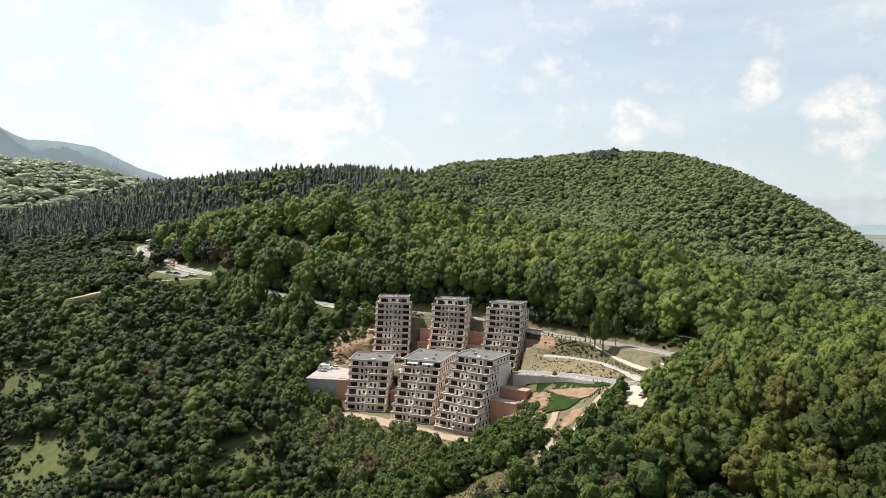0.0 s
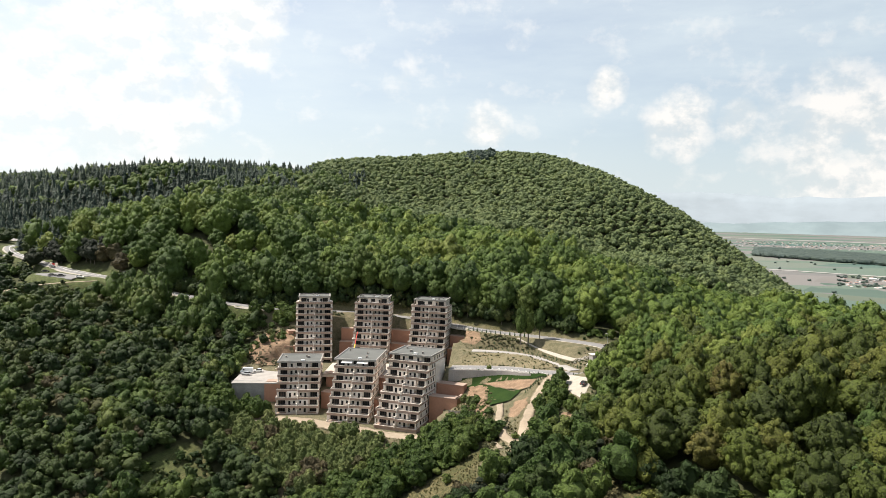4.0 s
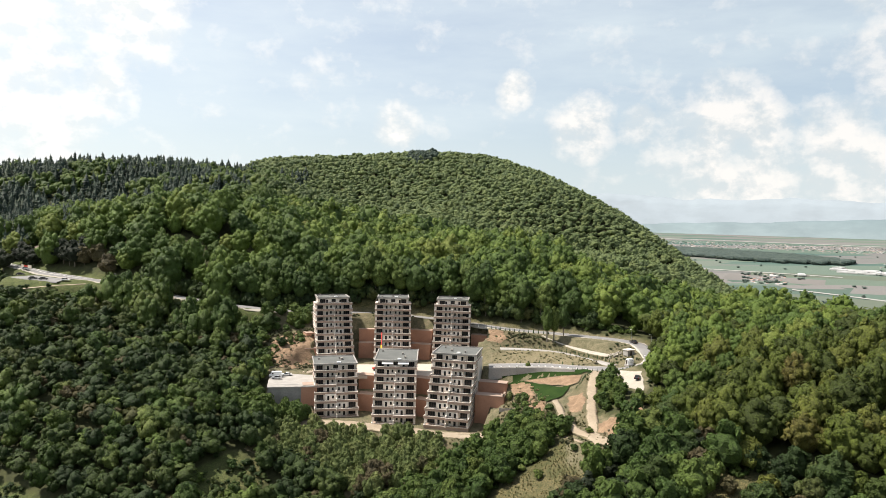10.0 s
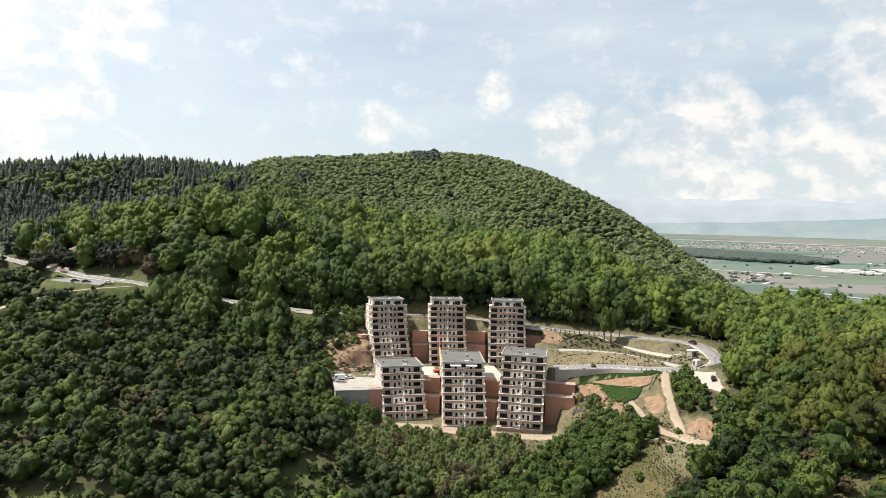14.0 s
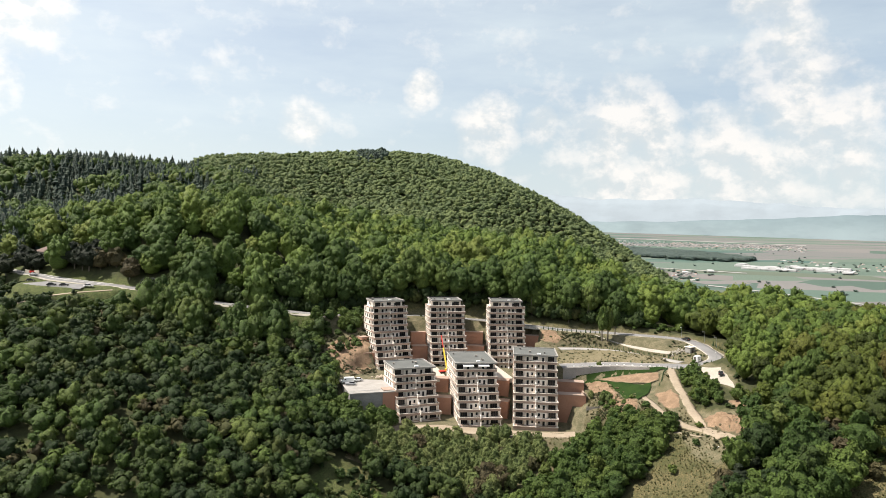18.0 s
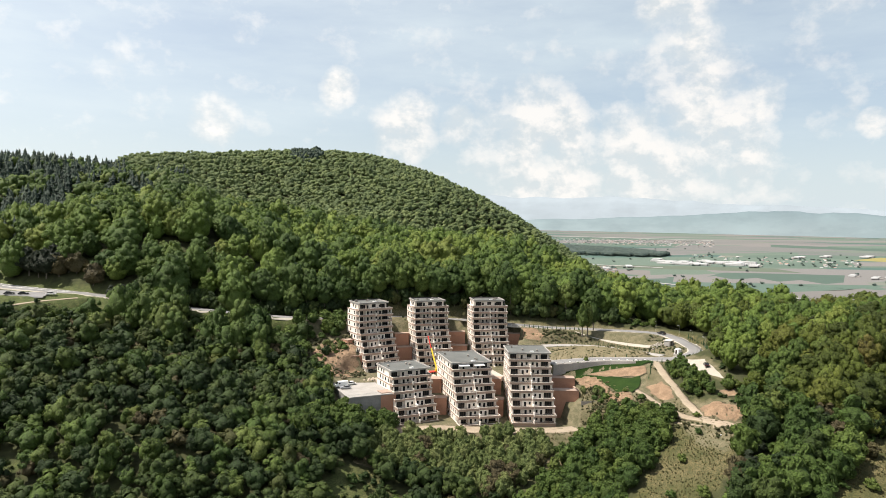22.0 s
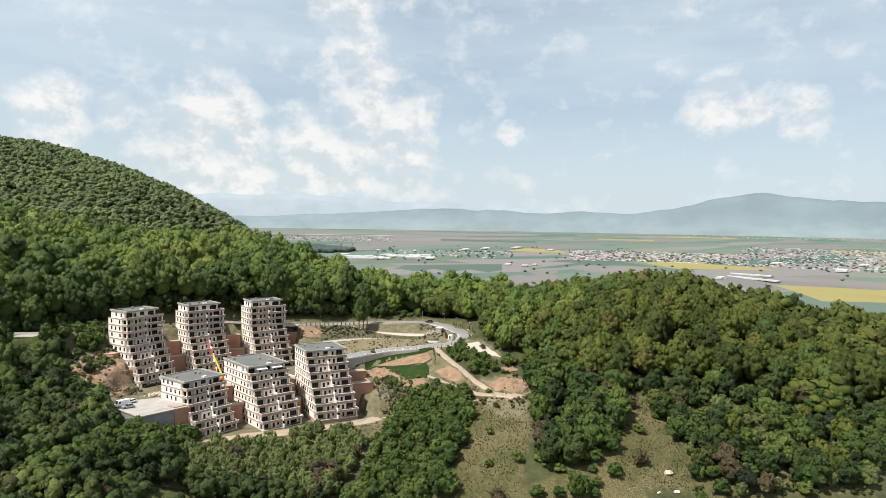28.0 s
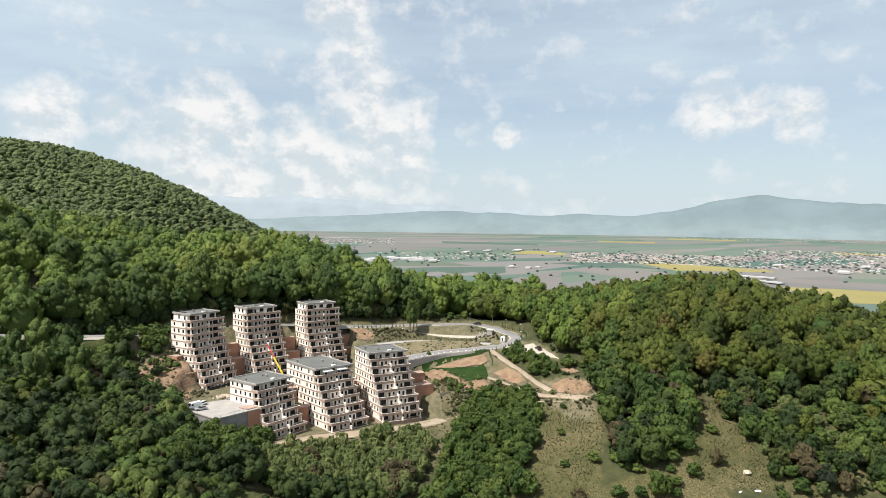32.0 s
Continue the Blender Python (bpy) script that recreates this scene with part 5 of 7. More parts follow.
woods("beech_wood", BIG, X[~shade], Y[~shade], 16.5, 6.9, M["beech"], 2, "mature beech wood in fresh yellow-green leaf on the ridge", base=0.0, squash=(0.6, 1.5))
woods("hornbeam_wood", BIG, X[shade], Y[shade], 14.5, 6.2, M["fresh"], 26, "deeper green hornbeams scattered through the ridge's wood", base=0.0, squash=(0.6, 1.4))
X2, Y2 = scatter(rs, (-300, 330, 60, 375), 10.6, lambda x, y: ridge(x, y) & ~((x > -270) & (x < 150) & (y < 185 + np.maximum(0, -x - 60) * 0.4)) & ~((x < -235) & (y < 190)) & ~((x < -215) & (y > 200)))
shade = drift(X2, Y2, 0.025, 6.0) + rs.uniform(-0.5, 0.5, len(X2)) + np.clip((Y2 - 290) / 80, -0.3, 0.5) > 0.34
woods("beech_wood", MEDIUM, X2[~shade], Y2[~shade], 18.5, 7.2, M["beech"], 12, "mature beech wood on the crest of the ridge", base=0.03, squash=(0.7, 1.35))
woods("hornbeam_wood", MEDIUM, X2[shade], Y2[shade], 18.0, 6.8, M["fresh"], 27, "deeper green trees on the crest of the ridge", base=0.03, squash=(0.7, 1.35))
X, Y = scatter(rs, (-190, 450, 400, 600), 8.8, lambda x, y: (x + 0.2 * y < 520) & ((y > 500) | (x > 40)))
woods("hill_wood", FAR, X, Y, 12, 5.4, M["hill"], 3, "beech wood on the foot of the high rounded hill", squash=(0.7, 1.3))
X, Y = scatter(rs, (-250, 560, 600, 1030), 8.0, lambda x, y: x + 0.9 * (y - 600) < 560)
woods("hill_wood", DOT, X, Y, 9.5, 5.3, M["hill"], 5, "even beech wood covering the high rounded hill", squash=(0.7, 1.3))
X, Y = scatter(rs, (-760, -150, 430, 860), 9.0, lambda x, y: (drift(x, y, 0.016, 2.0) + 0.5 * drift(x, y, 0.06, 8.0) + np.clip((-x - 250) / 260, -1, 0.14) > 0.0) & (lift(x, y) > 60))
woods("spruce_wood", SPIRE, X, Y, 17.5, 12, M["needle"], 6, "dark spruce wood on the far ridge", base=0.0, squash=(0.45, 1.4))
X, Y = scatter(rs, (-760, -150, 430, 860), 11.0, lambda x, y: (drift(x, y, 0.016, 2.0) + 0.5 * drift(x, y, 0.06, 8.0) + np.clip((-x - 250) / 260, -1, 0.14) < 0.05) & (lift(x, y) > 50))
woods("beech_wood", DOT, X, Y, 13, 6, M["fresh"], 16, "beech wood mixed among spruces on the far ridge", base=0.0)
X, Y = scatter(rs, (-560, -230, 165, 430), 7.5, lambda x, y: open_ground(x, y) & ~below_lot(x, y) & ((x < -335) | (y > road_y(x) + 9)) & ~((x > -250) & (y < 192)) & (drift(x, y, 0.01, 5.0) > -0.32))
woods("spruce_wood", SPIRE, X, Y, 16, 10, M["needle"], 7, "dark spruce and pine wood above the winding road", base=0.0)
X, Y = scatter(rs, (-560, -235, 100, 430), 9.5, lambda x, y: open_ground(x, y) & ~below_lot(x, y) & (drift(x, y, 0.01, 5.0) < -0.05 + 0.4 * (y < 230)))
woods("young_wood", MEDIUM, X, Y, 9, 5, M["young"], 17, "deciduous trees round the winding road", base=0.0)
X, Y = scatter(rs, (40, 330, -200, 115), 7.4, lambda x, y: in_poly(x, y, KNOLL) & open_ground(x, y))
front_k = (X < 150) & (Y < 40)
kind_k = rs.uniform(0, 1, len(Y)) + np.clip((-42 - Y) / 60, -0.25, 0.35) + 0.3 * drift(X, Y, 0.05, 9.0)
green_k, brown_k = front_k & (kind_k < 0.46), front_k & (kind_k >= 0.46)
# Brighter leaf colour paints sunlight on the knoll's part by the road.
sunny = green_k & (Y > -38)
green_k &= ~sunny
woods("beech_wood", BIG, X[sunny], Y[sunny], 13.0, 4.6, M["beech"], 28, "yellow-green beeches on the knoll beside the road, brightened as if sunlit", base=0.03, squash=(0.6, 1.35))
woods("oak_wood", BIG, X[green_k], Y[green_k], 13.0, 4.6, M["fresh"], 8, "fresh green beech and oak wood on the knoll beside the road", base=0.03, squash=(0.6, 1.35))
woods("oak_wood", BIG, X[brown_k], Y[brown_k], 13.0, 4.9, M["oak"], 9, "oak and beech wood with yellow-green and brownish new leaves on the knoll", base=0.03, squash=(0.6, 1.4))
woods("oak_wood", FAR, X[~front_k], Y[~front_k], 12.0, 5.2, M["oak"], 18, "oak wood on the far side of the knoll", base=0.03, squash=(0.7, 1.35))
X, Y = scatter(rs, (100, 480, -150, 420), 13, lambda x, y: ~in_poly(x, y, KNOLL) & (x - 0.2 * y > 90) & open_ground(x, y) & ~((x < 330) & (y > 60) & (y < 345)))
woods("oak_wood", FAR, X, Y, 11, 7, M["oak"], 19, "wood running down towards the plain", base=0.0)
X, Y = scatter(rs, (-2700, -1080, 700, 2900), 38, lambda x, y: (lift(x, y) - plain_z(np.hypot(x - CX, y - CY)) > 40) & (x < -0.55 * (y - CY) + CX) & (x > -1.4 * (y - CY)))
woods("far_wood", TINY, X, Y, 18, 19, M["haze_wood"], 20, "distant green forest over the side valley, paled by painted haze", base=0.0)
X, Y = scatter(rs, (0, 60, 880, 960), 8.5, lambda x, y: ((x - 28) / 26) ** 2 + ((y - 918) / 36) ** 2 < 1)
woods("pine_wood", FAR, X, Y, 13, 5.5, M["needle"], 24, "dark pine clump near the hill's summit", base=0.0)
# ---- single trees close to the houses ----
TREES = {}


def tree_kind(key, crown_arrays, tall, wide, mat, bare=0.12, limbs=4):
    """Trunk and crown meshes of one kind of tree, sized in metres."""
    v, f = crown_arrays
    v = v * [wide, wide, tall / 2 * (1 - bare)] + [0, 0, tall * bare]
    me = mesh_of("crown", v, f, [mat], smooth=False)
    tv, tf = trunk_arrays(len(TREES) + 3, tall * 0.72, tall * 0.018 + 0.05, limbs, wide * 0.45)
    TREES[key] = (me, mesh_of("trunk", tv, tf, [M["bark"]]))


def plant(key, x, y, turn, size, name, label, category, group):
    root = thing(name, pose(x, y, ground_z(x, y) - 0.1, 0, 0, turn), label, category, group)
    root.scale = (size, size, size)
    part("trunk", TREES[key][1], root)
    part("crown", TREES[key][0], root)
    return root


for k in range(4):
    tree_kind("hornbeam%d" % k, crown(200 + k, 15, 420, 0.115, spiky=0.55), 7.4, 3.0, M["fresh"], 0.01)
    tree_kind("willow%d" % k, crown(220 + k, 13, 420, 0.10, spiky=0.6), 4.8, 1.6, M["willow"], 0.02)
    tree_kind("shrub%d" % k, crown(240 + k, 11, 300, 0.125, spiky=0.55), 3.2, 2.0, M["fresh"], 0.02)
for k in range(2):
    # Hornbeam again in darker leaves, painting the shade on the lower slopes.
    tree_kind("thorn%d" % k, crown(280 + k, 15, 420, 0.115, spiky=0.55), 7.0, 3.0, M["young"], 0.01)
    tree_kind("oak%d" % k, crown(270 + k, 15, 480, 0.11, spiky=0.55), 7.4, 3.1, M["oak"], 0.01)
tree_kind("brown", crown(260, 13, 300, 0.117, spiky=0.7), 5.5, 2.6, M["brown"], 0.05)
tree_kind("tall", crown(261, 22, 640, 0.10), 18, 3.0, M["fresh"], 0.22)
tree_kind("dark", crown(262, 14, 380, 0.13, spiky=0.6), 6.0, 2.8, M["fir"])
pr = random.Random(11)


def grove(poly, gap, kinds, size, name, label, category, group, seed):
    o = np.array(poly)
    r = np.random.RandomState(seed)
    gx, gy = scatter(r, (o[:, 0].min(), o[:, 0].max(), o[:, 1].min(), o[:, 1].max()), gap, lambda x, y: in_poly(x, y, poly))
    for x, y in zip(gx, gy):
        key = pr.choice(kinds)
        tag = label if key not in ("brown", "dark") else ("half-bare brownish bush on the slope" if key == "brown" else "dark evergreen bush on the slope")
        plant(key, x, y, pr.uniform(0, 360), size * pr.uniform(0.7, 1.3), name, tag, category, group)
    return len(gx)


HB, WI, SH, OK, HB_SHADE = ["hornbeam%d" % k for k in range(4)], ["willow%d" % k for k in range(4)], ["shrub%d" % k for k in range(4)], ["oak0", "oak1"], ["thorn0", "thorn1"]
grove(FRONT, 4.6, HB, 1.0, "hornbeam_tree", "bushy green young hornbeam below the apartment blocks", "tree", "trees below the blocks", 21)
grove(((-96, 10), (-78, 7), (-77, 13), (-82, 20), (-96, 26)), 4.2, HB, 1.3, "hornbeam_tree", "bushy green tree before the parking deck", "tree", "trees before the deck", 27)
grove(((-80, 10), (-66, 13), (-62, 15), (-63, 20), (-80, 19)), 4.0, HB, 1.0, "hornbeam_tree", "bushy green tree against the parking deck's wall", "tree", "trees before the deck", 32)
grove(((19, 10), (26, 8), (29, -8), (24, -12), (20, -2)), 4.6, SH, 0.6, "shrub", "small green shrub on the eroded clay slope", "bush", "shrubs on the clay slope", 33)
grove(((17, 14), (20, 12), (22, 2), (21, -8), (17, -4)), 3.4, WI * 2 + SH, 0.8, "willow_bush", "pale grey-green bush on the rough slope", "bush", "bushes below the lawn", 34)
grove(WILLOWS, 3.0, WI * 9 + ["brown"], 1.35, "willow_bush", "pale grey-green willow bush on the slope", "bush", "bushes below the blocks", 22)
grove(BANK, 5.6, HB * 2 + HB_SHADE * 3 + SH + ["dark", "brown"], 1.4, "hornbeam_tree", "green young tree on the bank below the clay scarp", "tree", "trees on the bank", 23)
grove(((-97, 79), (-82, 84), (-69, 82), (-67, 92), (-90, 92)), 3.8, HB + SH, 0.85, "hornbeam_tree", "green young tree above the clay cut", "tree", "trees above the cut", 26)
grove(((-89, 66), (-82, 79), (-70, 80), (-69, 73), (-78, 68), (-86, 60)), 3.6, SH * 2 + WI + HB_SHADE, 0.75, "shrub", "green shrub growing over the clay cut", "bush", "shrubs on the clay cut", 35)
grove(((48.5, -33), (57, -31), (57, -46), (51, -53), (49.5, -46), (55, -40), (52, -33)), 3.6, SH + HB[:1], 0.9, "shrub", "green shrub round the red clay cutting", "bush", "shrubs round the cutting", 28)
grove(((50, 71), (66, 61.5), (82, 49), (88, 53), (80, 65), (60, 78)), 4.6, HB + SH * 2, 0.85, "shrub", "light green shrub behind the roadside trees", "bush", "shrubs behind the road", 29)
grove(((54, -56), (61, -76), (72, -88), (66, -92), (56, -84), (50, -62)), 4.8, HB + OK + HB_SHADE * 3 + ["brown", "dark"], 1.45, "hornbeam_tree", "green tree at the foot of the knoll", "tree", "trees at the knoll's foot", 30)
grove(TRACKSIDE, 4.0, HB, 0.72, "hornbeam_tree", "dense green young tree beside the dirt track", "tree", "trees beside the track", 24)
grove(SHRUBS, 5.4, HB + SH * 2 + WI + OK + HB_SHADE * 3 + ["brown", "dark"], 1.25, "shrub", "green shrub on the dry brown slope", "bush", "shrubs on the knoll's foot", 25)
grove(((0, -91), (8, -94), (20, -101), (31, -101), (22, -112), (8, -108), (-4, -98)), 5.6, SH * 2 + HB + ["brown"], 1.15, "shrub", "leafy green shrub between the two meadows", "bush", "shrubs between the meadows", 31)
for x, y, s in ((-36, -22, 1.7), (-31, -25, 1.5), (-40, -27, 1.4), (-60, -8, 1.2), (30, -112, 1.0), (-8, -82, 1.0), (56, -94, 0.9), (62, -100, 1.0)):
    plant("brown", x, y, 25 * x, s, "shrub", "half-bare brownish bush in the meadow grass", "bush", "single shrubs")
for x, y, s in ((14, -60, 0.9), (8, -78, 1.2), (2, -70, 0.8), (20, -84, 0.9), (27, -52, 0.7), (44, -104, 1.1), (56, -104, 0.8), (21, -8, 0.8), (19, -3, 0.7), (24, -13, 0.9), (27, -19, 0.8), (16, -12, 0.7), (31, -31, 0.9), (35, -41, 0.7),
                (23, 3, 0.7), (28, 24.5, 0.6), (-10, -18, 0.8), (2, -24, 0.7), (-152, -33, 2.0), (-120, -40, 1.3), (-210, 15, 1.4), (-86, -14, 1.1), (-96, -22, 1.2)):
    plant(pr.choice(SH), x, y, pr.uniform(0, 360), s, "shrub", "rounded green shrub standing alone in the grass", "bush", "single shrubs")
for x, y, s in ((43, 53.5, 1.0), (46.5, 54.5, 0.95), (52, 58, 0.85)):
    plant("tall", x, y, pr.uniform(0, 360), s, "tall_tree", "tall slender tree with bare lower trunk beside the road", "tree", "roadside trees")
for x, y in ((-78, 92), (-70, 97), (-84, 90), (-74, 90), (-66, 92), (-90, 84)):
    plant(pr.choice(SH), x, y, pr.uniform(0, 360), 1.5, "shrub", "leafy shrub on top of the clay cut", "bush", "shrubs on the clay cut")
for x, y in ((-199, 150), (-195, 147), (-203, 148), (-186, 136)):
    plant("brown", x, y, 30 * x, 2.1, "bush", "brownish half-bare tree at the meadow's foot", "tree", "trees by the meadow")
for x, y, s in ((-243, 166, 2.0), (-238, 163, 1.6), (-247, 169, 2.2), (-228, 161, 1.9), (-209, 149, 2.4), (-213, 152, 2.1), (-206, 154, 2.2), (-218, 156, 2.3), (-224, 159, 2.0), (-176, 121, 1.0), (-171, 119, 1.2), (-252, 157, 2.0)):
    plant("dark", x, y, 40 * s, s, "pine_tree", "dark bushy pine beside the car park", "tree", "pines by the car park")

# ---- vehicles ----


def car(kind, paint, x, y, turn, label, z=None):
    """A parked vehicle: body, cabin, panes, four wheels, lamps. It stands along its local x, nose at +x."""
    L, W, H = {"saloon": (4.4, 1.8, 1.45), "van": (5.4, 2.0, 2.4)}[kind]
    zz = (ground_z(x, y) + 0.25) if z is None else z
    root = thing("van" if kind == "van" else "car", pose(x, y, zz, 0, 0, turn), label, kind if kind == "van" else "car", "parked vehicles")

    def shell(name, mat, profile, half, taper):
        bm = bmesh.new()
        sides = []
        for e in (-1, 1):
            sides.append([bm.verts.new((px, e * (half - taper * max(0, pz - 0.85)), pz)) for px, pz in profile])
        bm.faces.new(sides[0])
        bm.faces.new(sides[1][::-1])
        n = len(profile)
        for i in range(n):
            bm.faces.new((sides[0][i], sides[0][(i + 1) % n], sides[1][(i + 1) % n], sides[1][i]))
        bmesh.ops.recalc_face_normals(bm, faces=bm.faces[:])
        bmesh.ops.bevel(bm, geom=bm.edges[:], offset=0.05, segments=1, affect="EDGES")
        return part(name, finish(name, bm, [mat]), root)

    h = L / 2
    if kind == "van":
        shell("body", paint, ((-h, 0.35), (h, 0.35), (h, 0.95), (h - 0.35, 1.15), (h - 1.15, H), (-h, H)), W / 2, 0.06)
        shell("windscreen", M["glass"], ((h - 0.42, 1.22), (h - 0.40, 1.25), (h - 1.05, H - 0.12), (h - 1.07, H - 0.14)), W / 2 - 0.12, 0.06)
        for e in (-1, 1):
            part("side_window", boxes("side_window", M["glass"], (h - 1.9, h - 1.15, e * (W / 2 - 0.05) - 0.03, e * (W / 2 - 0.05) + 0.03, 1.3, 1.95)), root)
    else:
        shell("body", paint, ((-h, 0.3), (h, 0.3), (h, 0.72), (h - 0.5, 0.86), (-h + 0.3, 0.92), (-h, 0.85)), W / 2, 0.0)
        shell("cabin", M["glass"], ((-h + 0.35, 0.88), (h - 1.25, 0.88), (h - 2.0, H - 0.06), (-h + 0.9, H - 0.06)), W / 2 - 0.06, 0.28)
        shell("cabin_roof", paint, ((-h + 0.85, H - 0.07), (h - 1.95, H - 0.07), (h - 2.05, H), (-h + 0.95, H)), W / 2 - 0.2, 0.0)
    for wx in (-h + 0.85, h - 0.9):
        for e in (-1, 1):
            bm = bmesh.new()
            bmesh.ops.create_cone(bm, cap_ends=True, segments=14, radius1=0.33, radius2=0.33, depth=0.22, matrix=Matrix.Rotation(radians(90), 4, "X"))
            wheel = part("wheel", finish("wheel", bm, [M["dark"]]), root, pose(wx, e * (W / 2 - 0.1), 0.33))
            bm = bmesh.new()
            bmesh.ops.create_cone(bm, cap_ends=True, segments=10, radius1=0.2, radius2=0.2, depth=0.24, matrix=Matrix.Rotation(radians(90), 4, "X"))
            part("rim", finish("rim", bm, [M["metal"]]), wheel)
    for e in (-1, 1):
        part("headlight", boxes("headlight", M["metal"], (h - 0.04, h + 0.01, e * 0.62 - 0.16, e * 0.62 + 0.16, 0.58, 0.72)), root)
        part("tail_light", boxes("tail_light", M["red"], (-h - 0.01, -h + 0.04, e * 0.66 - 0.12, e * 0.66 + 0.12, 0.6, 0.8)), root)
    return root


car("van", M["white"], -79.5, 41.0, 186, "white panel van parked on the concrete deck", 10.42)
car("saloon", M["silver"], -78.6, 37.4, 172, "silver-grey car parked beside the white van", 10.42)
car("saloon", M["white"], -75.2, 43.6, 190, "white car parked on the concrete deck", 10.42)
car("saloon", M["black"], 61.0, -14.5, 60, "black car parked on the gravel pad")
car("saloon", M["black"], 79.4, 39.6, 100, "black car on the road bend")
for cx, cy, a, paint, lab in ((-235, 142, 20, "black", "black car parked in the roadside car park"), (-219.5, 123.5, 8, "black", "dark car parked at the car park's edge"), (-213.5, 122.2, 5, "black", "dark car parked at the car park's edge"),
                              (-202, 121.5, 0, "white", "white car parked at the car park's edge"), (-236.5, 151, -30, "silver", "silver car on the road before the gate"), (-298, 183.5, 10, "black", "black car parked in the small lay-by"), (-293.5, 182, 12, "black", "dark car parked in the small lay-by")):
    car("saloon", M[paint], cx, cy, a, lab)

# ---- house by the car park ----


def gable(bm, x0, x1, y0, y1, z, rise, over=0.5):
    """A hipped roof body over a rectangle."""
    a = [bm.verts.new(c) for c in ((x0 - over, y0 - over, z), (x1 + over, y0 - over, z), (x1 + over, y1 + over, z), (x0 - over, y1 + over, z))]
    m = (y0 + y1) / 2
    r = [bm.verts.new(((x0 + (y1 - y0) * 0.3), m, z + rise)), bm.verts.new(((x1 - (y1 - y0) * 0.3), m, z + rise))]
    for f in ((a[0], a[1], r[1], r[0]), (a[2], a[3], r[0], r[1]), (a[1], a[2], r[1]), (a[3], a[0], r[0]), (a[3], a[2], a[1], a[0])):
        bm.faces.new(f)


house = thing("house", pose(-236, 176, ground_z(-236, 170) - 0.6, 0, 0, -32), "cream rendered house with a brown hipped roof beside the road", "house")
part("wall", boxes("wall", M["cream"], (-6, 6, -4.5, 4.5, -3, 7.6)), house)
bm = bmesh.new()
gable(bm, -6, 6, -4.5, 4.5, 7.6, 2.6, 0.8)
part("roof", finish("roof", bm, [M["tile"]]), house)
part("balcony", boxes("balcony", M["frame"], (-5.5, 2, -5.8, -4.5, 3.5, 3.7), (-5.5, 2, -5.85, -5.75, 3.7, 4.6), (-5.5, 2, -5.8, -4.5, 6.3, 6.45)), house, label="dark wooden balcony")
for wx in (-4.4, -1.6, 1.2, 4.2):
    for wz in (0.9, 4.4):
        window(1.4, 1.5, house, pose(wx, -4.53, wz))
for wy in (-2.2, 1.6):
    for wz in (0.9, 4.4):
        window(1.2, 1.4, house, pose(6.03, wy, wz, 0, 0, 90))
part("terrace", boxes("terrace", M["cream"], (-6, 3, -8.5, -4.5, -3, 0.9)), house, label="walled terrace below the balcony")
gate = thing("gate_wall", pose(-240.5, 157.5, ground_z(-238, 157) - 0.2, 0, 0, -33), "white garden wall with a red metal gate by the road", "garden wall")
part("garden_wall", boxes("garden_wall", M["cream"], (-3.2, -0.2, -0.2, 0.2, 0, 2.3)), gate)
part("garden_wall", boxes("garden_wall", M["cream"], (3.4, 6.8, -0.2, 0.2, 0, 2.3)), gate)
part("gate", boxes("gate", M["red"], (-0.2, 3.4, -0.06, 0.06, 0.1, 1.9), *[(-0.2 + 0.4 * i, -0.14 + 0.4 * i, -0.1, 0.1, 0.1, 2.0) for i in range(10)]), gate, label="red sheet metal gate")
hut = thing("house", pose(-156, 182, ground_z(-156, 182), 0, 0, -10), "small pale hut almost hidden among beech trees", "house")
part("wall", boxes("wall", M["cream"], (-4, 4, -3, 3, -1, 3)), hut)
bm = bmesh.new()
gable(bm, -4, 4, -3, 3, 3, 1.6)
part("roof", finish("roof", bm, [M["tile"]]), hut)

# ---- kiosk, shed, lamps, posts ----
kiosk = thing("kiosk", pose(67.6, 11.8, ground_z(67.6, 11.8), 0, 0, 20), "white gatekeeper's booth with rounded roof beside the road fork", "kiosk")
bm = bmesh.new()
bm_box(bm, -1.5, 1.5, -1.1, 1.1, 0.25, 2.6)
bmesh.ops.bevel(bm, geom=[e for e in bm.edges if max(v.co.z for v in e.verts) > 2], offset=0.4, segments=3, affect="EDGES")
part("body", finish("body", bm, [M["white"]]), kiosk)
window(1.6, 1.0, kiosk, pose(0.1, -1.12, 1.05))
window(1.0, 1.0, kiosk, pose(1.52, 0, 1.05, 0, 0, 90))
part("door", boxes("door", M["frame"], (-1.54, -1.49, -0.4, 0.45, 0.3, 2.2)), kiosk)
part("base", boxes("base", M["concrete"], (-1.7, 1.7, -1.3, 1.3, -0.6, 0.25)), kiosk)
shed = thing("shed", pose(71.4, 23.5, ground_z(71.4, 23.5) - 0.1, 0, 0, 25), "small grey concrete shed with a flat roof", "shed")
part("wall", boxes("wall", M["concrete"], (-1.9, 1.9, -1.4, 1.4, -0.4, 2.3)), shed)
part("roof", boxes("roof", M["coping"], (-2.2, 2.2, -1.7, 1.7, 2.3, 2.5)), shed)
part("door", boxes("door", M["frame"], (-0.5, 0.5, -1.45, -1.38, 0, 1.95)), shed)


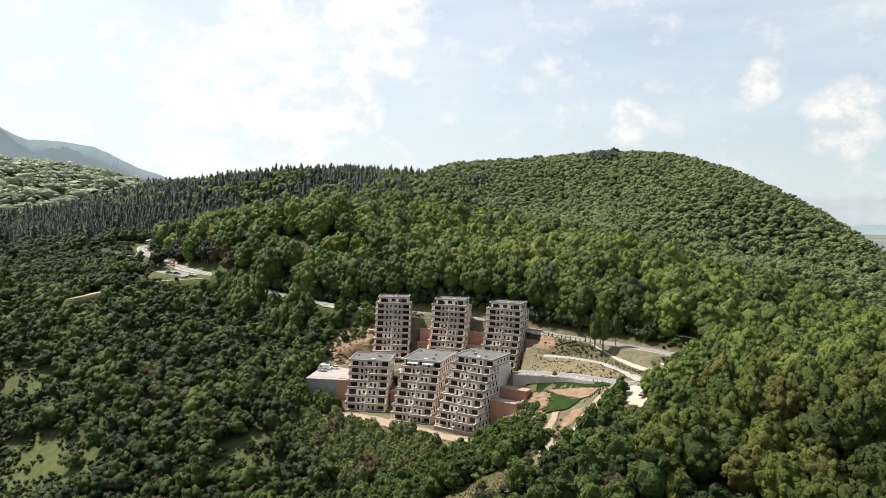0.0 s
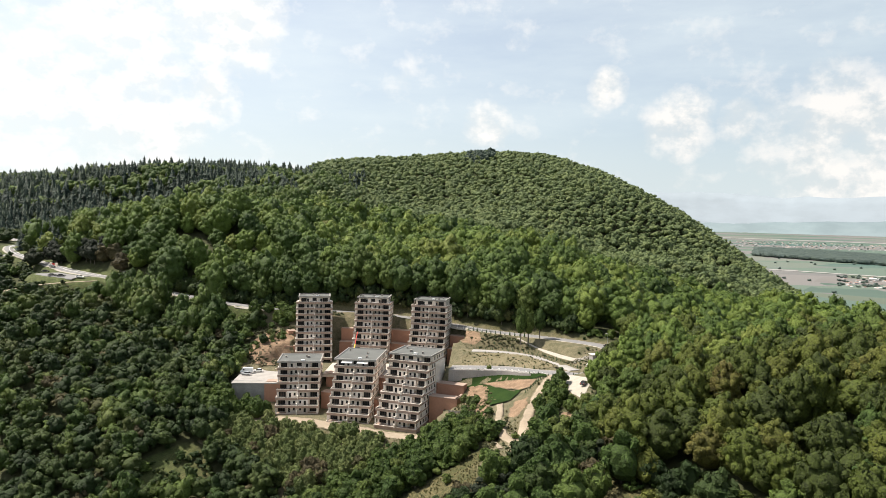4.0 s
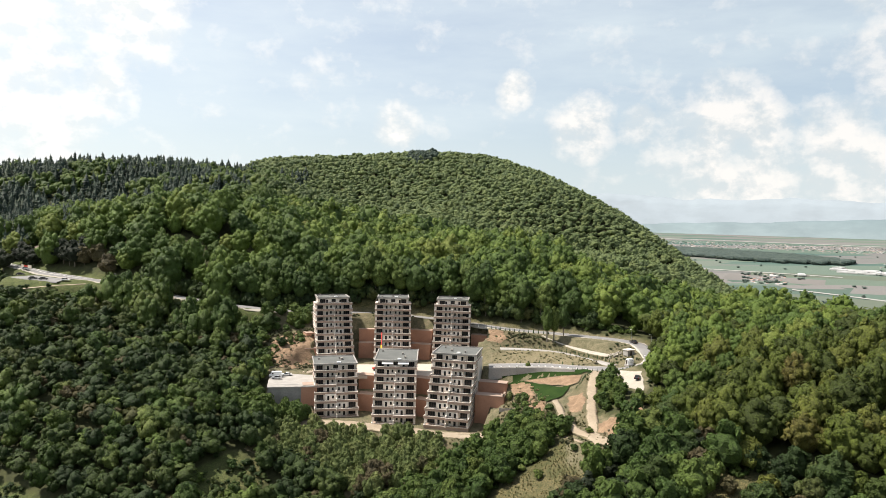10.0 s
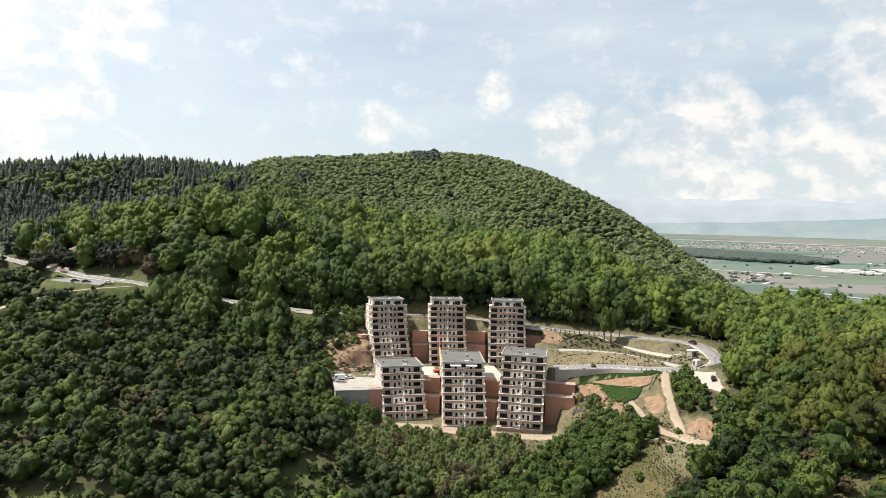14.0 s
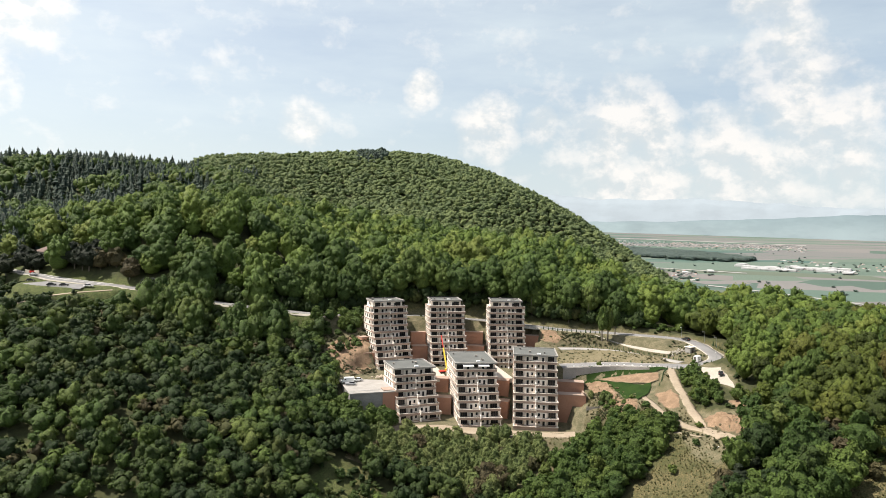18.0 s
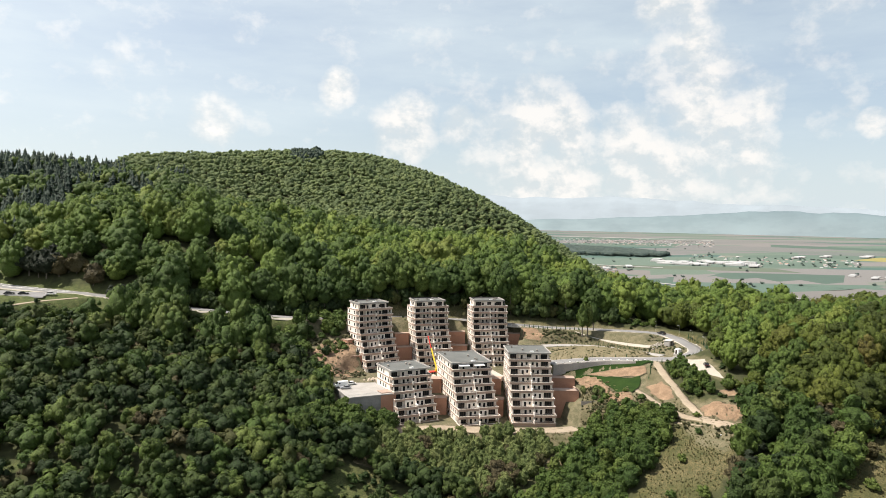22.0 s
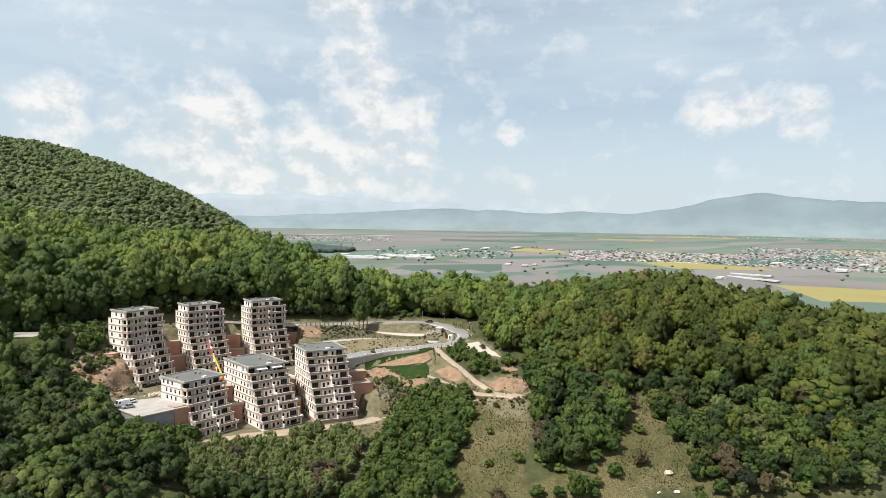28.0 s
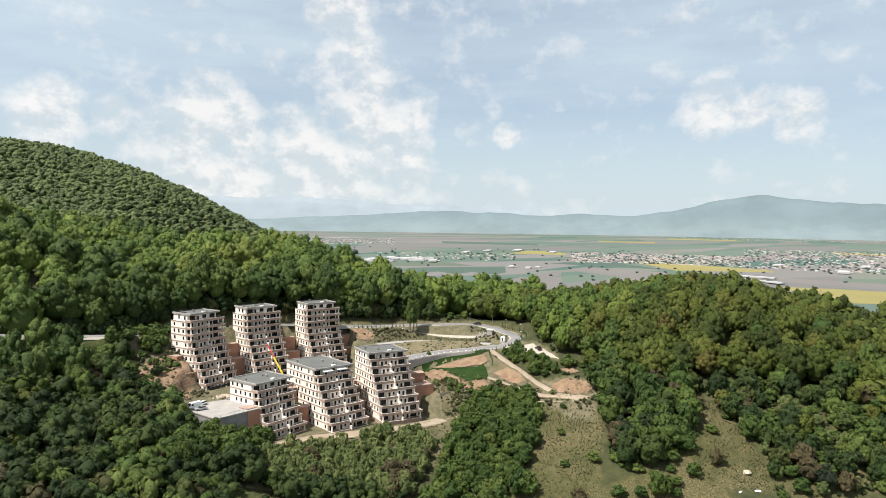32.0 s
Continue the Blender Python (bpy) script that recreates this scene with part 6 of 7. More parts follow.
def street_lamp(x, y, turn):
    root = thing("street_lamp", pose(x, y, ground_z(x, y), 0, 0, turn), "slim white street lamp beside the access road", "street lamp", "street lamps")
    bm = bmesh.new()
    bmesh.ops.create_cone(bm, cap_ends=True, segments=8, radius1=0.09, radius2=0.05, depth=5.2, matrix=Matrix.Translation((0, 0, 2.5)))
    part("pole", finish("pole", bm, [M["metal"]]), root)
    part("arm", boxes("arm", M["metal"], (0, 0.9, -0.03, 0.03, 5.0, 5.08)), root)
    part("lamp_head", boxes("lamp_head", M["white"], (0.5, 1.2, -0.16, 0.16, 5.05, 5.2)), root, label="white lamp head")


U = np.array(UPPER)
for i in (4, 7, 10, 13, 16):
    d = U[i + 1] - U[i - 1]
    nx, ny = d[1], -d[0]
    q = math.hypot(nx, ny)
    street_lamp(U[i][0] + nx / q * 4.6, U[i][1] + ny / q * 4.6, math.degrees(math.atan2(-ny, -nx)))

# clipped evergreens in rows
THUJA = []
for k in range(3):
    r = np.random.RandomState(300 + k)
    n, vs, fs = 0, [], []
    for t in range(6):
        z, rad = 0.05 + 0.18 * t, 0.36 * (1 - t / 6.5)
        ring = [(rad * math.cos(a + t) * r.uniform(0.75, 1.2), rad * math.sin(a + t) * r.uniform(0.75, 1.2), z) for a in np.arange(7) * 0.8976]
        vs += ring + [(0, 0, z + 0.34)]
        fs += [(n + i, n + (i + 1) % 7, n + 7) for i in range(7)]
        n += 8
    THUJA.append(mesh_of("thuja", np.array(vs), np.array(fs), [M["green"]]))
tr = random.Random(5)


def thuja(x, y, size, label="small dark clipped evergreen planted in a row"):
    ob = new("thuja", THUJA[tr.randrange(3)])
    ob.matrix_world = pose(x, y, ground_z(x, y) + 0.1, 0, 0, tr.uniform(0, 360)) @ Matrix.Diagonal((size, size, size * tr.uniform(1.0, 1.4), 1))
    return tagged(ob, label, "shrub", "planted evergreens")


def row(line, off, gap, size, start=0.0, end=1e9):
    p = np.array(line)[:, :2]
    d = np.gradient(p, axis=0)
    d /= np.linalg.norm(d, axis=1)[:, None]
    q = p + np.stack([-d[:, 1], d[:, 0]], 1) * off
    run = np.concatenate([[0], np.cumsum(np.linalg.norm(np.diff(q, axis=0), axis=1))])
    for s in np.arange(max(start, 0.5), min(end, run[-1]), gap):
        thuja(float(np.interp(s, run, q[:, 0])) + tr.uniform(-0.15, 0.15), float(np.interp(s, run, q[:, 1])) + tr.uniform(-0.15, 0.15), size * tr.uniform(0.8, 1.2))


row(UPPER, 4.9, 2.3, 1.25, 78, 128)
row(UPPER, -5.0, 1.9, 1.3, 12, 48)
row(MID, 3.6, 2.6, 0.95)
row(LOWER, -4.4, 2.0, 1.0, 36, 50)
row(LOWER, 4.6, 5.0, 1.2, 2, 40)
row(((49.5, 5.5), (46.5, 3), (44, -1), (41, -3.5)), 0, 1.2, 0.9)
row(((78, 9), (74, 4.2), (66, 3.2), (60, 4)), 0, 1.8, 1.2)
for shift, gap in ((3.2, 2.4), (5.8, 2.8), (8.4, 2.6)):
    row([(20, 66.5 - shift), (34, 62.5 - shift), (45, 57 - shift), (52, 47 - shift), (58, 38 - shift)], 0, gap, 0.75)

# grey retaining wall and marker stones along the lower access road
LW = np.array(LOWER)
wall = thing("retaining_wall", pose(0, 0, 0), "grey board-marked concrete wall below the access road", "retaining wall", "retaining walls")
dd = np.gradient(LW[:, :2], axis=0)
dd /= np.linalg.norm(dd, axis=1)[:, None]
edge = LW[:, :2] + np.stack([dd[:, 1], -dd[:, 0]], 1) * 5.0
for i in range(0, 12):
    a, b = edge[i], edge[i + 1]
    z = LW[i][2] + 0.1
    m = pose(a[0], a[1], z, 0, 0, math.degrees(math.atan2(b[1] - a[1], b[0] - a[0])))
    ln = float(np.hypot(*(b - a)))
    part("wall_panel", boxes("wall_panel", M["concrete"], (0, ln - 0.03, -0.2, 0.2, -4.5, 0.35), (0.1, 0.2, -0.24, -0.2, -4.5, 0.3), (ln / 2, ln / 2 + 0.1, -0.24, -0.2, -4.5, 0.3)), wall, m)
for i in range(1, len(LW) - 3):
    x, y = LW[i][:2] + np.array([dd[i][1], -dd[i][0]]) * 2.5
    ob = new("marker_stone", boxes("marker_stone", M["white"], (-0.35, 0.35, -0.12, 0.12, -0.1, 0.32), (-0.3, 0.3, -0.1, 0.1, 0.32, 0.38)))
    ob.matrix_world = pose(x, y, LW[i][2] + 0.28, 0, 0, math.degrees(math.atan2(dd[i][1], dd[i][0])))
    tagged(ob, "short white painted marker stone on the road's edge", "marker", "marker stones")

# guard rail of posts along the upper road beside the blocks
rail = thing("guard_rail", pose(0, 0, 0), "low guard rail on white posts beside the road", "guard rail")
k0, k1 = [int(np.argmin(np.hypot(U[:, 0] - q[0], U[:, 1] - q[1]))) for q in ((34, 69), (8, 81))]
for i in range(k0, k1):
    d = U[i + 1] - U[i]
    q = math.hypot(d[0], d[1])
    x, y = U[i][0] - d[1] / q * 4.1, U[i][1] + d[0] / q * 4.1
    m = pose(x, y, U[i][2] + 0.1, 0, 0, math.degrees(math.atan2(d[1], d[0])))
    part("rail_post", boxes("rail_post", M["white"], (-0.1, 0.1, -0.1, 0.1, -0.4, 0.9)), rail, m)
    part("rail_beam", boxes("rail_beam", M["metal"], (0, q, -0.16, -0.1, 0.5, 0.8)), rail, m)

# lorry crane raised before the upper middle block
crane = thing("lorry_crane", pose(-34.2, 49.6, 11.5), "lorry crane with a raised yellow and red telescopic arm", "crane")
part("chassis", boxes("chassis", M["red"], (-3.6, 3.4, -1.1, 1.1, 0.7, 1.2), (1.9, 3.4, -1.1, 1.1, 1.2, 2.8)), crane, label="red lorry chassis and cab")
for wx in (-2.6, -1.4, 2.4):
    for e in (-1, 1):
        bm = bmesh.new()
        bmesh.ops.create_cone(bm, cap_ends=True, segments=12, radius1=0.5, radius2=0.5, depth=0.3, matrix=Matrix.Rotation(radians(90), 4, "X"))
        part("wheel", finish("wheel", bm, [M["dark"]]), crane, pose(wx, e * 0.95, 0.5))
part("turret", boxes("turret", M["yellow"], (-0.8, 0.8, -0.7, 0.7, 1.2, 2.1)), crane)
rise = Vector((0.4, 15.9, 13.6)).normalized()
arm = Matrix.Translation((0, 0.2, 1.9)) @ rise.to_track_quat("Z", "Y").to_matrix().to_4x4()
part("boom", boxes("boom", M["yellow"], (-0.24, 0.24, -0.28, 0.28, 0, 12.0)), crane, arm, "yellow lower boom section")
part("boom", boxes("boom", M["red"], (-0.17, 0.17, -0.2, 0.2, 12.0, 19.0), (-0.26, 0.26, -0.26, 0.26, 19.0, 19.4)), crane, arm, "red upper boom section")

# ---- stones, rubble, scattered things ----


def stone_mesh(seed, flat=0.7):
    r = np.random.RandomState(seed)
    v, f = ICO2
    u = v * (1 + r.uniform(-0.18, 0.18, (len(v), 1))) * [1, r.uniform(0.7, 1.0), flat]
    return u, f


STONES = [mesh_of("boulder", *stone_mesh(400 + k), [M["stone"]]) for k in range(3)]
for x, y, s in ((33, -120.5, 1.5), (59, -140, 1.7), (63, -134, 1.6), (62, -131, 2.4), (66, -133.5, 1.5), (59, -125, 1.4)):
    ob = new("boulder", STONES[int(x) % 3])
    ob.matrix_world = pose(x, y, ground_z(x, y) + 0.2, 0, 0, x * 40) @ Matrix.Diagonal((s, s, s * 0.7, 1))
    tagged(ob, "pale tan boulder lying on the slope", "boulder", "boulders")
patch("rock_outcrop", ((56, -122), (62, -124), (70, -131), (66, -142), (59, -143), (60, -132)), M["dirt"], 0.2, "bare tan rock and earth among the shrubs", "rock", 0.8, 1.8)
bare = patch("dirt_patch", ((38, -64), (42, -66), (41, -74), (37, -72)), M["clay"], 0.2, "small bare earth slip between bushes", "ground", 0.8, 0.8)
for x, y, s in ((73, -131, 0.7), (31, -58, 0.45), (28, -126, 0.8), (24, -122, 0.6)):
    ob = new("stone_slab", boxes("stone_slab", M["white"], (-1.2, 1.2, -0.5, 0.5, 0, 0.35), (-0.9, 0.7, -0.4, 0.35, 0.35, 0.6)))
    ob.matrix_world = pose(x, y, ground_z(x, y) + 0.05, 4, 3, x * 30) @ Matrix.Diagonal((s, s, s, 1))
    tagged(ob, "white stone slab lying in the grass", "stone", "white slabs")


def rubble(name, mat, cx, cy, spread_x, spread_y, count, size, label, z=None):
    r = np.random.RandomState(int(abs(cx * 7 + cy)))
    vs, fs, n = [], [], 0
    for k in range(count):
        x, y = cx + r.normal() * spread_x, cy + r.normal() * spread_y
        v, f = stone_mesh(int(r.randint(900)), r.uniform(0.5, 0.9)) if size > 0.8 else (ICO1[0] * r.uniform(0.7, 1.2, (len(ICO1[0]), 1)), ICO1[1])
        base = ground_z(x, y) + 0.15 if z is None else z
        vs.append(v * size * r.uniform(0.4, 1.2) + [x, y, base + abs(r.normal()) * size * 0.5])
        fs.append(f + n)
        n += len(v)
    ob = new(name, mesh_of(name, np.concatenate(vs), np.concatenate(fs), [mat]))
    return tagged(ob, label, "rubble", kind="stuff")


rubble("rubble", M["stone"], -62.5, 47.5, 2.2, 1.4, 90, 0.55, "heap of pale broken stone beside the upper block", 10.6)
rubble("rubble", M["verge"], 66.5, 25.5, 1.8, 1.2, 60, 0.4, "pale rubble beside the shed")
rubble("rubble", M["clay"], 43, -48, 3.0, 3.5, 80, 0.5, "clods of red clay below the scarp")
rubble("rubble", M["clay"], -78, 60, 6, 4, 120, 0.6, "clods and stones at the foot of the cut slope")
# wooden gate and fence beside the end block
fence = thing("fence", pose(12.2, 1.4, ground_z(12, 2) - 0.3, 0, 0, -18), "grey weathered board fence beside the end block", "fence")
for k in range(14):
    part("board", boxes("board", M["board"], (k * 0.42, k * 0.42 + 0.36, -0.03, 0.03, 0, 2.4 + 0.12 * math.sin(k * 2.1))), fence)
part("fence_rail", boxes("fence_rail", M["board"], (0, 5.8, 0.03, 0.09, 0.6, 0.72), (0, 5.8, 0.03, 0.09, 1.7, 1.82)), fence)

# weeds and low scrub
WEED = [crown(500 + k, 3, 26, 0.32, fine=0.9) for k in range(5)]
wr = np.random.RandomState(77)


def weeds(poly, gap, tall, wide, mat, seed, label):
    o = np.array(poly)
    X, Y = scatter(wr, (o[:, 0].min(), o[:, 0].max(), o[:, 1].min(), o[:, 1].max()), gap, lambda x, y: in_poly(x, y, poly) & off_lines(x, y, ((TRACK, 2.6), (LOBE, 2.2), (LOWER, 4.5), (MID, 3.6), (UPPER, 4.6), (PATHWAY, 1.4), (SHEDPATH, 1.5), (YARD, 5))))
    keep = drift(X, Y, 0.11, seed) + wr.uniform(-0.25, 0.25, len(X)) > 0.02
    woods("low_scrub", WEED, X[keep], Y[keep], tall, wide, mat, seed, label, base=0.0, category="scrub", squash=(0.4, 1.6))


weeds(SHRUBS, 2.4, 1.3, 0.9, M["young"], 33, "low weeds between the shrubs")
weeds(((6, -8), (20, 0), (22, 12), (18, 20), (28, 14), (31, -10), (40, -30), (34, -46), (29, -40), (24, -20), (12, -14)), 1.6, 0.8, 0.65, M["tuft"], 34, "weeds on the clay slope")
weeds(((16, 70), (30, 64), (48, 54), (60, 38), (64, 26), (56, 24), (47, 47), (34, 55), (20, 57)), 1.4, 0.8, 0.7, M["scrubleaf"], 35, "low plants on the planted bank")
weeds(((17, 49), (33, 47), (44, 40), (52, 28), (56, 16), (46, 19), (36, 27), (24, 31), (14, 33)), 1.7, 0.5, 0.5, M["scrubleaf"], 36, "dry tufts on the bank")
weeds(((8, -6), (19, 0), (20, 12), (24, 8), (26, -12), (22, -20), (12, -14)), 1.25, 1.0, 0.75, M["scrubleaf"], 54, "rough dry weeds on the slope beside the end block")
weeds(((22, -16), (28, -24), (34, -44), (44, -60), (30, -60), (20, -40)), 1.7, 0.9, 0.7, M["scrubleaf"], 55, "rough dry weeds below the footpath")
weeds(WILLOWS, 2.2, 1.5, 1.0, M["willow"], 37, "grey-green undergrowth below the blocks")
weeds(((-98, 84), (-66, 88), (-66, 56), (-92, 52)), 1.7, 1.0, 0.8, M["scrubleaf"], 38, "tufts on the clay cut")
weeds(((64, 14), (62, 30), (72, 40), (77, 36), (76, 16), (70, 12)), 1.8, 0.5, 0.55, M["young"], 39, "low grass round the shed")
weeds(((-262, 140), (-214, 112), (-168, 108), (-150, 84), (-250, 80)), 2.6, 2.2, 1.5, M["young"], 40, "low bushes below the car park")
weeds(((52, 72), (66, 58), (84, 50), (82, 40), (60, 56)), 2.6, 1.6, 1.2, M["young"], 41, "low bushes behind the roadside trees")
weeds(((-335, 235), (-296, 190), (-264, 166), (-240, 150), (-240, 100), (-335, 100)), 3.0, 2.6, 1.9, M["young"], 53, "low bushes below the road's bend")
weeds(MEADOWS[2], 2.6, 1.6, 1.2, M["young"], 42, "low bushes in the valley clearing")
weeds(MEADOWS[3], 2.6, 1.6, 1.2, M["young"], 43, "low bushes in the lower clearing")
weeds(MEADOWS[4], 2.6, 1.6, 1.2, M["young"], 44, "low bushes in the small clearing")
weeds(((56, 1), (64, -1), (70, 1), (80, 5), (72, 4), (60, 3)), 1.8, 0.9, 0.8, M["young"], 45, "low weeds beside the gravel pad")
weeds(((62, -22), (67, -10), (66, -24), (58, -32), (50, -34), (50, -50), (46, -56), (42, -58), (49, -52), (47, -38)), 1.9, 1.2, 0.9, M["young"], 46, "low scrub round the clay scarp")
weeds(((-14, 90), (-44, 95), (-66, 92), (-65, 86), (-44, 89), (-16, 87)), 2.0, 0.9, 0.8, M["young"], 47, "weeds on the bank behind the upper blocks")
weeds(BANK, 2.3, 2.0, 1.4, M["fresh"], 48, "undergrowth between the trees on the bank")
weeds(FRONT, 2.5, 2.0, 1.4, M["fresh"], 49, "undergrowth between the young trees below the blocks")
weeds(((54, -56), (61, -76), (72, -88), (66, -92), (56, -84), (50, -62)), 2.4, 2.0, 1.4, M["fresh"], 50, "undergrowth at the knoll's foot")


def tuft_arrays(seed):
    """A tussock about 1 in radius and 2 high: a ring of leaning blades."""
    r = np.random.RandomState(seed)
    turn, out = r.uniform(0, 2 * math.pi, 9), r.uniform(0.3, 1.0, 9)
    d = np.stack([np.cos(turn), np.sin(turn), 0 * turn], 1)
    e = np.stack([-np.sin(turn), np.cos(turn), 0 * turn], 1) * r.uniform(0.25, 0.5, (9, 1))
    v = np.stack([d * 0.25 - e, d * 0.25 + e, d * out[:, None] + np.stack([0 * out, 0 * out, 2.2 - 1.2 * out], 1)], 1)
    return v.reshape(-1, 3), np.arange(27).reshape(-1, 3)


TUFT = [tuft_arrays(600 + k) for k in range(6)]


def tussocks(poly, gap, tall, wide, mat, seed, label):
    o = np.array(poly)
    X, Y = scatter(wr, (o[:, 0].min(), o[:, 0].max(), o[:, 1].min(), o[:, 1].max()), gap, lambda x, y: in_poly(x, y, poly) & off_lines(x, y, ((TRACK, 2.2), (LOBE, 1.8), (LOWER, 4), (MID, 3.2), (UPPER, 4.4), (PATHWAY, 1.1), (SHEDPATH, 1.2), (YARD, 3.5))))
    keep = drift(X, Y, 0.16, seed) + wr.uniform(-0.6, 0.6, len(X)) > -0.1
    woods("grass_tussocks", TUFT, X[keep], Y[keep], tall, wide, mat, seed, label, base=0.0, category="grass", squash=(0.5, 1.5))


tussocks(GRASS_A, 1.0, 0.55, 0.42, M["tuft"], 61, "dry grass tussocks over the sloping meadow")
tussocks(GRASS_B, 1.0, 0.55, 0.42, M["tuft"], 62, "dry grass tussocks over the lower meadow")
SIDE = ((6, -8), (12, 0), (16, 8), (21, 13), (24, 10), (27, -8), (30, -24), (38, -30), (46, 2), (50, 2), (42, -30), (34, -46), (22, -24), (12, -15))
tussocks(SIDE, 0.95, 0.8, 0.5, M["tuft"], 63, "dry grass tussocks on the rough slope by the end block")
tussocks(SIDE, 1.5, 0.9, 0.6, M["scrubleaf"], 64, "green weeds on the rough slope by the end block")
tussocks(((-78, 8), (-40, 2), (0, -12), (14, -16), (18, -30), (8, -44), (-20, -26), (-60, -14), (-84, -4)), 1.3, 0.9, 0.6, M["tuft"], 65, "dry grass tussocks below the apartment blocks")
tussocks(((15, 70), (30, 64.5), (42, 60), (50, 51), (58, 39), (62, 28), (56, 16), (46, 19), (36, 27), (24, 31), (14, 33), (17, 49)), 1.1, 0.6, 0.5, M["tuft"], 66, "dry grass tussocks on the planted banks")

# ---- far mountains ----


def mountain_range(name, r, crest, mat, label, seed, foot=0):
    """A long ridge standing round part of the horizon: crest gives azimuth to the left of +y and height, both in degrees."""
    az = np.linspace(crest[0][0], crest[-1][0], 220)
    a, e = np.array(crest).T
    order = np.argsort(a)
    el = np.interp(az, a[order], e[order])
    el = el + np.array([noise.fractal((t * 0.35, seed, 0.0), 0.9, 2.1, 5) * 0.15 for t in az])
    rows = []
    for k, (dr, share) in enumerate(((-150, 0.0), (-95, 0.42), (-40, 0.80), (0, 1.0), (40, 0.75), (90, 0.0))):
        rr = r + dr + np.array([noise.noise((t * 0.25, k * 1.7, seed)) * 14 for t in az]) * (share not in (0.0,))
        top = EYE_Z + r * np.tan(np.radians(el))
        z = foot + (top - foot) * share + np.array([noise.noise((t * 1.3, k * 3.1, seed + 4)) * 22 for t in az]) * (share not in (0.0, 1.0))
        rows.append(np.stack([CX - rr * np.sin(np.radians(az)), CY + rr * np.cos(np.radians(az)), z], 1))
    v = np.stack(rows, 0)
    m, n = v.shape[:2]
    i = np.arange(m * n).reshape(m, n)
    f = np.stack([i[:-1, :-1], i[:-1, 1:], i[1:, 1:], i[1:, :-1]], -1).reshape(-1, 4)
    return tagged(new(name, mesh_of(name, v.reshape(-1, 3), f, [mat], smooth=True)), label, "mountains", kind="structure")


mountain_range("mountain_range", 4660, ((0, -0.3), (-15, -0.3), (-22, -0.2), (-28, 0.0), (-33, 0.2), (-38, 0.5), (-44, 0.9), (-48, 0.85), (-52, 0.6), (-56, 0.75), (-60, 0.65), (-63, 1.1), (-66, 1.9), (-69.6, 2.4), (-73, 1.9), (-80, 1.5), (-95, 1.2)), M["near_range"], "wooded hills in painted haze beyond the plain", 1.0)
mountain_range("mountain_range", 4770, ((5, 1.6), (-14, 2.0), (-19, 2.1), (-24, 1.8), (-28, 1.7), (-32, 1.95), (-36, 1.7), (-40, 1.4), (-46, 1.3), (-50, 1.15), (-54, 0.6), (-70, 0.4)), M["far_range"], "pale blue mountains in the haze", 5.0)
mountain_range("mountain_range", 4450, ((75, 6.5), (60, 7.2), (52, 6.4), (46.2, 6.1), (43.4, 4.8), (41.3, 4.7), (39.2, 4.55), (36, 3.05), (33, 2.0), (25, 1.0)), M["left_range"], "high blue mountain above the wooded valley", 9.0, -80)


# ---- the plain: fields, woods, works and villages ----


def on_plain(az, big):
    """Place on the drawn-in plain for an azimuth (to the left of +y) and a true distance; also the local scale."""
    az, big = np.radians(np.asarray(az, float)), np.asarray(big, float)
    r = drawn(big)
    return CX - r * np.sin(az), CY + r * np.cos(az), plain_z(r), r / big


def field(corners, mat, label, rise=1.6, n=14):
    """A field between four corners given as azimuth and distance."""
    c = np.array(corners, float)
    u, v = np.meshgrid(np.linspace(0, 1, n), np.linspace(0, 1, n))
    u, v = u[..., None], v[..., None]
    p = (1 - u) * (1 - v) * c[0] + u * (1 - v) * c[1] + u * v * c[2] + (1 - u) * v * c[3]
    x, y, z, _ = on_plain(p[..., 0].ravel(), p[..., 1].ravel())
    i = np.arange(n * n).reshape(n, n)
    f = np.stack([i[:-1, :-1], i[:-1, 1:], i[1:, 1:], i[1:, :-1]], -1).reshape(-1, 4)
    top = np.stack([x, y, z + rise], 1)
    return tagged(new("field", mesh_of("field", top, f, [mat], smooth=True)), label, "field", kind="structure")


# Field tones muted towards grey-blue: the haze over the plain is painted in.
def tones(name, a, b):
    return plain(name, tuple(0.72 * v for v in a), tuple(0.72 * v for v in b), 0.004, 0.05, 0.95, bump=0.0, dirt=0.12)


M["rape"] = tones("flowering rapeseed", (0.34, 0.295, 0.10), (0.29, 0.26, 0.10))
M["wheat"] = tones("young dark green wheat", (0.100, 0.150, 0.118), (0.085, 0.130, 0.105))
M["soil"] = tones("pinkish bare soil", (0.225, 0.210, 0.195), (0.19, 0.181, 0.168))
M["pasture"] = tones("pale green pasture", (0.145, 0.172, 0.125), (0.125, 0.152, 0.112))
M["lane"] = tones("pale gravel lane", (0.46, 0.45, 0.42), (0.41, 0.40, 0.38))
# Blue-grey leaves carry the same painted haze.
M["strip"] = leafy("far forest strip with painted haze", [(0.0, (0.110, 0.150, 0.140)), (1.0, (0.160, 0.205, 0.180))], 0.4, grain=0.05, gap_shade=1.0)
M["pale"] = plain("pale cladding", (0.46, 0.455, 0.45), (0.38, 0.38, 0.375), 0.02, 0.3, 0.6, bump=0.0, dirt=0.1)
M["tiles"] = plain("faded red roof tiles", (0.33, 0.21, 0.165), (0.27, 0.18, 0.145), 0.02, 0.3, 0.8, bump=0.0)

RAPE = "field of yellow flowering rapeseed on the plain"
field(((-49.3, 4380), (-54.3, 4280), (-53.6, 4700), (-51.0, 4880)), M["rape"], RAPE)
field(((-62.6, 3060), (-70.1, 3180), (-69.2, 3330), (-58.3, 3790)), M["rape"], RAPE)
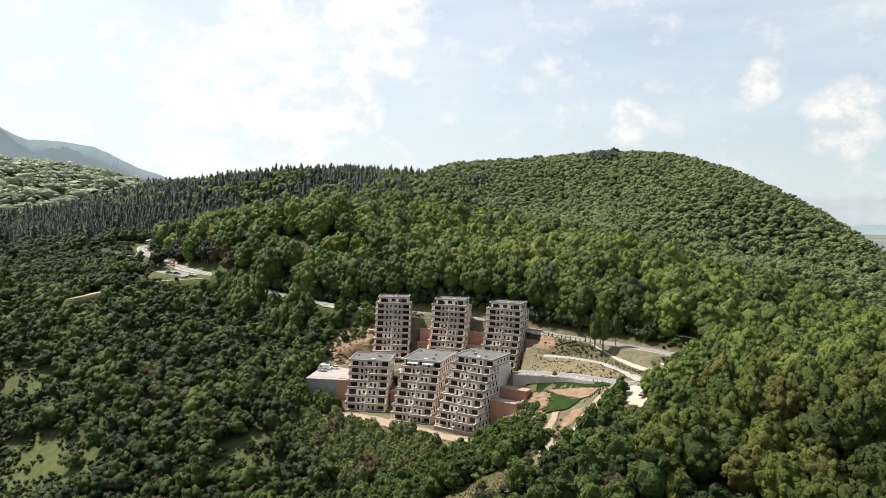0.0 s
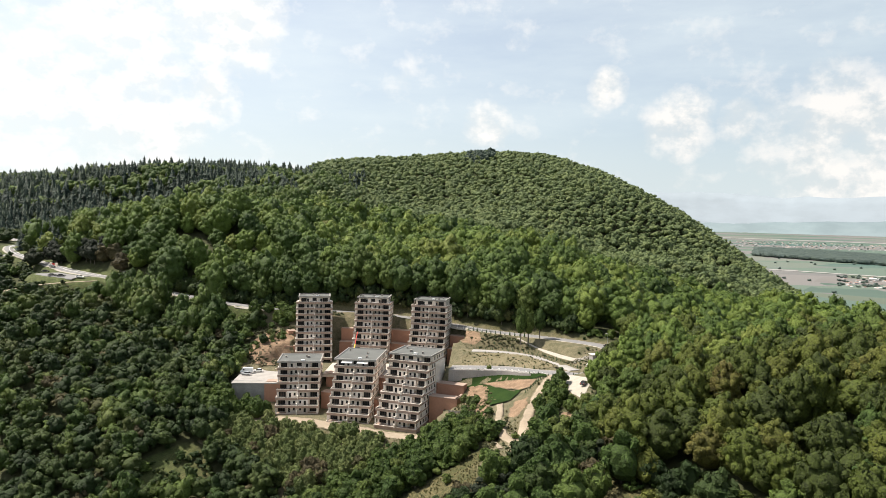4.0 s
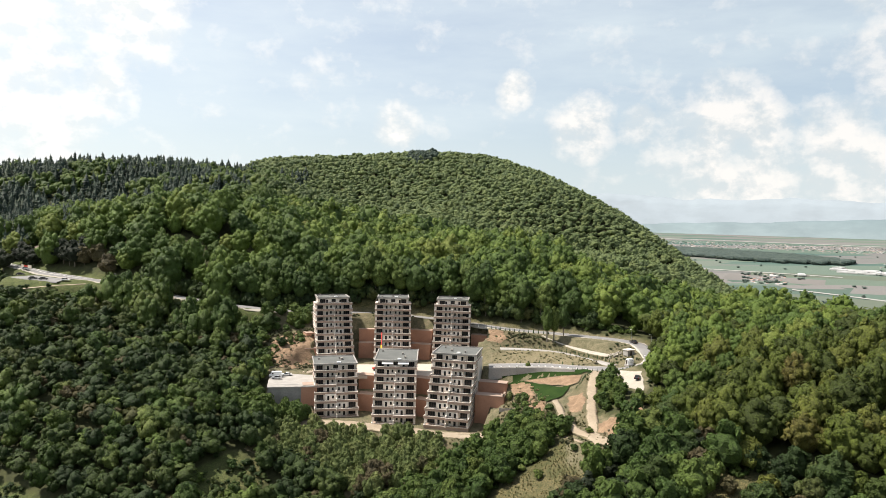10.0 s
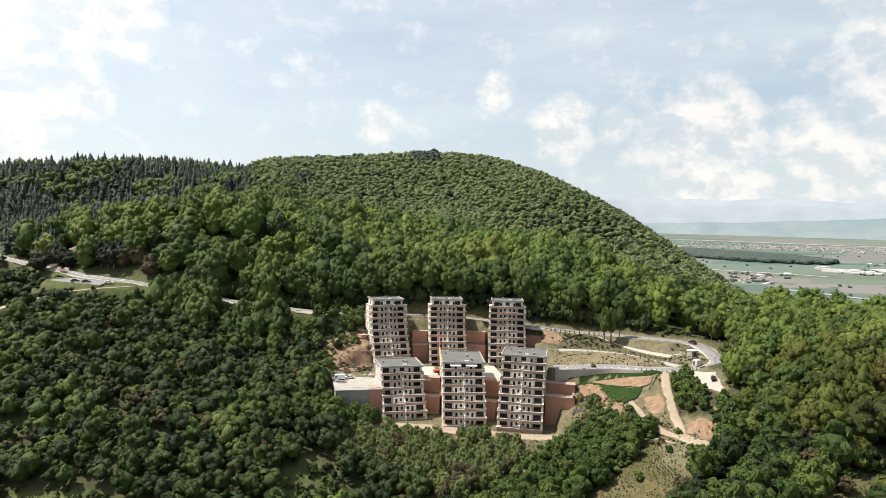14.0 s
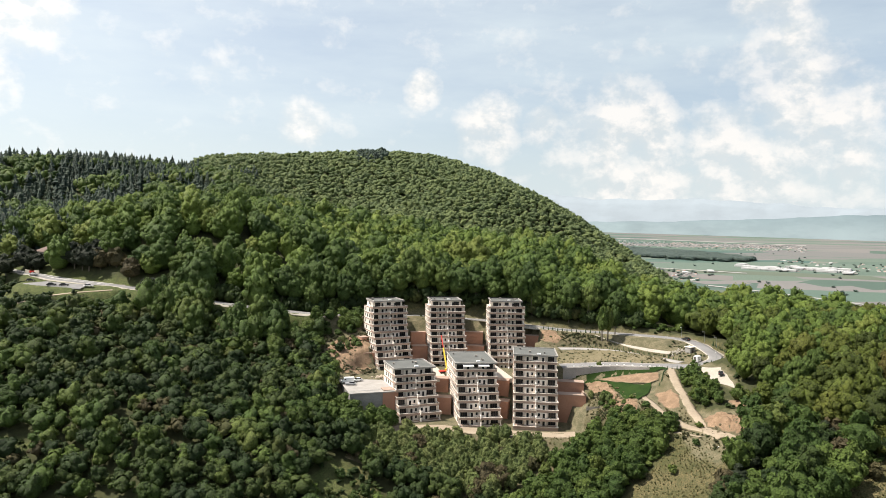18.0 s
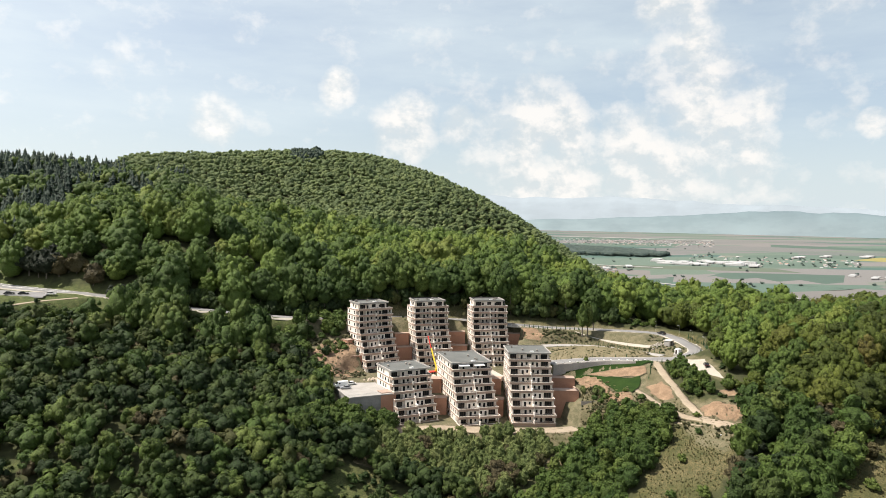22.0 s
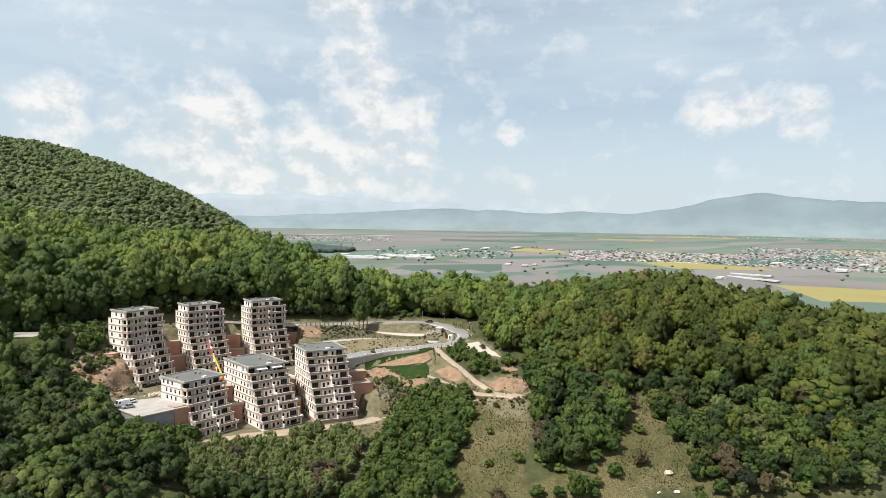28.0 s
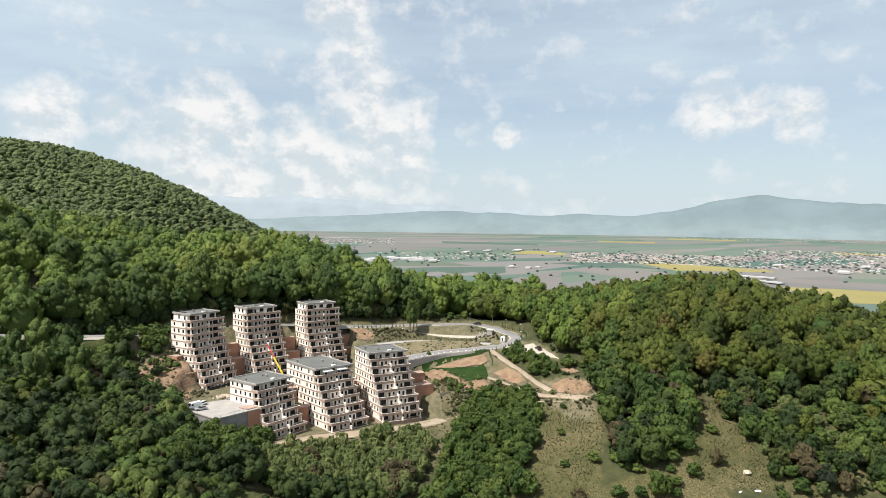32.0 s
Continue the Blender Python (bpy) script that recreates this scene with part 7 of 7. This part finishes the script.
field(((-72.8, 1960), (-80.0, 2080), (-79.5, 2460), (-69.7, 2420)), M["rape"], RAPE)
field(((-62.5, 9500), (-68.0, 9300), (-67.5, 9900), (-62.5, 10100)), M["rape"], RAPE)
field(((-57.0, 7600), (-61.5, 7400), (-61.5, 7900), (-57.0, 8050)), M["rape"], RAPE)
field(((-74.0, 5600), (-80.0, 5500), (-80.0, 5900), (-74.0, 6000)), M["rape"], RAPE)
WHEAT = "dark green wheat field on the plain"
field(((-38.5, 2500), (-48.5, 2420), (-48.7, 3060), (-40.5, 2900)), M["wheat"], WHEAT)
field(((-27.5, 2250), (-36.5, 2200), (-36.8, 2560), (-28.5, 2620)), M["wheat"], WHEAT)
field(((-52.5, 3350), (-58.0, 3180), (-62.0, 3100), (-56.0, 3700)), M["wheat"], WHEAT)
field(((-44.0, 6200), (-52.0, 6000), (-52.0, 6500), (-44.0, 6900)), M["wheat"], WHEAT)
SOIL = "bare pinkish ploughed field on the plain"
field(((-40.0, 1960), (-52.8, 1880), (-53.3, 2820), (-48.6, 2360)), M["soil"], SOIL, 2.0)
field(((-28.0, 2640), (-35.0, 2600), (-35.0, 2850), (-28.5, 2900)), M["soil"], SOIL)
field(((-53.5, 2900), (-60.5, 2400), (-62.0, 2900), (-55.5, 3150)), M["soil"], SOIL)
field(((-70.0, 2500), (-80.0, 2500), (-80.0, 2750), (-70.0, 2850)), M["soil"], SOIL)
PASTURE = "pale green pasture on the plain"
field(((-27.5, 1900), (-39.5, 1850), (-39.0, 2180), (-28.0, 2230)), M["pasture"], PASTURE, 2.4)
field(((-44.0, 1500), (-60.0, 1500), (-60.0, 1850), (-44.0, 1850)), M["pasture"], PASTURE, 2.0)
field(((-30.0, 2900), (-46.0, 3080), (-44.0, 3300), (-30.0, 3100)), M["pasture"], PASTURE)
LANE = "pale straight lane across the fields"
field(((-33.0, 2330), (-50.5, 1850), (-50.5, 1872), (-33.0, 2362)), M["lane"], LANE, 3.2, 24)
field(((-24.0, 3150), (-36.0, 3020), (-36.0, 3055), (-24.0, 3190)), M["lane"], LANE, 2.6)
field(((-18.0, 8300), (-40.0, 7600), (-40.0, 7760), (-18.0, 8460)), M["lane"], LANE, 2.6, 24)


def far_strip(az0, az1, r0, r1, n, seed):
    r = np.random.RandomState(seed)
    u = r.uniform(0, 1, n)
    a = az0 + (az1 - az0) * u
    big = r0 + (r1 - r0) * (0.5 + r.uniform(-0.5, 0.5, n) * (1 - 0.85 * u ** 4)) - 700 * u + 60 * np.sin(a * 5.0) * u
    x, y, z, s = on_plain(a, big)
    v, f = TINY[0]
    w = 17 * s
    px = v[:, 0][None] * w[:, None] + x[:, None]
    py = v[:, 1][None] * w[:, None] + y[:, None]
    pz = v[:, 2][None] * (9 * s)[:, None] + z[:, None]
    me = mesh_of("forest_strip", np.stack([px, py, pz], -1).reshape(-1, 3), (f[None] + (np.arange(n) * len(v))[:, None, None]).reshape(-1, 3), [M["strip"]])
    at = me.attributes.new("tint", "FLOAT", "POINT")
    at.data.foreach_set("value", np.repeat(r.uniform(0, 1, n), len(v)).astype(np.float32))
    return tagged(new("forest_strip", me), "dark blue-green forest strip out on the plain", "forest", kind="stuff")


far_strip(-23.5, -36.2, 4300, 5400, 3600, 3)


def village(name, az0, az1, r0, r1, n, seed, label, trees=0.3, rows=0.0):
    """Small gabled houses, and trees among them, strewn over a stretch of the plain."""
    r = np.random.RandomState(seed)
    vs, fs, idx, k = [], [], [], 0
    for _ in range(n):
        a = r.uniform(az0, az1)
        big = r.uniform(r0, r1)
        x, y, z, s = on_plain(a, big)
        if r.uniform() < trees:
            v, f = DOT[r.randint(4)]
            q = v * [7 * s, 7 * s, 5 * s] + [float(x), float(y), float(z)]
            vs.append(q)
            fs += [(*(t + k), t[0] + k) for t in f]
            idx += [2] * len(f)
            k += len(v)
            continue
        w, d, h, g = r.uniform(7, 14) * s, r.uniform(10, 22) * s, r.uniform(5, 9) * s, r.uniform(3, 5) * s
        t = r.choice([0.4, 0.4 + math.pi / 2]) + r.uniform(-0.1, 0.1)
        c, sn = math.cos(t), math.sin(t)
        box = np.array([(-w, -d, 0), (w, -d, 0), (w, d, 0), (-w, d, 0), (-w, -d, h), (w, -d, h), (w, d, h), (-w, d, h), (0, -d, h + g), (0, d, h + g)]) * 0.42
        q = np.stack([box[:, 0] * c - box[:, 1] * sn + float(x), box[:, 0] * sn + box[:, 1] * c + float(y), box[:, 2] + float(z) + 1.2], 1)
        vs.append(q)
        for f, m in (((0, 1, 5, 4), 0), ((1, 2, 6, 5), 0), ((2, 3, 7, 6), 0), ((3, 0, 4, 7), 0), ((4, 5, 8, 8), 0), ((6, 7, 9, 9), 0), ((5, 6, 9, 8), 1), ((7, 4, 8, 9), 1)):
            fs.append(tuple(i + k for i in f))
            idx.append(m if not (m == 1 and r.uniform() < 0.25) else 0)
        k += 10
    me = bpy.data.meshes.new(name)
    me.from_pydata(np.concatenate(vs).tolist(), [], [tuple(dict.fromkeys(f)) for f in fs])
    for m in (M["pale"], M["tiles"], M["strip"]):
        me.materials.append(m)
    me.polygons.foreach_set("material_index", idx)
    return tagged(new(name, me), label, "village", kind="stuff")


village("village_houses", -54.5, -68.0, 3500, 4700, 900, 5, "village of red-roofed houses on the plain", 0.25)
village("town_houses", -68.0, -80.0, 3350, 6200, 900, 6, "town of pale and red-roofed houses on the plain", 0.25)
village("town_houses", -63.0, -80.0, 9800, 12500, 320, 7, "distant town at the foot of the mountain", 0.1)
village("village_houses", -22.0, -40.0, 5700, 7400, 600, 8, "distant village strewn across the plain", 0.25)
village("village_houses", -29.5, -32.5, 2500, 3000, 60, 9, "farm buildings and poplars on the plain", 0.55)
village("village_houses", -38.0, -50.0, 3500, 4300, 130, 10, "houses beside the factory on the plain", 0.45)
village("field_trees", -25.0, -75.0, 2000, 5200, 160, 12, "single trees and bushes along field edges on the plain", 1.0)


def works(az, big, long, wide, tall, turn, label="long white factory hall on the plain"):
    """A factory hall with a low roof ridge, a band of windows and a lower annexe."""
    x, y, z, s = (float(v) for v in on_plain(az, big))
    root = thing("factory_hall", pose(x, y, z + 1.2, 0, 0, turn), label, "factory", "factory halls on the plain")
    root.scale = (s, s, s)
    L, W, H = long / 2, wide / 2, tall * 0.7
    bm = bmesh.new()
    p = [bm.verts.new(c) for c in ((-L, -W, 0), (L, -W, 0), (L, W, 0), (-L, W, 0), (-L, -W, H), (L, -W, H), (L, W, H), (-L, W, H), (-L, 0, H * 1.15), (L, 0, H * 1.15))]
    for q in ((0, 1, 5, 4), (2, 3, 7, 6), (1, 2, 6, 9, 5), (3, 0, 4, 8, 7), (4, 5, 9, 8), (6, 7, 8, 9)):
        bm.faces.new([p[i] for i in q])
    part("hall", finish("hall", bm, [M["pale"]]), root)
    part("window_band", boxes("window_band", M["glass"], (-L * 0.95, L * 0.95, -W - 0.3, -W + 0.1, H * 0.6, H * 0.78)), root)
    part("annexe", boxes("annexe", M["concrete"], (-L * 0.5, L * 0.2, -W - 14, -W - 0.4, 0, H * 0.5)), root)
    return root


hr = random.Random(8)
for k in range(30):
    az = -35.6 - 7.2 * (k + hr.uniform(0, 0.9)) / 30
    works(az, hr.uniform(3330, 3720), hr.uniform(50, 150), hr.uniform(22, 48), hr.uniform(7, 12), 38 + hr.choice((0, 90)) + hr.uniform(-4, 4))
for a, big, L, W, H, turn in ((-45.8, 4450, 160, 40, 9, 30), (-47.6, 4700, 150, 40, 9, 30), (-50.2, 4900, 190, 50, 9, 28), (-53.0, 4650, 120, 40, 8, 28), (-49.2, 3040, 60, 24, 7, 30), (-50.6, 2980, 80, 22, 7, 32), (-51.4, 3050, 50, 20, 6, 30),
                              (-68.4, 2630, 220, 24, 7, 70), (-68.3, 2830, 160, 20, 7, 86), (-74.5, 3350, 120, 45, 10, 12), (-70.2, 3750, 110, 40, 9, 8), (-76.0, 3900, 130, 40, 9, 8), (-66.0, 2620, 70, 22, 7, 12), (-31.6, 2900, 70, 30, 7, 60), (-33.4, 3060, 90, 26, 7, 60)):
    works(a, big, L, W, H, turn)
